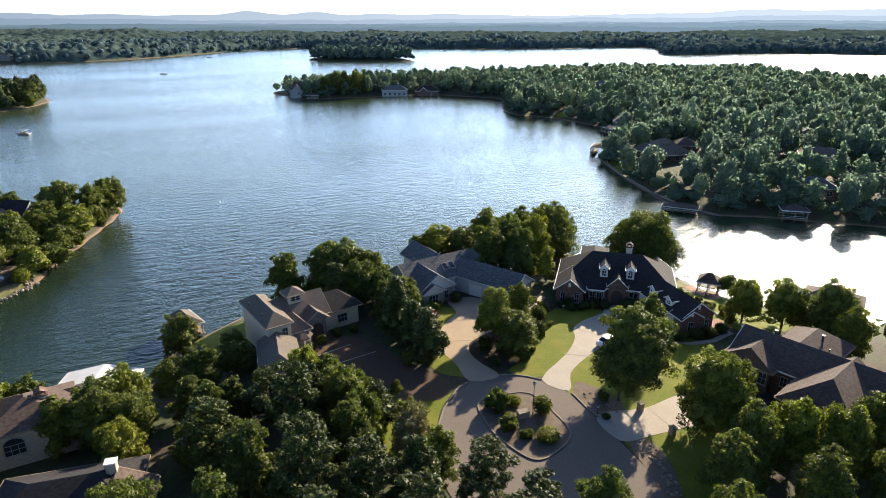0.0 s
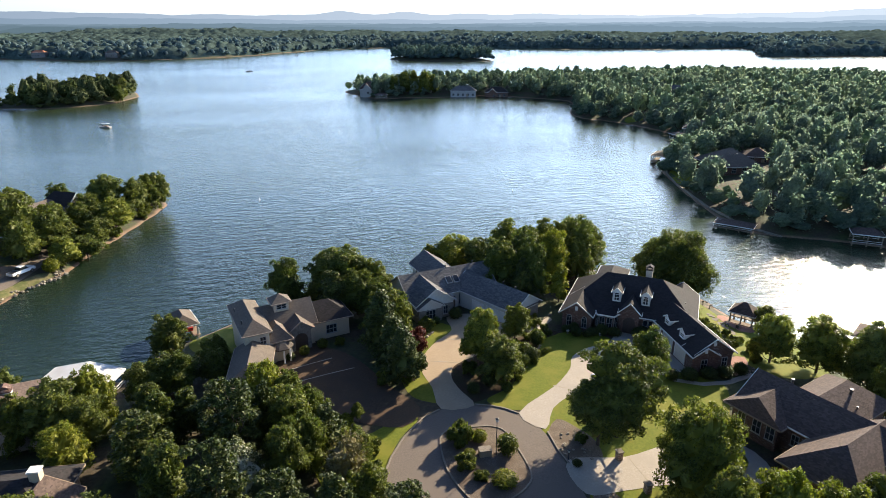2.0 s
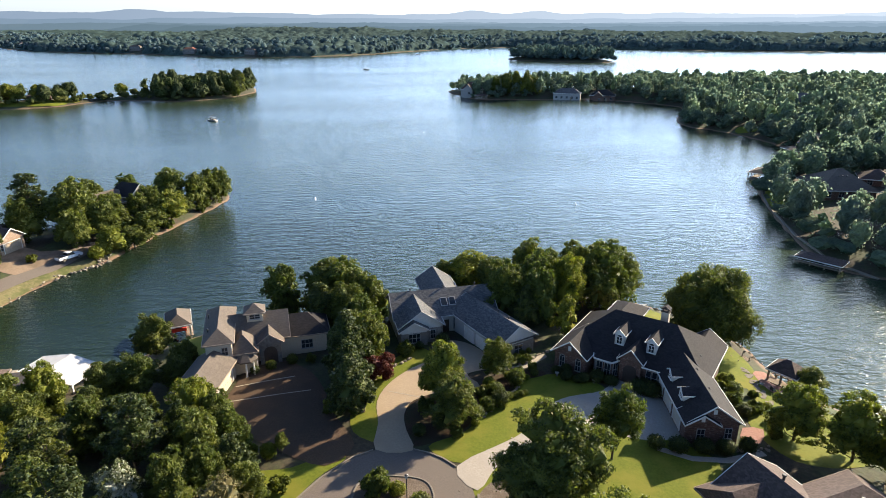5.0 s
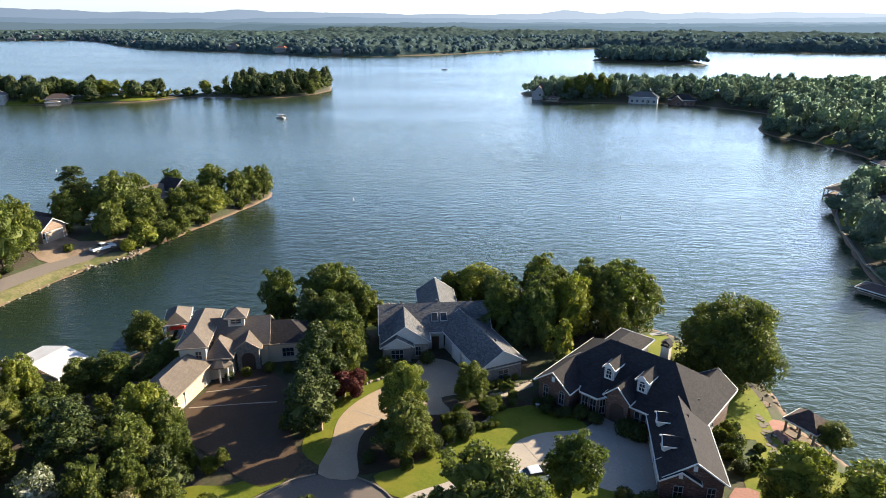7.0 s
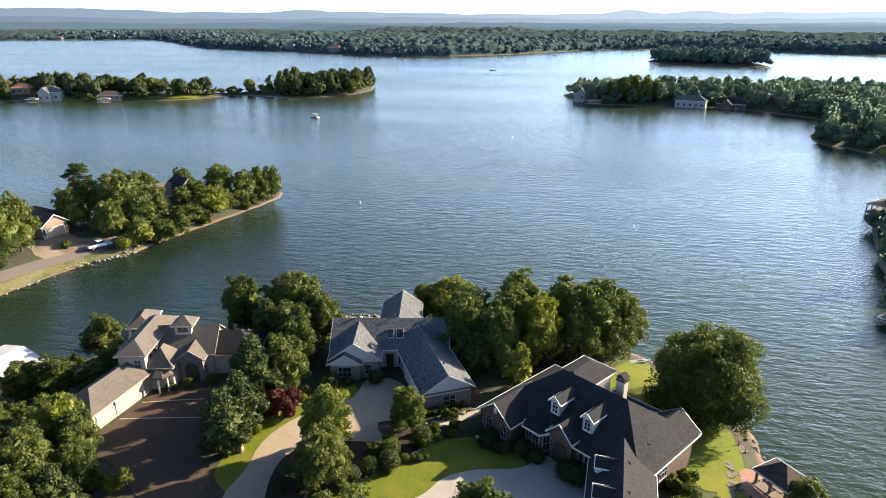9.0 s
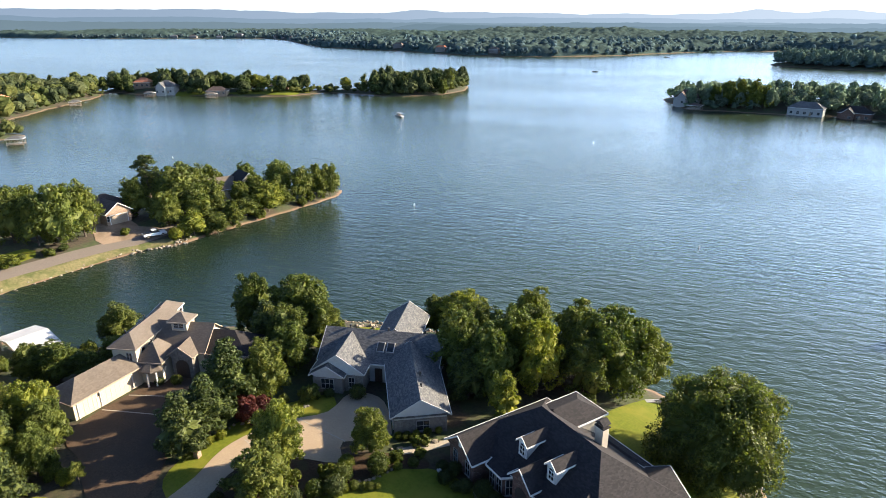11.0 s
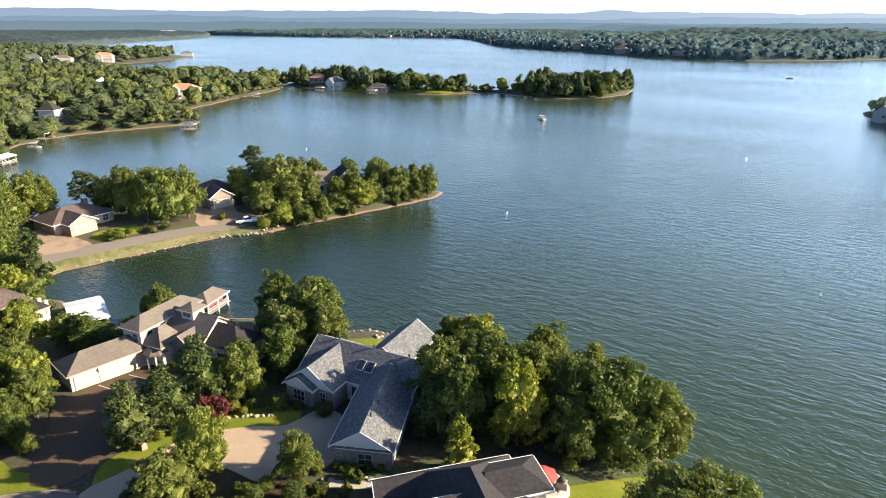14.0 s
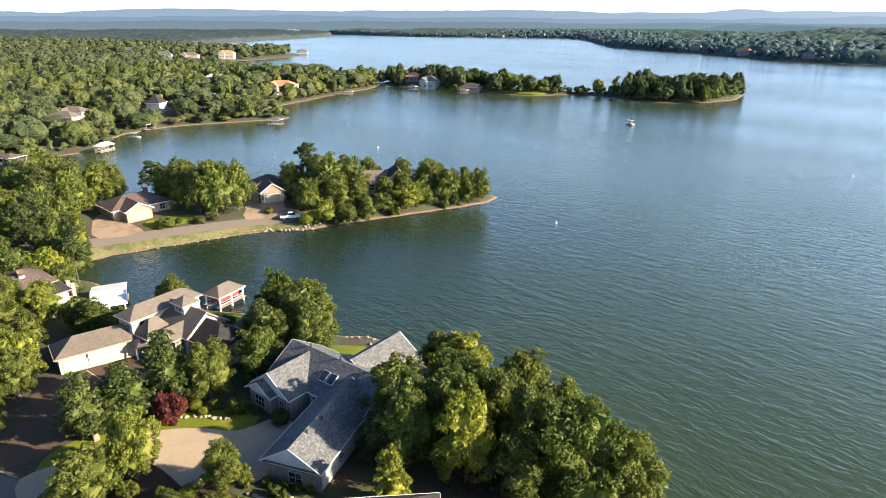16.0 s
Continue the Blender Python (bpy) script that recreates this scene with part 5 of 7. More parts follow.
    small_house(x, y, turn, w, d, e, r, rm, wmat, label, None, wing)


# the steep-gabled brick house on the eastern shore, its gable to the cove
hg = thing("house", "large brick house with a steep dark hip roof by the shore", "house", 100.5, 227.5, 0, 8, "houses round the lake")
walls(hg, -7.7, 7.7, -7.7, 7.7, 0.5, 6.3, BRICK)
roof(hg, -8.5, 8.5, -8.5, 8.5, 6.2, 11.2, "x", 7.9, 7.9, ROOF_TAN)
for x in (-5.4, -1.8, 1.8, 5.4):
    window(hg, x, -7.72, 4.0, 1.5, 1.7, 0, 1)
for y in (-5, 0, 5):
    window(hg, -7.72, y, 4.0, 1.6, 1.8, -90, 1)
for x in (-1.6, -0.4, 0.8):
    vent(hg, x, -3.2, 9.2, 0.4, 0.14)
small_house(115, 240, -10, 10, 9, 2.8, 2.6, ROOF_BROWN, BRICK, "brown-roofed garage beside the brick shore house", 3.6)


# ---- docks, boathouses and boats ----
def boathouse(x, y, turn, w, d, eave, rise, roof_mat, label, deck=0.7, post_mat=WOOD, hip=True, rail=True, name="boathouse"):
    h = thing(name, label, "boathouse", x, y, 0, turn, "docks round the lake")
    k = min(w, d) / 2 - 0.2 if hip else 0
    roof(h, -w / 2, w / 2, -d / 2, d / 2, eave, eave + rise, "x", k, k, roof_mat, gable=None if hip else STUCCO)
    n = max(2, int(w / 3))
    for i in range(n + 1):
        for s in (-1, 1):
            px = -w / 2 + 0.4 + (w - 0.8) * i / n
            part("post", block(new_bm(), px - 0.12, px + 0.12, s * (d / 2 - 0.4) - 0.12, s * (d / 2 - 0.4) + 0.12, -2.5, eave + 0.12), post_mat, h)
    part("deck", block(new_bm(), -w / 2, w / 2, -d / 2, -d / 2 + d * 0.32, deck - 0.12, deck), WOOD, h, "weathered plank deck")
    part("deck", block(new_bm(), -w / 2, w / 2, d / 2 - d * 0.3, d / 2, deck - 0.12, deck), WOOD, h, "weathered plank deck")
    if rail:
        for s in (-1, 1):
            for z in (deck + 0.5, deck + 0.95):
                part("rail", block(new_bm(), -w / 2 + 0.4, w / 2 - 0.4, s * (d / 2 - 0.15) - 0.04, s * (d / 2 - 0.15) + 0.04, z - 0.07, z), TRIM, h, "white dock rail")
    return h


boathouse(-44.8, 81.4, 92, 6.0, 10.8, 3.2, 1.1, ROOF_METAL, "boat dock under a broad white metal roof", 0.8, TRIM, False)
ab = boathouse(-38.8, 101.5, -51, 6.8, 4.4, 3.0, 1.5, ROOF_TAN, "tan-roofed boathouse with red canopy and white rails", 0.9, TRIM)
part("canopy", block(new_bm(), -2.4, 2.4, -1.2, 1.2, 1.5, 2.1), CANVAS, ab, "faded red boat canopy")
boathouse(16.5, 140.6, 10, 5, 4, 1.9, 0.8, ROOF_BROWN, "brown-roofed lake dock behind the trees", 0.8)
boathouse(62.0, 110.8, -35, 4.5, 4.2, 3.3, 1.6, ROOF_BROWN, "open hip-roofed garden pavilion by the water", 1.3, rail=False, name="pavilion")
boathouse(82.0, 101.5, -40, 10, 6.5, 3.2, 1.4, ROOF_BROWN, "brown-roofed boat dock in the cove", 0.8, TRIM)
for x, y, t, w, d, rm in ((85.5, 255.5, 62, 11, 7, ROOF_TAN), (110, 158.5, -20, 7, 5, ROOF_BROWN), (-275, 84, 55, 13, 8, ROOF_BROWN), (-281, 75, 55, 7, 5, ROOF_GREY), (-216, 71, 140, 8, 4, ROOF_METAL), (-205, 38, 50, 12, 8, ROOF_BROWN), (-262, 150, 60, 7, 6, ROOF_GREY), (-388, 226, 60, 7, 5, ROOF_GREY), (-404, 285, 40, 7, 5, ROOF_GREY), (-362, 310, 40, 8, 6, ROOF_TAN), (-62, 468, 5, 9, 7, ROOF_BROWN), (106.5, 303, -70, 9, 7, ROOF_TAN)):
    boathouse(x, y, t, w, d, 3.2, 1.2, rm, "covered boat dock on the far shore")


boathouse(82.0, 169.0, -32, 10, 5, 1.7, 0.9, ROOF_BROWN, "low brown-roofed boathouse under the eastern bank", 0.6)


def hull(w, l, z0, z1):
    bm = new_bm()
    rows = []
    for i in range(9):
        t = i / 8
        s = w / 2 * (1 - max(0, (t - 0.55) / 0.45) ** 2.2)
        x = -l / 2 + l * t
        rows.append([bm.verts.new(p) for p in ((x, -s * 0.55, z0), (x, -s, z1), (x, s, z1), (x, s * 0.55, z0))])
    for a, b in zip(rows, rows[1:]):
        for j in range(4):
            k = (j + 1) % 4
            bm.faces.new([a[j], b[j], b[k], a[k]])
    bm.faces.new(rows[0])
    bmesh.ops.remove_doubles(bm, verts=bm.verts[:], dist=0.01)
    bmesh.ops.recalc_face_normals(bm, faces=bm.faces[:])
    return bm


def boat(x, y, turn, l, label, canopy=True):
    b = thing("boat", label, "boat", x, y, 0, turn, "boats on the lake")
    part("hull", hull(2.4, l, -0.2, 0.75), HULL, b, "white boat hull")
    part("seat", block(new_bm(), -l * 0.3, -l * 0.05, -0.8, 0.8, 0.76, 1.2), WOOD, b)
    part("console", block(new_bm(), l * 0.05, l * 0.14, -0.5, 0.5, 0.76, 1.5), BLACK, b)
    if canopy:
        part("canopy", prism(new_bm(), [(-l * 0.32, -1.2, 2.25), (-l * 0.32, 0, 2.45), (-l * 0.32, 1.2, 2.25), (-l * 0.32, 1.2, 2.15), (-l * 0.32, -1.2, 2.15)], (l * 0.5, 0, 0)), HULL, b, "pale boat canopy")
        for sx in (-0.3, 0.16):
            for sy in (-1.0, 1.0):
                part("post", tube(new_bm(), [(l * sx, sy, 0.7), (l * sx, sy, 2.2)], [0.03, 0.03], 6), BLACK, b)
    return b


boat(-189, 327, 170, 7.2, "white pontoon boat with canopy on the open water")
boat(-258, 730, 10, 7.5, "white motorboat far out on the lake", False)
boat(-309, 1095, 10, 9, "small white boat near the far shore", False)
boat(-250, 82, 60, 6, "white boat moored by a dock")
for x, y in ((-56, 190), (24, 206), (-180, 180), (-60, 320)):
    b = thing("buoy", "slim white marker buoy floating on the lake", "buoy", x, y, -0.3, 0, "marker buoys")
    part("float", tube(new_bm(), [(0, 0, 0), (0, 0, 0.3), (0, 0, 0.6)], [0.2, 0.22, 0.12], 8), SIDING, b)
    part("pole", tube(new_bm(), [(0, 0, 0.55), (0, 0, 1.1)], [0.07, 0.05], 6), TRIM, b)


# ---- trees ----
def lobes_round(r, n, w, h, base):
    """Crown lobes of a broad tree: uneven boughs about a core."""
    out = [(np.array((0, 0, base + (h - base) * 0.55)), np.array((w * 0.27, w * 0.27, (h - base) * 0.33)))]
    tops = r.uniform(0.82, 1.1, 5)
    for i in range(n):
        a, u = 6.283 * (i * 0.382 + r.uniform(-0.09, 0.09)), (i + 0.5) / n
        side = tops[int(a / 6.283 * 5) % 5]
        z = base + (h - base) * min(0.9, (0.12 + 0.76 * u) * (0.88 + 0.12 * side) + r.uniform(-0.05, 0.05))
        rr = w / 2 * math.sqrt(max(0.05, 1 - abs(2 * u - 0.9) ** 2.2 * 0.62)) * r.uniform(0.5, 0.88) * side
        s = w * r.uniform(0.11, 0.21) * (1.12 - 0.35 * u)
        out.append((np.array((math.cos(a) * rr * (1 - 0.25 * u), math.sin(a) * rr * (1 - 0.25 * u), z)), np.array((s, s, s * r.uniform(0.7, 1.0)))))
    return out


def lobes_dome(r, n, w, h, base):
    """Crown lobes of a broad forest tree: boughs over a rounded dome."""
    mid = base + (h - base) * 0.46
    out = [(np.array((0, 0, mid)), np.array((w * 0.36, w * 0.36, (h - base) * 0.44)))]
    for i in range(n):
        e = math.asin(-0.35 + 1.3 * (i + 0.5) / n)
        a = 2.4 * i + r.uniform(-0.3, 0.3)
        k = r.uniform(0.62, 0.84)
        s = w * r.uniform(0.13, 0.21)
        out.append((np.array((math.cos(a) * math.cos(e) * w * 0.5 * k, math.sin(a) * math.cos(e) * w * 0.5 * k, mid + math.sin(e) * (h - mid) * k)), np.array((s, s, s * 0.9 * h / w * 0.8))))
    return out


def lobes_pine(r, n, w, h, base):
    """Crown lobes of a tall pine: flat uneven tufts up the stem."""
    out = []
    for i in range(n):
        u = (i + 0.5) / n
        a = r.uniform(0, 6.283)
        rr = w / 2 * (1 - 0.62 * u) * r.uniform(0.3, 0.75)
        s = w * r.uniform(0.13, 0.22) * (1.15 - 0.5 * u)
        out.append((np.array((math.cos(a) * rr, math.sin(a) * rr, base + (h - base) * (0.06 + 0.9 * u))), np.array((s, s, s * 0.5))))
    return out


def lobes_cone(r, n, w, h, base):
    """Crown lobes of a tall narrow tree, widest low down."""
    out = [(np.array((0, 0, base + (h - base) * 0.42)), np.array((w * 0.24, w * 0.24, (h - base) * 0.42)))]
    for i in range(n):
        u = (i + 0.5) / n
        a = 6.283 * i * 0.382 + r.uniform(-0.4, 0.4)
        rr = w / 2 * (1 - 0.8 * u ** 1.3) * r.uniform(0.45, 0.9)
        s = w * r.uniform(0.11, 0.19) * (1.12 - 0.55 * u)
        out.append((np.array((math.cos(a) * rr, math.sin(a) * rr, base + (h - base) * (0.03 + 0.92 * u))), np.array((s, s, s * 0.9))))
    return out


def leaf_cloud(r, lobes, n, size, puffs=6, up=0.0, core=0.32):
    """Leaves as small triangles over tufts that sit on the boughs: vertices (n*3, 3)."""
    lc, ls = np.array([l[0] for l in lobes]), np.array([l[1] for l in lobes])
    tc, ts = lc, ls
    if puffs:
        k = len(lobes) * puffs
        pick = np.repeat(np.arange(len(lobes)), puffs)
        d = r.normal(size=(k, 3))
        d[:, 2] += 0.35
        d /= np.linalg.norm(d, axis=1)[:, None]
        tc = lc[pick] + d * ls[pick] * r.uniform(0.55, 0.9, (k, 1))
        ts = np.repeat((ls[pick].prod(1) ** (1 / 3) * r.uniform(0.32, 0.58, k))[:, None], 3, 1)
    area = ts[:, 0] ** 2
    pick = r.choice(len(tc), n * 2, p=area / area.sum())
    inner = r.uniform(size=n * 2) < core
    size = np.where(inner, size * 1.1, size * (0.78 if core else 1.0))
    c, s = tc[pick], ts[pick]
    d = r.normal(size=(n * 2, 3))
    d[:, 2] += 0.3
    d /= np.linalg.norm(d, axis=1)[:, None]
    reach = np.where(inner, r.uniform(0.62, 0.86, n * 2), r.uniform(0.8, 1.18, n * 2))
    p = c + d * s * reach[:, None] + r.normal(size=(n * 2, 3)) * size[:, None] * 0.35
    deep = np.zeros(len(p), bool)
    for a, b in zip(lc, ls):
        deep |= (((p - a) / (b * 0.66)) ** 2).sum(1) < 1
    keep = np.where(~deep)[0][:n]
    p, d, size = p[keep], d[keep], size[keep]
    k = len(p)
    nrm = d * 0.9 + r.normal(size=(k, 3)) * (0.5 - 0.25 * min(up, 1)) + np.array((0, 0, up))
    nrm /= np.linalg.norm(nrm, axis=1)[:, None]
    u = np.cross(nrm, r.normal(size=(k, 3)))
    u /= np.linalg.norm(u, axis=1)[:, None] + 1e-9
    v = np.cross(nrm, u)
    a = size[:, None] * r.uniform(0.6, 1.25, (k, 1))
    b = a * r.uniform(0.46, 0.68, (k, 1))
    q = np.stack([p + u * a * 0.75, p - u * a * 0.4 + v * b + nrm * a * 0.1, p - u * a * 0.4 - v * b + nrm * a * 0.1], 1)
    return q.reshape(-1, 3)


def leaf_faces(n):
    return np.arange(n * 3, dtype=np.int32).reshape(-1, 3)


def trunk_mesh(r, h, base, w, girth, lobes):
    bm = new_bm()
    lean = r.uniform(-0.03, 0.03, 2) * h
    stem = [(lean[0] * t * t, lean[1] * t * t, h * 0.86 * t - 0.4 * (t == 0)) for t in (0, 0.04, 0.25, 0.5, 0.75, 1.0)]
    tube(bm, stem, [girth * k for k in (1.5, 1.0, 0.82, 0.62, 0.38, 0.1)], 8)
    for c, s in lobes[1::2]:
        z0 = max(base * 0.7, c[2] - 0.32 * h * r.uniform(0.4, 1.0))
        z0 = min(z0, h * 0.8)
        t = z0 / (h * 0.86)
        p0 = np.array((lean[0] * t * t, lean[1] * t * t, z0))
        mid = (p0 * 0.45 + np.array(c) * 0.55) + np.array((0, 0, -0.05 * h))
        tube(bm, [p0, mid, c], [girth * 0.42, girth * 0.26, girth * 0.07], 5)
    return bm


def bough_mass(r, lobes, na, ne, lo=0.78, hi=0.94):
    """The closed leafy mass of a crown: the outline of its boughs seen from within."""
    lc, ls = np.array([l[0] for l in lobes]), np.array([l[1] for l in lobes])
    mid = np.array((0, 0, lc[:, 2].mean()))
    v = []
    for j in range(ne + 1):
        e = math.pi * (j / ne - 0.5)
        for i in range(na):
            a = 6.2832 * (i + 0.5 * (j % 2)) / na
            d = np.array((math.cos(a) * math.cos(e), math.sin(a) * math.cos(e), math.sin(e)))
            far = 0.1
            for c, s in zip(lc, ls):
                dd, oo = d / s, (mid - c) / s
                qa, qb, qc = dd @ dd, dd @ oo, oo @ oo - 1
                disc = qb * qb - qa * qc
                if disc > 0:
                    far = max(far, (-qb + math.sqrt(disc)) / qa)
            v.append(mid + d * far * (r.uniform(lo, hi) if 0 < j < ne else hi))
    f = []
    for j in range(ne):
        for i in range(na):
            a, b, c, d = j * na + i, j * na + (i + 1) % na, (j + 1) * na + (i + 1) % na, (j + 1) * na + i
            f += [(a, b, c), (a, c, d)]
    return np.array(v), np.array(f, np.int32)


def make_tree(seed, kind, h, w, n, size, base, girth, lobe_n, leaf, name, label, category="tree"):
    """One tree with trunk and crown, at the origin; copies are set out below."""
    r = np.random.RandomState(seed)
    lobes = {"round": lobes_round, "pine": lobes_pine, "cone": lobes_cone}[kind](r, lobe_n, w, h, base)
    t = thing(name, label, category, 0, 0, -200)
    part("trunk", trunk_mesh(r, h, base, w, girth, lobes), BARK, t, "grey-brown trunk with spreading limbs")
    cloud = leaf_cloud(r, lobes, int(n * 1.9), size * 0.58)
    faces = leaf_faces(len(cloud) // 3)
    if kind != "pine":
        mass, inner = bough_mass(r, lobes, 34 if w < 14 else 60, 18 if w < 14 else 32, 0.66, 0.90)
        cloud, faces = np.concatenate([mass, cloud]), np.concatenate([inner, faces + len(mass)])
    cloud = cloud * (w / 2 / np.percentile(np.hypot(cloud[:, 0], cloud[:, 1]), 96), w / 2 / np.percentile(np.hypot(cloud[:, 0], cloud[:, 1]), 96), h / np.percentile(cloud[:, 2], 99.6))
    cr = new("crown", sheet("crown", cloud, faces, LEAF[leaf], False))
    cr.parent = t
    return [t, h, w, False]


OAK = "broad green oak with a full leafy crown"
KINDS = {
    0: [make_tree(11, "round", 12, 10, 6200, 0.50, 1.2, 0.28, 30, "oak", "oak_tree", OAK), make_tree(12, "round", 12, 9.6, 6200, 0.50, 1.0, 0.26, 32, "maple", "oak_tree", OAK)],
    1: [make_tree(13, "round", 11, 7.4, 5200, 0.46, 0.9, 0.22, 26, "oak", "broadleaf_tree", "dark green broadleaf tree in full summer leaf"), make_tree(14, "round", 11, 7.8, 5200, 0.46, 0.8, 0.22, 26, "maple", "broadleaf_tree", "mid-green broadleaf tree in full summer leaf")],
    2: [make_tree(15, "cone", 11, 6.4, 5000, 0.46, 1.0, 0.2, 30, "oak", "holly_tree", "tall dense dark green evergreen tree"), make_tree(16, "cone", 11, 6.6, 5000, 0.46, 1.2, 0.2, 28, "pine", "holly_tree", "tall dense dark green evergreen tree")],
    3: [make_tree(17, "round", 9, 7.4, 4600, 0.46, 0.8, 0.18, 24, "lime", "broadleaf_tree", "bright yellow-green broadleaf tree")],
    10: [make_tree(25, "round", 12, 10, 6800, 0.46, 3.0, 0.28, 32, "oak", "shade_tree", "spreading dark green shade tree on the lawn")],
    4: [make_tree(18, "round", 9, 6.2, 5600, 0.38, 0.5, 0.2, 26, "lime", "magnolia_tree", "large glossy yellow-green magnolia")],
    5: [make_tree(19, "round", 10, 6.4, 3600, 0.42, 3.0, 0.15, 20, "maple", "young_tree", "airy light green young tree")],
    6: [make_tree(20, "round", 10, 9.4, 9000, 0.44, 0.8, 0.25, 40, "maple", "round_tree", "dense rounded green shade tree")],
    8: [make_tree(23, "round", 14, 17, 23000, 0.54, 1.0, 0.42, 92, "oak", "oak_tree", OAK)],
    9: [make_tree(24, "cone", 7, 3.6, 2400, 0.36, 0.4, 0.14, 20, "lime", "cedar_tree", "narrow yellow-green conifer beside the house")],
    11: [make_tree(26, "round", 10, 6.5, 1500, 0.36, 2.0, 0.16, 26, "sere", "thinning_tree", "thinning grey-brown tree with bare twigs")],
    12: [make_tree(27, "round", 8, 6.0, 3400, 0.36, 1.2, 0.14, 24, "blossom", "blossom_tree", "small green tree flecked with white blossom")],
    7: [make_tree(21, "pine", 17, 8.0, 4600, 0.52, 6.0, 0.22, 26, "pine", "pine_tree", "tall pine with a bare trunk and open crown"), make_tree(22, "pine", 18, 7.4, 4600, 0.52, 7.0, 0.22, 24, "pine", "pine_tree", "tall pine with a bare trunk and open crown")],
}
# lighter crowns for the trees that stand across the cove
ACROSS = {
    0: [make_tree(111, "round", 12, 10, 3000, 0.70, 1.2, 0.28, 30, "oak", "oak_tree", OAK), make_tree(112, "round", 12, 9.6, 3000, 0.70, 1.0, 0.26, 32, "maple", "oak_tree", OAK)],
    1: [make_tree(113, "round", 11, 7.4, 2500, 0.64, 0.9, 0.22, 26, "oak", "broadleaf_tree", "dark green broadleaf tree across the cove"), make_tree(114, "round", 11, 7.8, 2500, 0.64, 0.8, 0.22, 26, "maple", "broadleaf_tree", "mid-green broadleaf tree across the cove")],
    2: [make_tree(115, "cone", 11, 6.4, 2400, 0.64, 1.0, 0.2, 30, "oak", "holly_tree", "tall dense evergreen tree across the cove")],
    3: [make_tree(117, "round", 9, 7.4, 2400, 0.62, 0.8, 0.18, 24, "lime", "broadleaf_tree", "yellow-green broadleaf tree across the cove")],
    7: [make_tree(121, "pine", 17, 8.0, 2600, 0.68, 6.0, 0.22, 26, "pine", "pine_tree", "tall pine across the cove with a bare trunk")],
}
SPRING = np.random.RandomState(7)


def plant(x, y, h, w, kind, group="trees round the houses", z=None):
    made = (ACROSS if x < -48 else KINDS)[kind]
    mould = made[SPRING.randint(len(made))]
    t, h0, w0, used = mould
    c = copy_thing(t, Matrix.Identity(4)) if used else t
    mould[3] = True
    sw, sh = w / w0, h / h0
    c.matrix_world = pose(x, y, (at(x, y) if z is None else z) - 0.1, 0, 0, SPRING.uniform(0, 360)) @ Matrix.Diagonal((sw, sw, sh, 1))
    c["group"] = group
    return c


# the trees that stand alone: place, height, width, kind
for row in ((52.4, 121.5, 13.0, 15.8, 8), (17.5, 117, 11.5, 8, 1), (22.5, 121.4, 12.0, 8.0, 1), (28.0, 121, 12.0, 7.6, 3), (34.0, 131.4, 12.6, 12.2, 6), (37.0, 135.6, 10.4, 8.4, 0), (30.2, 128, 12.1, 8.2, 1), (23.6, 115.6, 11.4, 7.4, 0), (23.0, 127.4, 11.2, 7.6, 0), (19.4, 133.4, 11.5, 8.6, 1), (27.6, 133.6, 11.6, 8.2, 0), (28.6, 111.8, 7.5, 4.2, 9), (13.6, 126.5, 8.5, 8, 0)):
    plant(*row)
for row in ((33.0, 125.2, 9.2, 7.6, 1), (21.6, 113.4, 8, 5.5, 2), (7.9, 130, 8.8, 9.6, 3), (3.4, 128.5, 7.5, 5.8, 1), (-22, 109.4, 11.0, 7.6, 1), (-15.0, 112, 10.6, 8.6, 0), (-11.6, 112.4, 12.0, 10.5, 1), (-8, 106, 9, 8, 0), (-6, 111, 9, 7, 1), (-12, 105, 9, 7.5, 2)):
    plant(*row)
# the two trees near x 60 get bright leaves in place of sunlit haze
for row in ((-3.8, 103, 8, 6.8, 1), (-1, 91, 10.6, 7.1, 2), (1.5, 86, 8.4, 6.7, 2), (3.6, 81.6, 9.0, 6.2, 2), (0.5, 96, 8.6, 6.2, 1), (-3, 97.5, 7.7, 5, 2), (14.3, 87.2, 9.3, 6, 4), (17.2, 83, 7.4, 6.7, 1),
            (19.8, 96.1, 6.4, 4.8, 1), (36.7, 81.5, 10.2, 6.1, 5), (31.2, 71, 12.6, 10.8, 10), (28.6, 69.2, 9.6, 8.2, 10), (38, 61.5, 11.0, 9.2, 6), (58.9, 92.9, 8.2, 7.2, 3), (64.8, 90.6, 9.0, 8.0, 3), (64.8, 108.4, 5.4, 4.6, 5)):
    plant(*row)
for row in ((67.5, 78, 9.3, 5.7, 0), (69, 85, 11, 8.3, 0), (-29.0, 80.2, 6.2, 6.6, 1), (-32.5, 78, 6, 6.4, 0), (-36.4, 72, 8.2, 5.9, 3), (-34, 66.5, 7, 7, 0), (-36.4, 92.5, 7.3, 6.4, 1), (-26.6, 87.4, 5.2, 5.0, 0), (-24.4, 83.0, 5.0, 4.8, 1), (-28, 71, 6.4, 5.6, 2), (-22, 69, 6.8, 5.4, 2), (-13.3, 72.2, 8.8, 6.0, 3)):
    plant(*row)
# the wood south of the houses
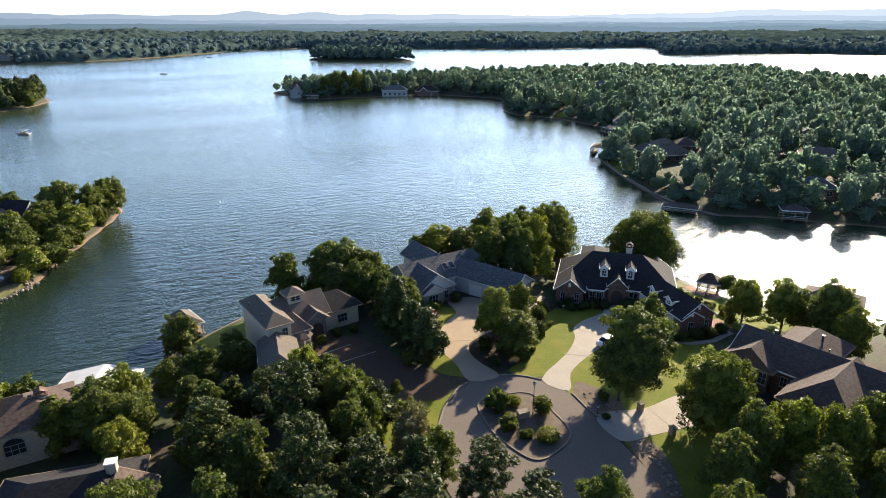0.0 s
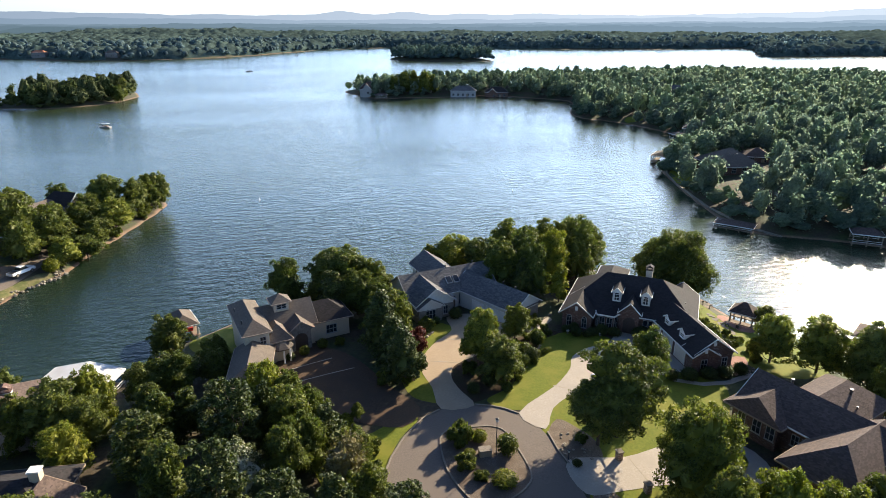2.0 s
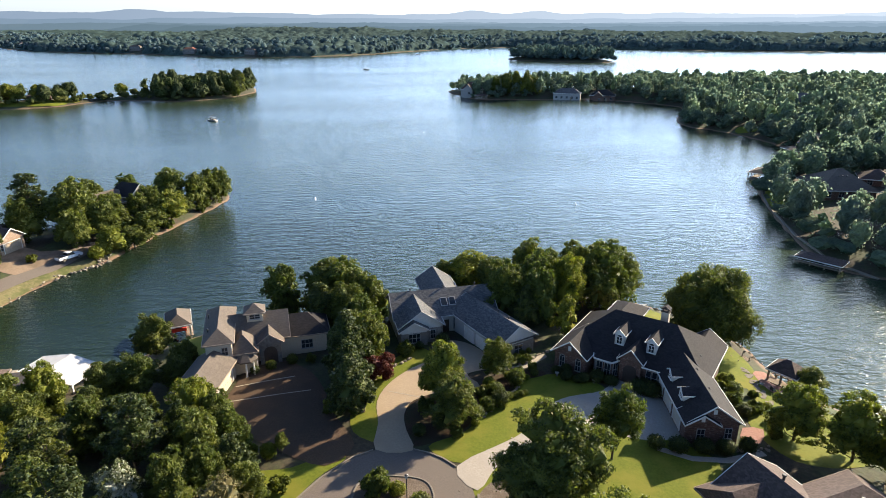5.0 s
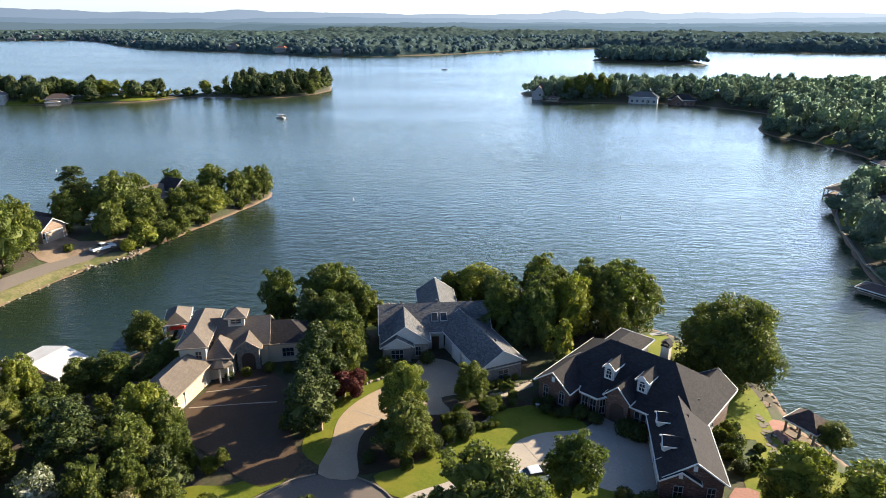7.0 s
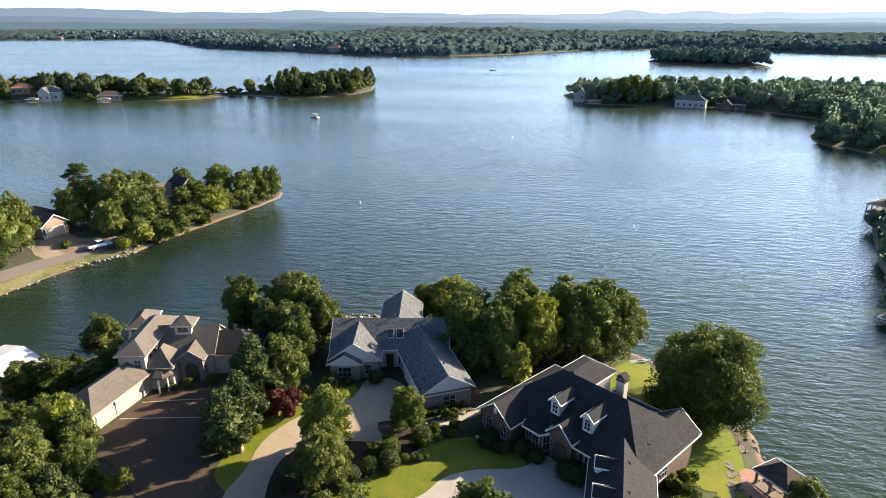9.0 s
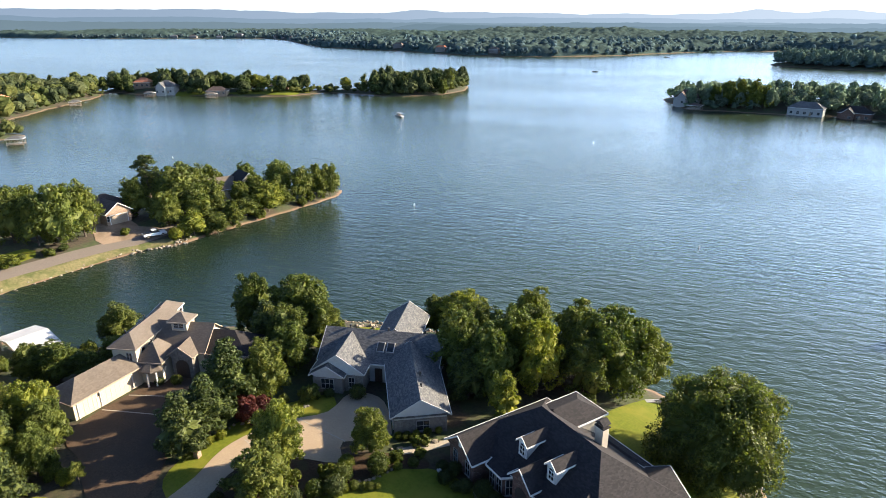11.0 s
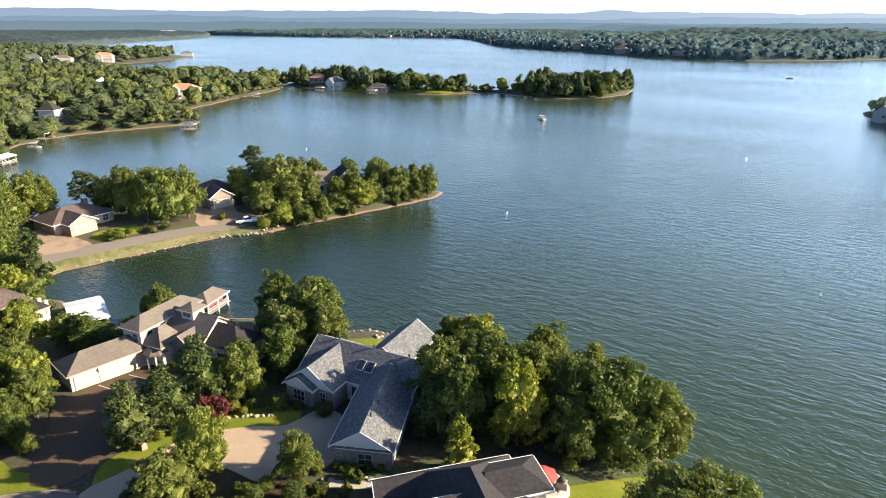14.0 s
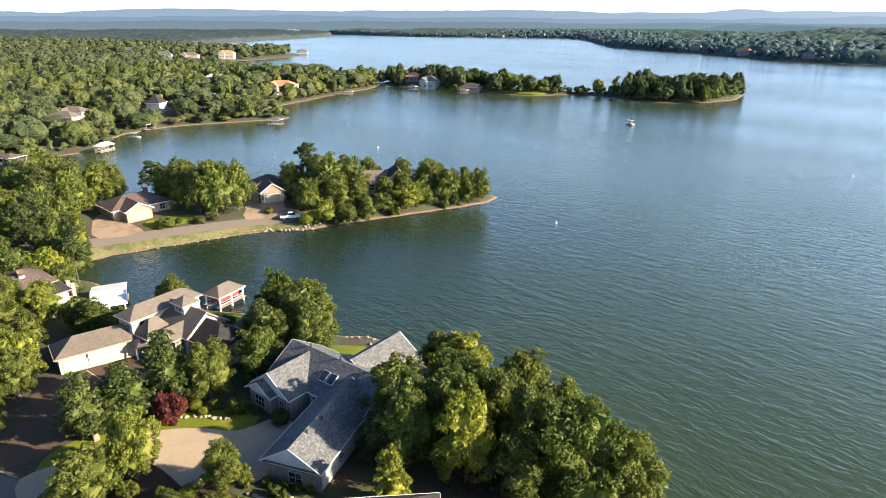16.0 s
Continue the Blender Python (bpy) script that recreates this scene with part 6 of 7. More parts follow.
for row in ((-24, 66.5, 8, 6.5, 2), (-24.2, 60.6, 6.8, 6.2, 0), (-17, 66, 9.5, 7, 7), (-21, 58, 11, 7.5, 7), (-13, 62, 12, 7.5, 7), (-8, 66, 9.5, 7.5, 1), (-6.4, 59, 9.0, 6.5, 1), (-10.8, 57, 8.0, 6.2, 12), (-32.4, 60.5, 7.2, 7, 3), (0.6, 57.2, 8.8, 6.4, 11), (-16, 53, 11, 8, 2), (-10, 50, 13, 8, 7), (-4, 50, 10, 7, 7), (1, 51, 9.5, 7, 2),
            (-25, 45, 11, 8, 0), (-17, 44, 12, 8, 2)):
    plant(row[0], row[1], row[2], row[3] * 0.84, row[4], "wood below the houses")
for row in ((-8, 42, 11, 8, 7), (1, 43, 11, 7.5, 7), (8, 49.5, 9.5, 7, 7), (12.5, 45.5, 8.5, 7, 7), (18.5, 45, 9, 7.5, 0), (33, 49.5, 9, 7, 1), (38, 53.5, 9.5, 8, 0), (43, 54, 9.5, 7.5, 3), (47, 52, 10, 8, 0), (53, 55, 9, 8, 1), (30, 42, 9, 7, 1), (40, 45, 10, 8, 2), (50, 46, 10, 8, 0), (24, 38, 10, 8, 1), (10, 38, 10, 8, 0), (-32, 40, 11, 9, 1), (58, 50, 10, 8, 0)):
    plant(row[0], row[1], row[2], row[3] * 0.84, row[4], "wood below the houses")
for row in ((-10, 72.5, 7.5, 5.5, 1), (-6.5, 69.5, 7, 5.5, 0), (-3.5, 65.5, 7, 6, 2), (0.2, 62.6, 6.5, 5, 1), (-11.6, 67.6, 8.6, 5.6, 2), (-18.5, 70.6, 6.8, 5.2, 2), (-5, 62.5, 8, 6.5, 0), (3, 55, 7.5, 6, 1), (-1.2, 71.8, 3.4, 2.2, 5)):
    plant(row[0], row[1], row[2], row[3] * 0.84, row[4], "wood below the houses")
# the wooded point across the cove
for row in ((-127.8, 90, 12.4, 10.4, 7), (-101.1, 97.7, 14, 10.8, 0), (-110, 94, 11, 8.5, 1), (-93, 105.1, 15, 11, 0), (-95, 111, 14, 9, 1), (-96, 101, 12.9, 9.1, 0), (-104, 133, 16, 10, 7), (-101.1, 127, 11, 8.3, 0), (-95, 136, 14, 12, 1), (-102, 144.5, 12, 11, 0), (-105, 152, 11, 8.7, 1), (-101, 162, 10.5, 9, 0), (-90, 166, 11.6, 9.5, 1), (-85, 171, 10, 8.5, 0)):
    plant(*row, "trees on the wooded point")
for row in ((-84, 175.5, 10.7, 7, 2), (-83, 180, 10.7, 7, 0), (-80.5, 131.5, 6.5, 7.2, 3), (-79, 137.2, 6.2, 7, 1), (-83, 149, 5.6, 8, 1), (-83, 156.4, 8.5, 9.5, 3), (-85, 162, 6, 8, 1), (-80.9, 143.6, 7.2, 7, 2), (-87, 136.5, 10.5, 9.5, 1), (-88, 129, 9.5, 8, 0), (-84, 177, 9, 7, 1), (-112, 138, 11, 9, 0), (-113, 105, 12, 9, 0), (-120, 100, 12, 9, 1), (-97, 172, 9, 8, 0), (-92, 145, 9, 8, 1), (-90, 152, 7.5, 7, 1), (-91, 158, 8, 7, 0), (-88, 143, 8, 7, 2)):
    plant(*row, "trees on the wooded point")
for row in ((-66, 66, 16, 8, 7), (-71, 60, 14, 8, 7), (-78, 66, 15, 8, 7), (-74, 70.5, 12, 8, 1), (-60, 62, 10, 8, 0), (-52, 66, 9.5, 8, 1), (-56, 58, 11, 9, 0), (-66, 54, 12, 9, 0), (-78, 54, 12, 9, 1), (-90, 62, 12, 10, 0), (-95, 70, 11, 9, 1), (-105, 66, 12, 10, 0), (-112, 76, 12, 9, 1), (-100, 54, 12, 10, 0), (-120, 60, 12, 10, 0), (-50, 56, 10, 8, 3), (-42, 73.2, 3.8, 4, 3), (-38.5, 68.5, 6.5, 6, 0), (-84, 69.5, 12, 8, 1), (-91, 66, 13, 8, 0), (-79.5, 73.2, 9, 6, 1), (-85, 60, 13, 9, 0), (-100, 70, 13, 10, 1), (-107, 70, 14, 11, 0), (-114, 65, 16, 11, 1), (-121, 69, 14, 11, 0), (-128, 62, 15, 12, 1), (-119, 79, 12, 9, 0), (-127, 76, 13, 11, 1), (-97, 65, 16, 8, 7), (-104, 61, 15, 12, 1), (-57.5, 75, 15, 6, 7), (-62, 72, 10, 9, 0), (-55, 71, 9, 8, 3), (-50, 73.5, 7, 6, 1), (-68, 71, 12, 9, 1), (-42, 66, 7.5, 6, 0), (-37, 70, 6, 5.5, 3), (-37.5, 66, 9.5, 7.5, 1)):
    plant(*row, "trees at the head of the cove")


for row in ((-318, 404, 9, 9.5, 3), (-247, 446, 18.5, 10, 7), (-252, 455, 16, 11, 1), (-259, 443, 14.5, 10, 0), (-243.5, 437, 13, 8, 1), (-266, 455, 15, 11, 7), (-344, 356, 11, 9, 3), (-352, 348, 10, 9, 1), (-362, 350, 11, 10, 3)):
    plant(*row, "trees on the low islands")
for row in ((-54.3, 482.0, 13, 9, 1), (-46.7, 482.2, 16, 10, 0), (-39.3, 482.6, 17.5, 10, 2), (-31.3, 484.0, 18, 11, 0), (-25.3, 487.0, 14, 10, 2)):
    plant(*row, "tall trees on the wooded tip")


# ---- woods that nobody could count ----
def wood(name, spots, heights, widths, per_tree, leaf_size, leaf, label, seed, up=0.0, grid=(12, 7)):
    """Many small crowns joined into one mesh."""
    r = np.random.RandomState(seed)
    shapes = []
    for k in range(9):
        kind = (lobes_dome, lobes_round, lobes_dome, lobes_dome, lobes_round, lobes_dome, lobes_pine, lobes_dome, lobes_dome)[k]
        lobes = kind(r, 13, 0.8, 1.0, 0.06)
        cloud = leaf_cloud(r, lobes, per_tree, leaf_size, 0, up, 0.0) if per_tree else np.zeros((0, 3))
        mass, faces = bough_mass(r, lobes, *grid)
        shapes.append((np.concatenate([mass, cloud]), np.concatenate([faces, leaf_faces(len(cloud) // 3) + len(mass)])))
    out, ids, n = [], [], 0
    z = level(spots)
    for (x, y), zz, h, w in zip(spots, z, heights, widths):
        s, f = shapes[r.randint(len(shapes))]
        a = r.uniform(0, 6.283)
        c, sn = math.cos(a), math.sin(a)
        out.append(np.column_stack([(s[:, 0] * c - s[:, 1] * sn) * w / 0.8 + x, (s[:, 0] * sn + s[:, 1] * c) * w / 0.8 + y, s[:, 2] * h + zz]))
        ids.append(f + n)
        n += len(s)
    v = np.concatenate(out)
    ob = new(name, sheet(name, v, np.concatenate(ids), LEAF[leaf], per_tree < 30))
    return tagged(ob, label, "woods", kind="stuff")


CLEAR = [(o.matrix_world.translation.x, o.matrix_world.translation.y, ((10.5 if o.matrix_world.translation.x < -240 else 9.0) if o.matrix_world.translation.y < 900 else 15.0) if o.name.startswith("house") else 3.5) for o in scene.objects if o.name.startswith(("house", "boathouse"))]
# trees are also kept off strips from these houses towards the camera
for cx, cy, cr in list(CLEAR):
    if cr > 6 and cx < -240 and cy < 330:
        away = math.hypot(cx - 70, cy - 90)
        for step, wide in ((11, 9.0), (21, 8.0)):
            CLEAR.append((cx - (cx - 70) / away * step, cy - (cy - 90) / away * step, wide))
    elif cr > 6 and cy > 900:
        away = math.hypot(cx - 70, cy - 90)
        for step in (16, 32):
            CLEAR.append((cx - (cx - 70) / away * step, cy - (cy - 90) / away * step, 13.0))
CLEAR = np.array(CLEAR + [(101, 228, 13), (100, 216, 8), (97, 209, 8), (94, 201, 7), (92, 224, 7), (114, 240, 7), (118, 305, 12), (110, 299, 8), (136, 412, 9), (142, 198, 9), (150, 207, 10), (84, 224, 5), (97, 360, 6), (95, 331, 5)])


def scatter(x0, x1, y0, y1, step, seed, inland=3.0, deepest=1e9, poly=None, near=None):
    """Jittered spots on dry land, clear of the houses and of their sight lines to the camera."""
    r = np.random.RandomState(seed)
    xs, ys = np.meshgrid(np.arange(x0, x1, step), np.arange(y0, y1, step), indexing="ij")
    p = np.stack([xs.ravel(), ys.ravel()], 1) + r.uniform(-0.5, 0.5, (xs.size, 2)) * step
    d = shore(p) if poly is None else inside_depth(p, poly)
    p = p[(d > inland) & (d < deepest)]
    for cx, cy, cr in CLEAR:
        p = p[np.hypot(p[:, 0] - cx, p[:, 1] - cy) > cr]
    return p[r.permutation(len(p))]


def grow(name, p, h, w, per, size, leaf, label, seed, up=0.0, grid=(12, 7)):
    r = np.random.RandomState(seed)
    return wood(name, p, r.uniform(*h, len(p)), r.uniform(*w, len(p)), per, size, leaf, label, seed, up, grid)


mid_p = scatter(-110, 330, 140, 620, 6.9, 31, 2.0, poly=LANDS[6])
mid_p = mid_p[mid_p[:, 0] < 0.82 * mid_p[:, 1] + 15]
near_mid = mid_p[np.hypot(mid_p[:, 0] - 20, mid_p[:, 1] - 40) < 330]
far_mid = mid_p[np.hypot(mid_p[:, 0] - 20, mid_p[:, 1] - 40) >= 330]
k = len(near_mid) // 2
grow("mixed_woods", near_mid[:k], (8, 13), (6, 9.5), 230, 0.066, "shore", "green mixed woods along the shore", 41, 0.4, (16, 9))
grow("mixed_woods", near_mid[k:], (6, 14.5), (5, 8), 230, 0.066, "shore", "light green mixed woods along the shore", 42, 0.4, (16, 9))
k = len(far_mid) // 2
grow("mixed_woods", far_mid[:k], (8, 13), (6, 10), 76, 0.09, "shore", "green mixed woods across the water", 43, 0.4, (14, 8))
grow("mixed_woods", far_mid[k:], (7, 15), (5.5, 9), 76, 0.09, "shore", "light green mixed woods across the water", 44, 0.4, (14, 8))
isl = np.concatenate([scatter(-490, -320, 270, 400, 7.2, 51, 0.8, poly=LANDS[2]), scatter(-335, -240, 385, 510, 6.4, 52, 0.8, poly=LANDS[3])])
isl = isl[((isl[:, 0] < -337) | (isl[:, 0] > -301)) & ((isl[:, 0] < -358) | (isl[:, 1] > 352))]
grow("island_woods", isl[::2], (9, 15.5), (8, 13), 200, 0.05, "grove", "fresh green trees on the low islands", 45, 0.4, (16, 9))
grow("island_woods", isl[1::2], (9, 18), (8, 12), 200, 0.05, "wood", "dark green trees on the low islands", 77, 0.4, (16, 9))
sec = scatter(-560, -165, -60, 290, 9.6, 53, 0.6, poly=LANDS[1])
sec = sec[sec[:, 1] > 65 - 0.2 * (78 - sec[:, 0])]
near_sec = sec[(sec[:, 0] > -340) & (sec[:, 1] > -10)]
sec = sec[(sec[:, 0] <= -340) | (sec[:, 1] <= -10)]
grow("mixed_woods", near_sec[::2], (8, 14), (9, 14), 320, 0.042, "wood", "green mixed woods above the docks", 71, 0.4, (18, 10))
grow("mixed_woods", near_sec[1::2], (7, 15), (7, 12), 320, 0.042, "grove", "light green woods above the docks", 72, 0.4, (18, 10))
k = len(sec) // 2
grow("mixed_woods", sec[:k], (8, 14), (9, 15), 120, 0.055, "wood", "green mixed woods beyond the point", 46, 0.3)
grow("mixed_woods", sec[k:], (8, 15), (8, 13), 120, 0.055, "grove", "light green woods beyond the point", 47, 0.3)
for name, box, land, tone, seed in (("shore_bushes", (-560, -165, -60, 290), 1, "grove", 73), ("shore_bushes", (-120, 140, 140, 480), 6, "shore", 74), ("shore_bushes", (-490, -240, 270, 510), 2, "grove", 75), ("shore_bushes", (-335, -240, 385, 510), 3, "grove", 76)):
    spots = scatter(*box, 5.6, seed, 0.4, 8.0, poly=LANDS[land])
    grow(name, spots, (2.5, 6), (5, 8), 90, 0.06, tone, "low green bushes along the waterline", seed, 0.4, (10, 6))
sec2 = scatter(-1250, -560, -250, 320, 15, 54, 6, poly=LANDS[1])
grow("mixed_woods", sec2, (10, 17), (12, 17), 50, 0.07, "wood", "green woods on the western shore", 48, 0.3)
isl3 = scatter(-140, 40, 955, 1035, 9, 55, 6, poly=LANDS[5])
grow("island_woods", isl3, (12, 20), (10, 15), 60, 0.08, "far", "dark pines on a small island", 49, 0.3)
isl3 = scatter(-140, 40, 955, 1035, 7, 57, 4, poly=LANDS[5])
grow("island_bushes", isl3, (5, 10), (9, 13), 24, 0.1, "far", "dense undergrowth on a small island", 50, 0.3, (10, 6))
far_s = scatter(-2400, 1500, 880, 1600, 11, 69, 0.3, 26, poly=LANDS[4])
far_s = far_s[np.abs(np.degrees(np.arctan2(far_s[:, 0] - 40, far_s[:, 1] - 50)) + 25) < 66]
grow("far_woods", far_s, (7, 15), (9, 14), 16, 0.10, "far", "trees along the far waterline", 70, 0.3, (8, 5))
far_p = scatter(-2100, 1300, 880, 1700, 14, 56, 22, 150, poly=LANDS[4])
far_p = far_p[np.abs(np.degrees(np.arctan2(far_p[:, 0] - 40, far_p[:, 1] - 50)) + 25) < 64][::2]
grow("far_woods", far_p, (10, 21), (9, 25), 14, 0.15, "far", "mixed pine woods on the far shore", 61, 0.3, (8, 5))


def treetops(p, spacing, seed):
    """Crown tops of a closed wood: domes about one jittered stem to each cell."""
    best = np.zeros(len(p))
    cell = np.floor(p / spacing)
    for dx in (-1, 0, 1):
        for dy in (-1, 0, 1):
            c = cell + (dx, dy)
            h = np.stack([np.modf(np.abs(np.sin(c[:, 0] * a + c[:, 1] * b + seed)) * 43758.5)[0] for a, b in ((12.99, 78.23), (39.35, 11.14), (73.16, 52.24))], 1)
            stem = (c + 0.5 + (h[:, :2] - 0.5) * 0.8) * spacing
            best = np.maximum(best, (0.55 + 0.45 * h[:, 2]) * np.clip(1 - ((p - stem) ** 2).sum(1) / (spacing * 0.95) ** 2, 0, 1))
    return best


def canopy(name, poly, a0, a1, r0, r1, tall, leaf, label, seed):
    """The unbroken roof of a far wood, over the hills as far as the eye reaches."""
    rs = r0 * 1.006 ** np.arange(int(math.log(r1 / r0) / math.log(1.006)))
    az = np.radians(np.arange(a0, a1, 0.17))
    rr, aa = np.meshgrid(rs, az, indexing="ij")
    p = np.stack([20 + rr * np.sin(aa), 60 + rr * np.cos(aa)], -1).reshape(-1, 2)
    d = inside_depth(p, poly)
    # canopy sinks before the far houses, to show them to the camera
    view_gap = np.ones(len(p))
    for cx, cy, cr in CLEAR[CLEAR[:, 1] > 900]:
        view_gap = np.minimum(view_gap, np.clip(np.hypot(p[:, 0] - cx, p[:, 1] - cy) / cr - 0.6, 0, 1))
    z = level(p, np.clip(d, 0.01, None)) - 2 + np.clip(d / 14, -1, 1) * view_gap * (2 + tall * (0.2 + 0.8 * treetops(p, 13.0, seed)) * (0.85 + 0.2 * waves(p, 130, seed)))
    f = grid_faces(len(rs), len(az))
    f = f[(d[f] > -6).any(1)]
    used, f = np.unique(f, return_inverse=True)
    ob = new(name, sheet(name, np.column_stack([p, z])[used], f.reshape(-1, 4), LEAF[leaf]))
    return tagged(ob, label, "woods", kind="stuff")


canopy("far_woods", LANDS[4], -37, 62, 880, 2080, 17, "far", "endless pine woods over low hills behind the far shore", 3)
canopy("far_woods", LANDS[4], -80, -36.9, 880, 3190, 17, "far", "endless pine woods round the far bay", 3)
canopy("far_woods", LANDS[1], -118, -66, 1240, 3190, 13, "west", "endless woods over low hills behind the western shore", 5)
near_s = np.concatenate([scatter(-130, 240, -130, 37, 14, 60, 4), scatter(74, 240, 37, 84, 12, 65, 4)])
near_s = near_s[(np.abs(near_s[:, 0] - 27 - (38 - near_s[:, 1]) * 0.1) > 9) | (near_s[:, 1] > 44)]
grow("mixed_woods", near_s, (8, 12), (9, 12), 24, 0.12, "wood", "green woods along the approach road", 66, 0.3, (8, 5))
near_w = scatter(-300, -130, -160, 60, 10, 59, 5)
grow("mixed_woods", near_w, (10, 15), (9, 12), 40, 0.10, "wood", "green woods west of the cove", 64, 0.3)


# ---- distant ridges: glowing backdrop sheets with painted haze ----
def ridge(name, rad, a0, a1, base, humps, shade, sunward, rough, label):
    """A distant wooded ridge as a glowing sheet; haze is painted into its emission, paler towards the sun."""
    m, nt, b = shader(name)
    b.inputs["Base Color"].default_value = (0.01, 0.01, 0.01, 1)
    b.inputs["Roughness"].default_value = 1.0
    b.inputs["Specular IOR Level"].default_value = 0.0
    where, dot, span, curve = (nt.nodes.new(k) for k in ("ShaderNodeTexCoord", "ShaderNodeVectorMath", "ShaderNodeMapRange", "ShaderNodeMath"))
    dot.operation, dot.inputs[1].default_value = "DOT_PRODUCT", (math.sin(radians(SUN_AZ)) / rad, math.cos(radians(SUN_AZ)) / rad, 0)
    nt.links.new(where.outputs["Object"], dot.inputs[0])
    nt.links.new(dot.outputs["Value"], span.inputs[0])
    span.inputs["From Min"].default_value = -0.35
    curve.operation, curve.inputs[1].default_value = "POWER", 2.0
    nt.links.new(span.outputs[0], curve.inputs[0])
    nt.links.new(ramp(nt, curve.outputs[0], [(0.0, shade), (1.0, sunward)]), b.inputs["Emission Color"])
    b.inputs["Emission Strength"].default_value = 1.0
    n = 1400
    v = []
    for i in range(n + 1):
        az = a0 + (a1 - a0) * i / n
        a = radians(az)
        h = base + 0.15 * base * noise.noise((az * 0.11, rad, 0)) + 0.08 * base * noise.noise((az * 0.33, rad, 1)) + 3 * noise.noise((az * 1.1, rad, 2))
        h += rough * (noise.noise((az * 2.3, rad, 4)) + 0.6 * noise.noise((az * 6.1, rad, 3)))
        for c, wd, hh in humps:
            h += hh * math.exp(-((az - c) / wd) ** 2)
        h *= min(1, (az - a0) / 7, (a1 - az) / 7)
        x, y = math.sin(a) * rad, math.cos(a) * rad
        v += [(x, y, -30), (x, y, h), (x * 1.02, y * 1.02, -30)]
    f = []
    for i in range(n):
        for j in (0, 1):
            f.append((i * 3 + j, i * 3 + 3 + j, i * 3 + 4 + j, i * 3 + 1 + j))
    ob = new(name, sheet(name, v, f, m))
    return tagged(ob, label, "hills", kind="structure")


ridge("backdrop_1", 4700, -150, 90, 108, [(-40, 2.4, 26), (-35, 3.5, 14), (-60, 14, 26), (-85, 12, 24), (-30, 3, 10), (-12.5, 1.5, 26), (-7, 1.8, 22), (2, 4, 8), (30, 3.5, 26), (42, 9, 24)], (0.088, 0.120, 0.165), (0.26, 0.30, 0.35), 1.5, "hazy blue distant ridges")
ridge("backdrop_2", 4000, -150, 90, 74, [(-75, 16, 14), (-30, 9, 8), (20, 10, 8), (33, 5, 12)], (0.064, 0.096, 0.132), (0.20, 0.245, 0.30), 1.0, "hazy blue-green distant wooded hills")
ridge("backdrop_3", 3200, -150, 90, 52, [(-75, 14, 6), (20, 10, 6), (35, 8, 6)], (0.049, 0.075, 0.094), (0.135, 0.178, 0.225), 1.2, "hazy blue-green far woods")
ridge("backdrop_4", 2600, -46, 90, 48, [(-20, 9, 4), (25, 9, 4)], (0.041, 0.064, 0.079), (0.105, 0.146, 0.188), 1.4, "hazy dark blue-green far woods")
ridge("backdrop_5", 2100, -43, 90, 41, [(-35, 7, 4), (10, 7, 4)], (0.035, 0.056, 0.066), (0.085, 0.122, 0.158), 1.6, "hazy dark blue-green woods behind the far shore")


# ---- shrubs and planting ----
def make_shrub(seed, leaf, w, h, n, size, name, label, shape="ball"):
    r = np.random.RandomState(seed)
    if shape == "ball":
        lobes = [(np.array((0, 0, h * 0.5)), np.array((w * 0.44, w * 0.44, h * 0.48)))]
    elif shape == "cone":
        lobes = lobes_cone(r, 14, w, h, 0.05)
    else:
        lobes = [(np.array((math.cos(a) * w * 0.26, math.sin(a) * w * 0.26, h * z)), np.array((w * 0.22, w * 0.22, h * 0.32))) for a, z in ((0.3, 0.36), (1.4, 0.5), (2.6, 0.34), (3.7, 0.52), (4.8, 0.38), (5.6, 0.6))]
    t = thing(name, label, "shrub", 0, 0, -50)
    stem = new_bm()
    for a in (0.4, 2.5, 4.6):
        tube(stem, [(0, 0, -0.15), (math.cos(a) * w * 0.12, math.sin(a) * w * 0.12, h * 0.3), (math.cos(a) * w * 0.2, math.sin(a) * w * 0.2, h * 0.6)], [0.05, 0.04, 0.015], 5)
    part("stems", stem, BARK, t)
    cloud = leaf_cloud(r, lobes, 2 * n, size * 0.74, 5 if shape == "loose" else 0)
    mass, inner = bough_mass(r, lobes, 14, 8, 0.74, 0.9)
    cr = new("foliage", sheet("foliage", np.concatenate([mass, cloud]), np.concatenate([inner, leaf_faces(len(cloud) // 3) + len(mass)]), LEAF[leaf], False))
    cr.parent = t
    return [t, h, w, False]


SHRUB = {
    "round": make_shrub(71, "oak", 2.0, 1.6, 900, 0.22, "round_shrub", "clipped round evergreen shrub in the planting bed"),
    "lime": make_shrub(72, "lime", 2.0, 1.4, 900, 0.22, "bright_shrub", "bright yellow-green rounded shrub"),
    "loose": make_shrub(73, "maple", 2.4, 1.6, 1100, 0.26, "bush", "loose green garden bush", "loose"),
    "dark": make_shrub(74, "pine", 2.2, 1.5, 900, 0.22, "dark_shrub", "dark evergreen foundation shrub"),
    "cone": make_shrub(75, "lime", 1.4, 2.8, 1100, 0.2, "conical_cypress", "bright green clipped conical cypress", "cone"),
    "red": make_shrub(76, "red", 5.0, 4.0, 2600, 0.32, "red_maple", "dark red-leaved ornamental maple", "loose"),
}


def shrub(x, y, kind, w, h, group="garden shrubs"):
    m = SHRUB[kind]
    c = copy_thing(m[0], Matrix.Identity(4)) if m[3] else m[0]
    m[3] = True
    c.matrix_world = pose(x, y, at(x, y) + 0.02, 0, 0, SPRING.uniform(0, 360)) @ Matrix.Diagonal((w / m[2], w / m[2], h / m[1], 1))
    c["group"] = group
    return c


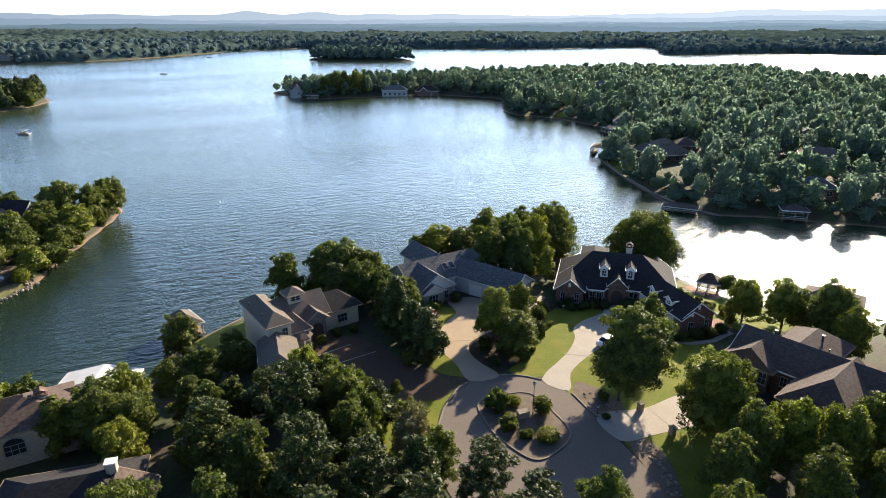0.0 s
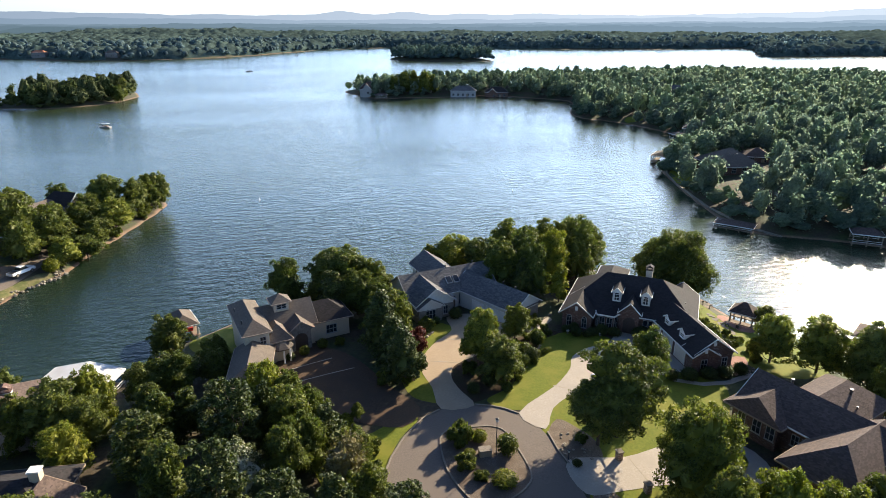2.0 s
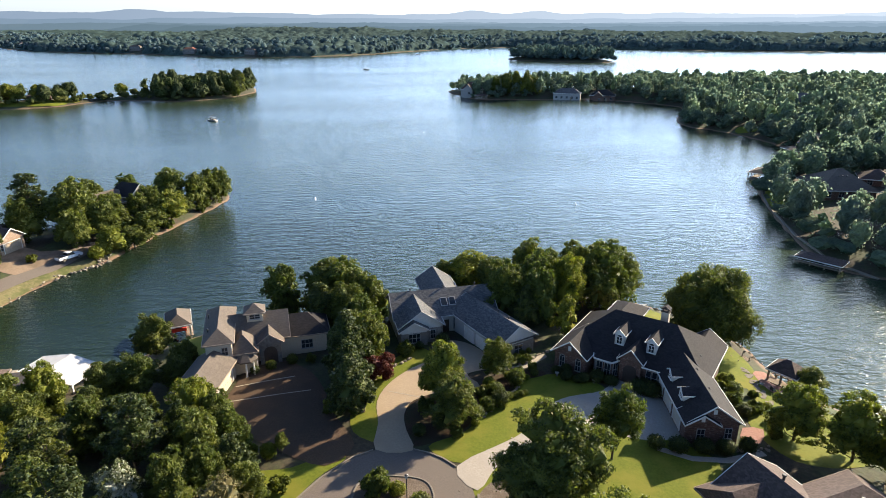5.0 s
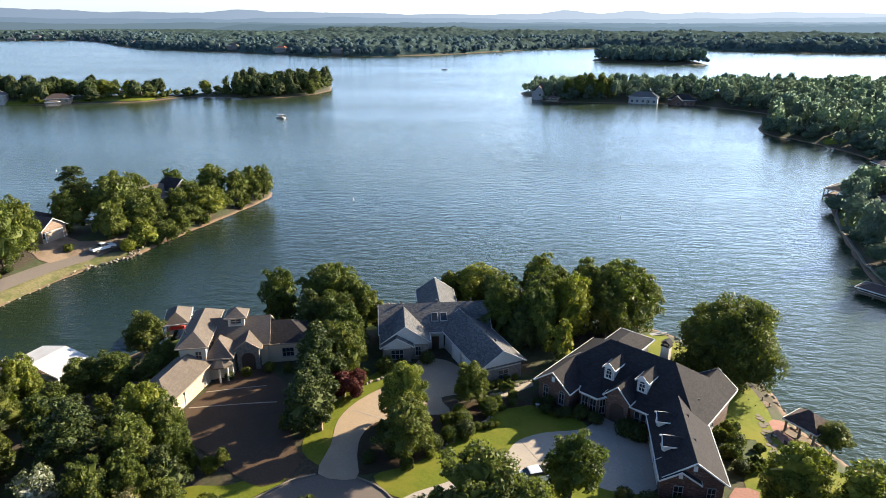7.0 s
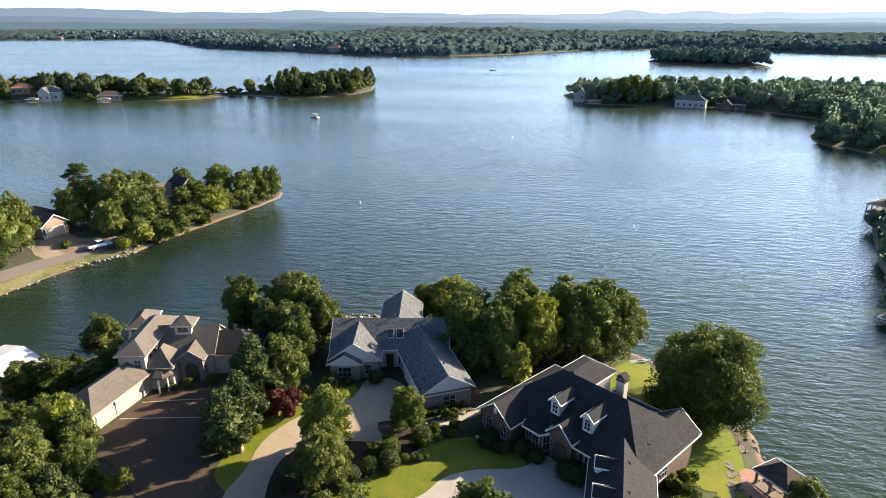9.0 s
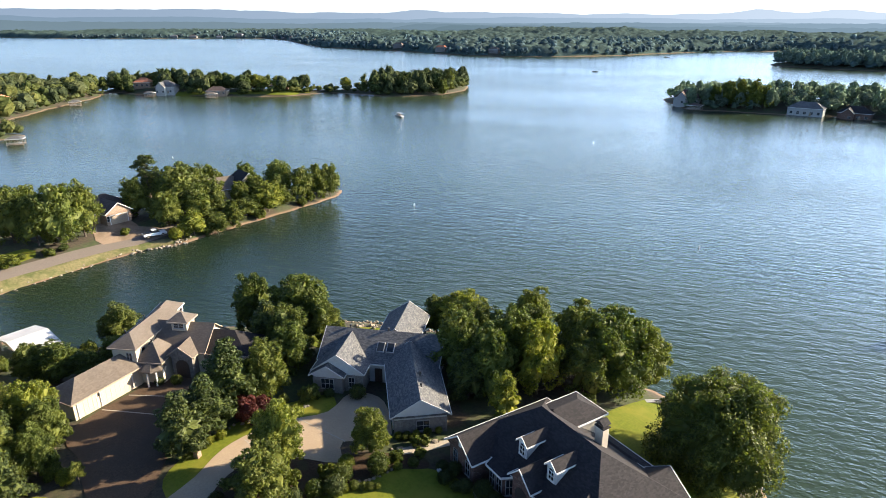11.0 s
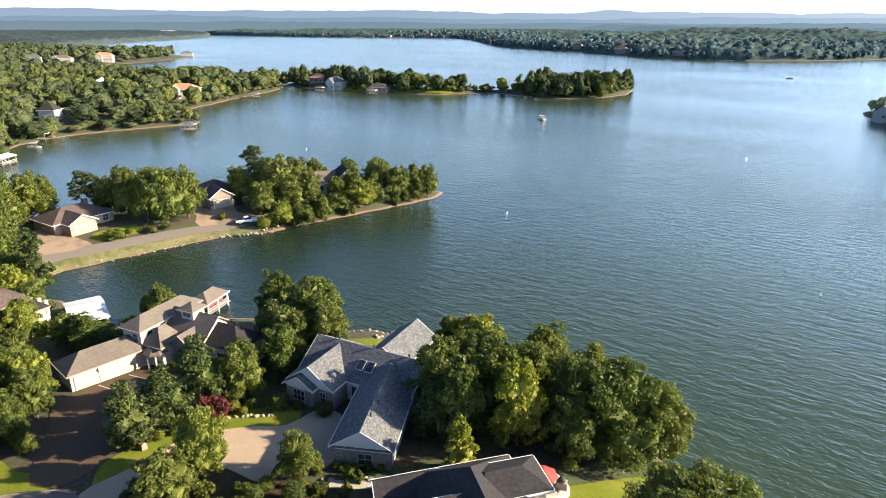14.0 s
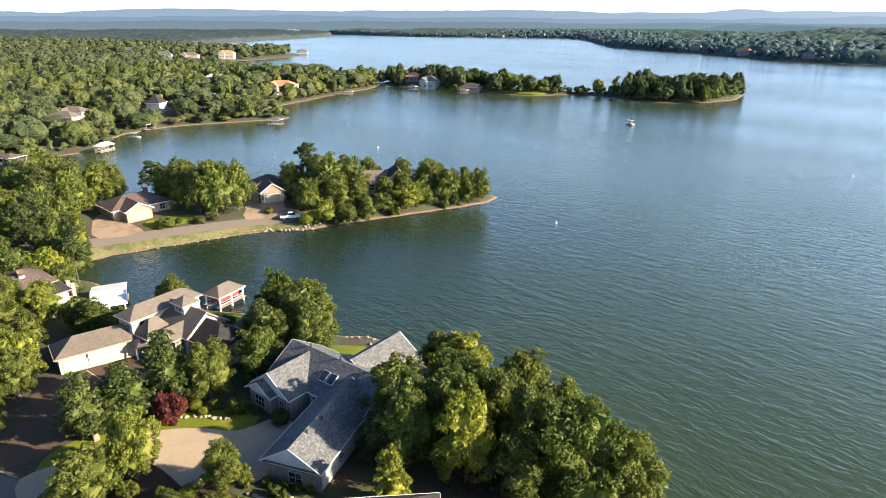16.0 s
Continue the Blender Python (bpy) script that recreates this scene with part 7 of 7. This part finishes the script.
# garden of the grey-roofed house
for row in ((20.0, 98.3, "cone", 1.5, 2.8), (20.6, 100.2, "lime", 1.0, 0.9), (21.3, 101.0, "round", 1.0, 0.9), (22.0, 102.0, "lime", 1.0, 0.8), (22.8, 103.2, "round", 1.1, 0.9), (23.6, 104.4, "lime", 1.0, 0.8), (5.0, 99.0, "loose", 3.2, 2.2), (6.6, 101.2, "dark", 1.6, 1.2), (9.8, 103.6, "dark", 2.4, 1.9), (3.6, 91.4, "red", 4.8, 4.2), (2.4, 94.0, "lime", 1.7, 1.5)):
    shrub(*row)
for row in ((3.8, 94.8, "lime", 1.3, 1.0), (1.2, 93.0, "loose", 2.2, 1.8), (3.0, 96.2, "loose", 1.8, 1.4), (3.6, 86.4, "lime", 1.3, 1.2), (3.6, 84.6, "lime", 1.4, 1.3), (3.5, 83.2, "round", 1.2, 1.1), (3.9, 81.6, "loose", 1.6, 1.3), (1.0, 81.5, "loose", 3.0, 2.6), (21.0, 90.6, "round", 2.4, 2.0), (22.0, 88.6, "dark", 2.6, 2.2), (20.6, 87.0, "round", 2.2, 1.9), (19.6, 85.0, "dark", 2.0, 1.7)):
    shrub(*row)
for row in ((24.4, 96.0, "lime", 1.2, 0.8), (25.4, 97.6, "round", 1.4, 0.9), (23.2, 97.0, "loose", 1.8, 1.4), (21.8, 95.8, "lime", 1.3, 0.9), (24.8, 99.4, "loose", 1.6, 1.1), (19.2, 89.8, "loose", 2.2, 1.7), (17.0, 86.6, "loose", 2.4, 2.0), (15.6, 81.8, "dark", 2.4, 1.9), (13.4, 79.6, "dark", 1.8, 1.4), (12.6, 84.8, "loose", 2.4, 2.0), (18.0, 80.4, "loose", 1.8, 1.3), (19.8, 83.2, "lime", 1.2, 0.9)):
    shrub(*row)
# beds between the two houses and along the brick front
for row in ((23.2, 94.1, "round", 2.6, 2.4), (19.7, 92.4, "lime", 1.9, 1.6), (21.7, 89.0, "round", 1.4, 1.2), (22.5, 89.6, "lime", 1.1, 0.9), (23.0, 90.5, "round", 1.2, 1.0), (23.7, 91.1, "loose", 1.1, 0.8), (24.4, 91.6, "round", 1.0, 0.8), (24.9, 92.2, "lime", 0.9, 0.7), (22.3, 87.9, "loose", 1.2, 1.0), (20.5, 100.1, "round", 1.0, 0.8)):
    shrub(*row)
for row in ((21.3, 100.6, "round", 1.0, 0.8), (21.9, 101.2, "round", 0.9, 0.7), (23.0, 100.6, "loose", 1.6, 1.4), (23.9, 101.4, "loose", 1.5, 1.2), (29.9, 97.8, "dark", 1.8, 1.4), (31.6, 97.7, "dark", 1.5, 1.0), (34.3, 99.1, "dark", 2.2, 1.6), (36.4, 98.6, "dark", 2.0, 1.3), (40.4, 97.9, "dark", 3.2, 2.0), (29.8, 99.7, "dark", 1.7, 1.4)):
    shrub(*row)
# the planting island
for row in ((11.9, 68.6, "loose", 3.6, 2.8), (14.3, 69.0, "lime", 2.0, 1.4), (17.6, 66.8, "round", 2.6, 2.5), (12.9, 64.0, "loose", 2.6, 1.8), (17.2, 61.6, "lime", 3.0, 1.3), (14.6, 62.2, "loose", 1.8, 1.2), (13.2, 66.2, "lime", 1.4, 0.8)):
    shrub(*row, "shrubs on the planting island")
# round the brick house
for row in ((41.8, 97.6, "dark", 3.0, 2.0), (52.4, 104.6, "loose", 2.6, 2.2), (53.2, 102.0, "round", 2.4, 2.0), (52.6, 99.4, "loose", 2.8, 2.0), (53.6, 96.8, "dark", 2.2, 1.6), (32.4, 98.2, "dark", 1.9, 1.3), (34.2, 98.6, "dark", 1.8, 1.4), (36.0, 98.8, "dark", 1.8, 1.3), (30.0, 98.6, "dark", 1.7, 1.2), (28.4, 99.2, "dark", 1.6, 1.1), (41.8, 85.4, "dark", 2.2, 1.6), (44.4, 85.6, "dark", 2.6, 1.7)):
    shrub(*row)
for row in ((47.4, 86.4, "dark", 2.6, 1.6), (50.0, 87.0, "dark", 2.4, 1.6), (52.6, 88.2, "dark", 2.2, 1.8), (55.6, 98.6, "loose", 2.2, 1.6), (57.8, 96.6, "loose", 2.6, 1.8), (61.2, 99.4, "loose", 2.2, 1.5), (56.6, 92.6, "loose", 2.0, 1.4), (47.2, 73.4, "dark", 2.0, 1.4), (45.6, 71.4, "dark", 1.8, 1.3), (44.2, 66.4, "loose", 2.2, 1.6), (26.6, 69.8, "loose", 1.8, 1.0), (25.6, 65.2, "dark", 1.2, 0.7)):
    shrub(*row)
for row in ((51.1, 102.7, "loose", 2.2, 1.8), (52.9, 99.7, "round", 1.8, 1.5), (54.4, 97.5, "loose", 2.0, 1.5), (56.0, 102.9, "loose", 1.6, 1.2), (57.2, 99.9, "lime", 1.4, 1.0)):
    shrub(*row)
# stucco house and the wood's edge
for row in ((-13.2, 89.8, "round", 1.7, 1.4), (-11.0, 92.2, "round", 1.8, 1.5), (-8.4, 93.4, "loose", 1.8, 1.3), (-15.0, 88.2, "dark", 1.5, 1.1), (-2.6, 71.0, "lime", 2.0, 1.8), (-5.0, 70.4, "loose", 2.4, 2.0), (1.4, 66.4, "loose", 2.6, 1.8), (2.4, 62.6, "loose", 2.2, 1.6), (-36.5, 87, "loose", 3.0, 2.4), (-35, 83.4, "loose", 3.2, 2.6), (-24, 100.5, "loose", 3.0, 2.2), (-40, 75.6, "loose", 3.2, 2.6)):
    shrub(*row)
for row in ((-80.5, 126.6, "lime", 3.6, 3.0), (-79.8, 134.6, "loose", 3.6, 3.2), (-88.6, 92.4, "loose", 5.0, 2.6), (-89.0, 100.6, "loose", 3.0, 1.8), (-90.4, 95.4, "round", 2.0, 1.4), (-90.0, 104.0, "dark", 2.4, 1.4), (-90.6, 118.6, "loose", 2.6, 1.8), (-81, 152, "loose", 4.0, 3.0), (-82, 168, "loose", 3.2, 2.4), (-83, 172, "loose", 3.0, 2.2)):
    shrub(*row, "bushes on the wooded point")


# ---- stones ----
def make_stone(seed):
    r = np.random.RandomState(seed)
    bm = new_bm()
    bmesh.ops.create_icosphere(bm, subdivisions=1, radius=0.5)
    for v in bm.verts:
        v.co = v.co * r.uniform(0.72, 1.15)
        v.co.z *= 0.72
    me = bpy.data.meshes.new("stone")
    bm.to_mesh(me)
    bm.free()
    me.materials.append(ROCK)
    return me


STONES = [make_stone(80 + i) for i in range(5)]


def stone_row(name, label, pts, step, size, spread, seed, category="rocks"):
    """Loose stones set along a line on the land, each a part of the row."""
    r = np.random.RandomState(seed)
    pts = [np.array(p, float) for p in pts]
    base = thing(name, label, category, pts[0][0], pts[0][1], 0)
    for a, b in zip(pts, pts[1:]):
        n = max(1, int(np.linalg.norm(b - a) / step))
        for i in range(n):
            p = a + (b - a) * (i + r.uniform(0.1, 0.9)) / n + r.normal(size=2) * spread
            s = size * r.uniform(0.6, 1.4)
            o = new("stone", STONES[r.randint(5)])
            o.parent = base
            o.matrix_basis = pose(p[0] - pts[0][0], p[1] - pts[0][1], max(at(*p), 0) + s * 0.18, r.uniform(-20, 20), r.uniform(-20, 20), r.uniform(0, 360)) @ Matrix.Diagonal((s * r.uniform(0.8, 1.3), s, s, 1))
    return base


stone_row("rock_border", "pale rock border along the planting bed", [(2.6, 88), (3.2, 92), (4.8, 95.4), (6.6, 98)], 0.55, 0.6, 0.15, 1)
stone_row("rock_border", "stacked rock edging beside the stepped path", [(21.4, 98), (23.0, 100.6), (25.4, 103.6), (26.4, 105.4)], 0.5, 0.6, 0.2, 2)
stone_row("rock_border", "pale rock edging of the shrub bed", [(24.2, 95.6), (22.6, 91), (21, 87), (19.4, 83.4)], 0.6, 0.45, 0.12, 3)
stone_row("riprap", "pale boulders armouring the point below the lane", [(-81.2, 115), (-80.4, 120), (-78.4, 125), (-78.8, 129)], 0.36, 0.75, 0.6, 4)
stone_row("riprap", "boulders along the causeway bank", [(-78.4, 82), (-79.9, 94), (-81.0, 106), (-81.8, 114)], 1.2, 0.5, 0.7, 5)
stone_row("riprap", "lakeshore stones below the lawn", [(-15.5, 119), (-9.8, 126.3), (-3.2, 128.4), (2.2, 131)], 0.5, 0.6, 0.4, 6)
stone_row("rock_heap", "garden boulders by the lakeside lawn", [(-9.6, 121), (-7.6, 123.2), (-6.2, 122.6)], 0.4, 0.8, 0.5, 7)
stone_row("riprap", "shore stones below the brick house lawn", [(43, 134.4), (52, 129), (57.6, 123), (60, 117.5)], 0.6, 0.6, 0.4, 8)
stone_row("rock_bed", "loose field stones in the roadside bed", [(23.4, 70), (25.6, 68.6), (26.6, 66), (27.6, 69.6), (25.2, 72.4), (24.2, 66)], 0.5, 0.36, 0.7, 9)
stone_row("rock_bed", "loose field stones along the roadside lawn", [(28.2, 60.6), (29.2, 58), (28.4, 56), (29.2, 53.6), (28.2, 51), (28.8, 56.6), (28.0, 59)], 0.3, 0.4, 0.45, 11)
stone_row("rock_heap", "stones beside the brick patio", [(50.6, 88.2), (53.4, 88.0), (55.4, 90)], 0.4, 0.6, 0.4, 10)
strip("wall_1", [(92, 163), (84.8, 169), (81.6, 189), (80.6, 217), (81.4, 232), (84, 246), (96, 272)], 0.5, KERB, 0.0, "low pale stone wall along the shore", "retaining wall", 0.35)
strip("wall_2", [(110, 312), (96, 346), (70, 372)], 0.5, KERB, 0.0, "low pale stone wall along the shore", "retaining wall", 0.35)
drape("patio_1", [(57.6, 111.6), (59.6, 113.4), (62.6, 110), (62.6, 106.4), (59.6, 105.6)], PATIO, 0.09, "red brick terrace round the pavilion", "patio", n=2)
# terrace height is set to lift the parasol to fit the camera's view
drape("patio_3", [(33.2, 115.2), (36.9, 115.6), (38.2, 117.4), (37.9, 120.2), (36.2, 121.2), (33.6, 120.6)], PALE_CONCRETE, 0.5, "raised pale terrace behind the brick house", "patio", n=2, thick=0.9)
drape("patio_2", [(52.4, 89.8), (53, 93.4), (55.6, 94), (54.6, 90.4)], PATIO, 0.09, "small red brick terrace beside the garage", "patio", n=2)
drape("path_1", [(22.2, 99), (25.8, 104.4), (26.6, 103.6), (23.2, 98.2)], JOINT, 0.07, "pale stepped path between the houses", "path", n=2)
strip("path_2", [(42, 85.2), (46, 84.4), (50, 85.4), (54.6, 88.4)], 0.9, JOINT, 0.05, "pale flagstone path round the garage", "path", 0.04)


# ---- posts, lamps, vehicles, garden furniture ----
def lamp_post(x, y, h, label, head=0.32):
    t = thing("street_lamp", label, "lamp", x, y, at(x, y))
    part("pole", tube(new_bm(), [(0, 0, -0.3), (0, 0, 0.5), (0, 0, h)], [0.09, 0.06, 0.045], 8), BLACK, t)
    part("lantern", tube(new_bm(), [(0, 0, h), (0, 0, h + head), (0, 0, h + head * 1.3)], [head * 0.4, head * 0.62, head * 0.5], 6), surface("lamp_glass", (0.5, 0.48, 0.42), (0.6, 0.58, 0.52), 0.3), t, "frosted lamp glass")
    part("lamp_cap", tube(new_bm(), [(0, 0, h + head * 1.25), (0, 0, h + head * 1.7)], [head * 0.7, 0.03], 6), BLACK, t)
    return t


lamp_post(16.3, 66.4, 4.7, "tall black street lamp on the planting island")
lamp_post(24.7, 66.1, 1.1, "low black bollard lamp beside the road", 0.26)
lamp_post(1.5, 61.5, 1.2, "low black bollard lamp in the verge", 0.26)
for x, y in ((30.6, 66.6), (32.6, 61.3), (4.6, 82.6)):
    t = thing("gate_pillar", "short brick pillar with stone cap by a drive", "pillar", x, y, at(x, y), 20, "drive pillars")
    part("shaft", block(new_bm(), -0.32, 0.32, -0.32, 0.32, -0.3, 1.15), BRICK_TAN, t)
    part("cap", prism(new_bm(), [(-0.4, -0.4, 1.153), (0.4, -0.4, 1.153), (0.4, 0.4, 1.153), (-0.4, 0.4, 1.153)], (0, 0, 0.12)), KERB, t, "pale stone cap")
t = thing("utility_box", "tan metal utility cabinet on the island", "cabinet", 15.0, 66.3, at(15.0, 66.3) + 0.12, 15)
part("body", block(new_bm(), -0.7, 0.7, -0.45, 0.45, -0.2, 0.8), CONCRETE, t)
part("lid", block(new_bm(), -0.75, 0.75, -0.5, 0.5, 0.803, 0.88), KERB, t)


def wheel(parent, x, y, r):
    w = part("wheel", tube(new_bm(), [(x, y - 0.11, r), (x, y + 0.11, r)], [r, r], 16), RUBBER, parent)
    part("rim", tube(new_bm(), [(x, y - 0.13, r), (x, y + 0.13, r)], [r * 0.6, r * 0.6], 12), KERB, w, "alloy wheel rim")


def profile(points, half, taper=0.0):
    """A body from a side outline (x, z), half its width, narrowing with height."""
    bm = new_bm()
    zs = [p[1] for p in points]
    lo, hi = min(zs), max(zs)
    sides = [[bm.verts.new((x, s * (half - taper * (z - lo) / (hi - lo)), z)) for x, z in points] for s in (-1, 1)]
    bm.faces.new(sides[0])
    bm.faces.new(sides[1][::-1])
    k = len(points)
    for i in range(k):
        bm.faces.new([sides[0][(i + 1) % k], sides[0][i], sides[1][i], sides[1][(i + 1) % k]])
    bmesh.ops.recalc_face_normals(bm, faces=bm.faces[:])
    bmesh.ops.bevel(bm, geom=bm.edges[:], offset=0.05, segments=2, affect="EDGES")
    return bm


def car(x, y, turn, label):
    t = thing("car", label, "car", x, y, at(x, y) + 0.1, turn)
    body = part("body", profile([(-2.3, 0.35), (-2.35, 0.75), (-2.2, 0.98), (-1.2, 1.02), (1.1, 0.95), (2.1, 0.8), (2.3, 0.6), (2.25, 0.3)], 0.9, 0.08), PAINT, t, "white car body")
    part("cabin", profile([(-1.75, 0.98), (-1.2, 1.4), (0.2, 1.42), (1.05, 0.96)], 0.78, 0.14), GLASS, body, "dark car windows")
    part("roof", profile([(-1.25, 1.4), (-1.1, 1.47), (0.1, 1.48), (0.25, 1.41)], 0.66, 0.03), PAINT, body)
    for wx in (-1.4, 1.4):
        for wy in (-0.82, 0.82):
            wheel(t, wx, wy, 0.32)
    for wy in (-0.6, 0.6):
        part("headlight", block(new_bm(), 2.2, 2.31, wy - 0.2, wy + 0.2, 0.62, 0.76), GLASS, body)
    return t


def pickup(x, y, turn, label):
    t = thing("pickup_truck", label, "truck", x, y, at(x, y) + 0.1, turn)
    body = part("body", profile([(-2.8, 0.55), (-2.8, 1.15), (-0.9, 1.18), (1.2, 1.2), (2.6, 1.1), (2.8, 0.9), (2.75, 0.45)], 0.98, 0.06), PAINT, t, "white truck body")
    part("cabin", profile([(-0.85, 1.18), (-0.7, 1.8), (0.5, 1.82), (1.25, 1.18)], 0.85, 0.12), GLASS, body, "dark cab windows")
    part("roof", profile([(-0.75, 1.78), (-0.65, 1.88), (0.45, 1.9), (0.58, 1.79)], 0.76, 0.03), PAINT, body)
    part("bed", block(new_bm(), -2.65, -1.0, -0.75, 0.75, 1.14, 1.19), BLACK, body, "dark open load bed")
    for wx in (-1.75, 1.75):
        for wy in (-0.9, 0.9):
            wheel(t, wx, wy, 0.4)
    return t


car(32.4, 84.8, 38, "white saloon car parked on the forecourt")
pickup(-85.0, 123.4, 78, "white pickup truck parked beside the lane")
car(-103, 79, 175, "pale car parked before a garage")
t = thing("garden_parasol", "open red garden parasol on the terrace", "parasol", 36.1, 117.8, at(36.1, 117.8) + 0.5)
part("pole", tube(new_bm(), [(0, 0, -0.05), (0, 0, 2.6)], [0.04, 0.03], 8), WOOD, t)
pb = new_bm()
ring = [pb.verts.new((math.cos(a) * 1.6, math.sin(a) * 1.6, 2.05)) for a in (6.2832 * k / 8 for k in range(8))]
tip = pb.verts.new((0, 0, 2.75))
low = pb.verts.new((0, 0, 2.62))
for k in range(8):
    pb.faces.new([ring[k], ring[(k + 1) % 8], tip])
    pb.faces.new([ring[(k + 1) % 8], ring[k], low])
part("canopy", pb, CANVAS, t, "red canvas canopy")
part("base", tube(new_bm(), [(0, 0, 0), (0, 0, 0.12)], [0.3, 0.26], 10), BLACK, t)
t = thing("barbecue", "black kettle barbecue on a pale masonry stand", "barbecue", 36.8, 120.0, at(36.8, 120.0) + 0.5, 40)
part("stand", block(new_bm(), -0.6, 0.6, -0.4, 0.4, -0.05, 0.85), PALE_CONCRETE, t, "pale masonry stand")
part("hood", tube(new_bm(), [(0, 0, 0.853), (0, 0, 1.05), (0, 0, 1.3), (0, 0, 1.42)], [0.42, 0.46, 0.34, 0.1], 12), BLACK, t, "black lid")
for x, y, a in ((35.4, 119.6, 30), (37.2, 118.9, 200), (59.4, 106.4, 120), (58.0, 107.6, 60)):
    t = thing("garden_chair", "dark garden chair on a terrace", "chair", x, y, at(x, y) + (0.51 if y > 115 else 0.06), a, "garden chairs")
    part("seat", block(new_bm(), -0.28, 0.28, -0.28, 0.28, 0.4, 0.46), BLACK, t)
    part("backrest", block(new_bm(), -0.28, 0.28, 0.24, 0.29, 0.463, 0.95), BLACK, t)
    for sx in (-0.25, 0.25):
        for sy in (-0.25, 0.25):
            part("leg", block(new_bm(), sx - 0.025, sx + 0.025, sy - 0.025, sy + 0.025, -0.05, 0.397), BLACK, t)
# small pier beside the brick house
t = thing("pier", "narrow weathered plank pier with posts", "pier", 57.6, 117.2, 0, 125)
for i in range(20):
    part("plank", block(new_bm(), -0.7, 0.7, -0.5 + i * 0.4, -0.14 + i * 0.4, 0.78, 0.86), WOOD, t)
for i in range(4):
    for s in (-0.75, 0.75):
        part("post", tube(new_bm(), [(s, i * 2.3, -2), (s, i * 2.3, 1.5)], [0.09, 0.08], 7), WOOD, t)

# flagstones by the pavilion, urns before the brick house, a kayak on the lakeside lawn
t = thing("flagstone_path", "pale uneven flagstones leading to the pavilion", "path", 58.0, 104.0, 0)
r = np.random.RandomState(91)
for i in range(26):
    u = i / 25
    x, y = 56.6 + 1.6 * u + r.uniform(-0.5, 0.5), 112.5 - 11.0 * u + r.uniform(-0.3, 0.3)
    a0, k = r.uniform(0, 6.28), r.randint(5, 8)
    slab = prism(new_bm(), [(math.cos(a0 + 6.2832 * j / k) * r.uniform(0.28, 0.42), math.sin(a0 + 6.2832 * j / k) * r.uniform(0.28, 0.42), 0) for j in range(k)], (0, 0, 0.1))
    o = part("flagstone", slab, KERB, t)
    o.matrix_basis = pose(x - 58.0, y - 104.0, at(x, y) + 0.03)
for x, y in ((28.6, 98.4), (33.9, 98.2)):
    t = thing("garden_urn", "pale stone garden urn before the brick house", "urn", x, y, at(x, y), 0, "garden urns")
    part("foot", tube(new_bm(), [(0, 0, -0.05), (0, 0, 0.12), (0, 0, 0.3)], [0.2, 0.16, 0.08], 10), KERB, t)
    part("bowl", tube(new_bm(), [(0, 0, 0.3), (0, 0, 0.4), (0, 0, 0.6), (0, 0, 0.65)], [0.08, 0.2, 0.26, 0.3], 12), SIDING, t)
t = thing("kayak", "white kayak lying on the lakeside lawn", "kayak", 41.4, 132.6, at(41.4, 132.6) + 0.05, 40)
part("hull", hull(0.8, 3.6, 0.0, 0.34), HULL, t, "white kayak hull")
part("cockpit", block(new_bm(), -0.5, 0.5, -0.2, 0.2, 0.343, 0.38), BLACK, t)
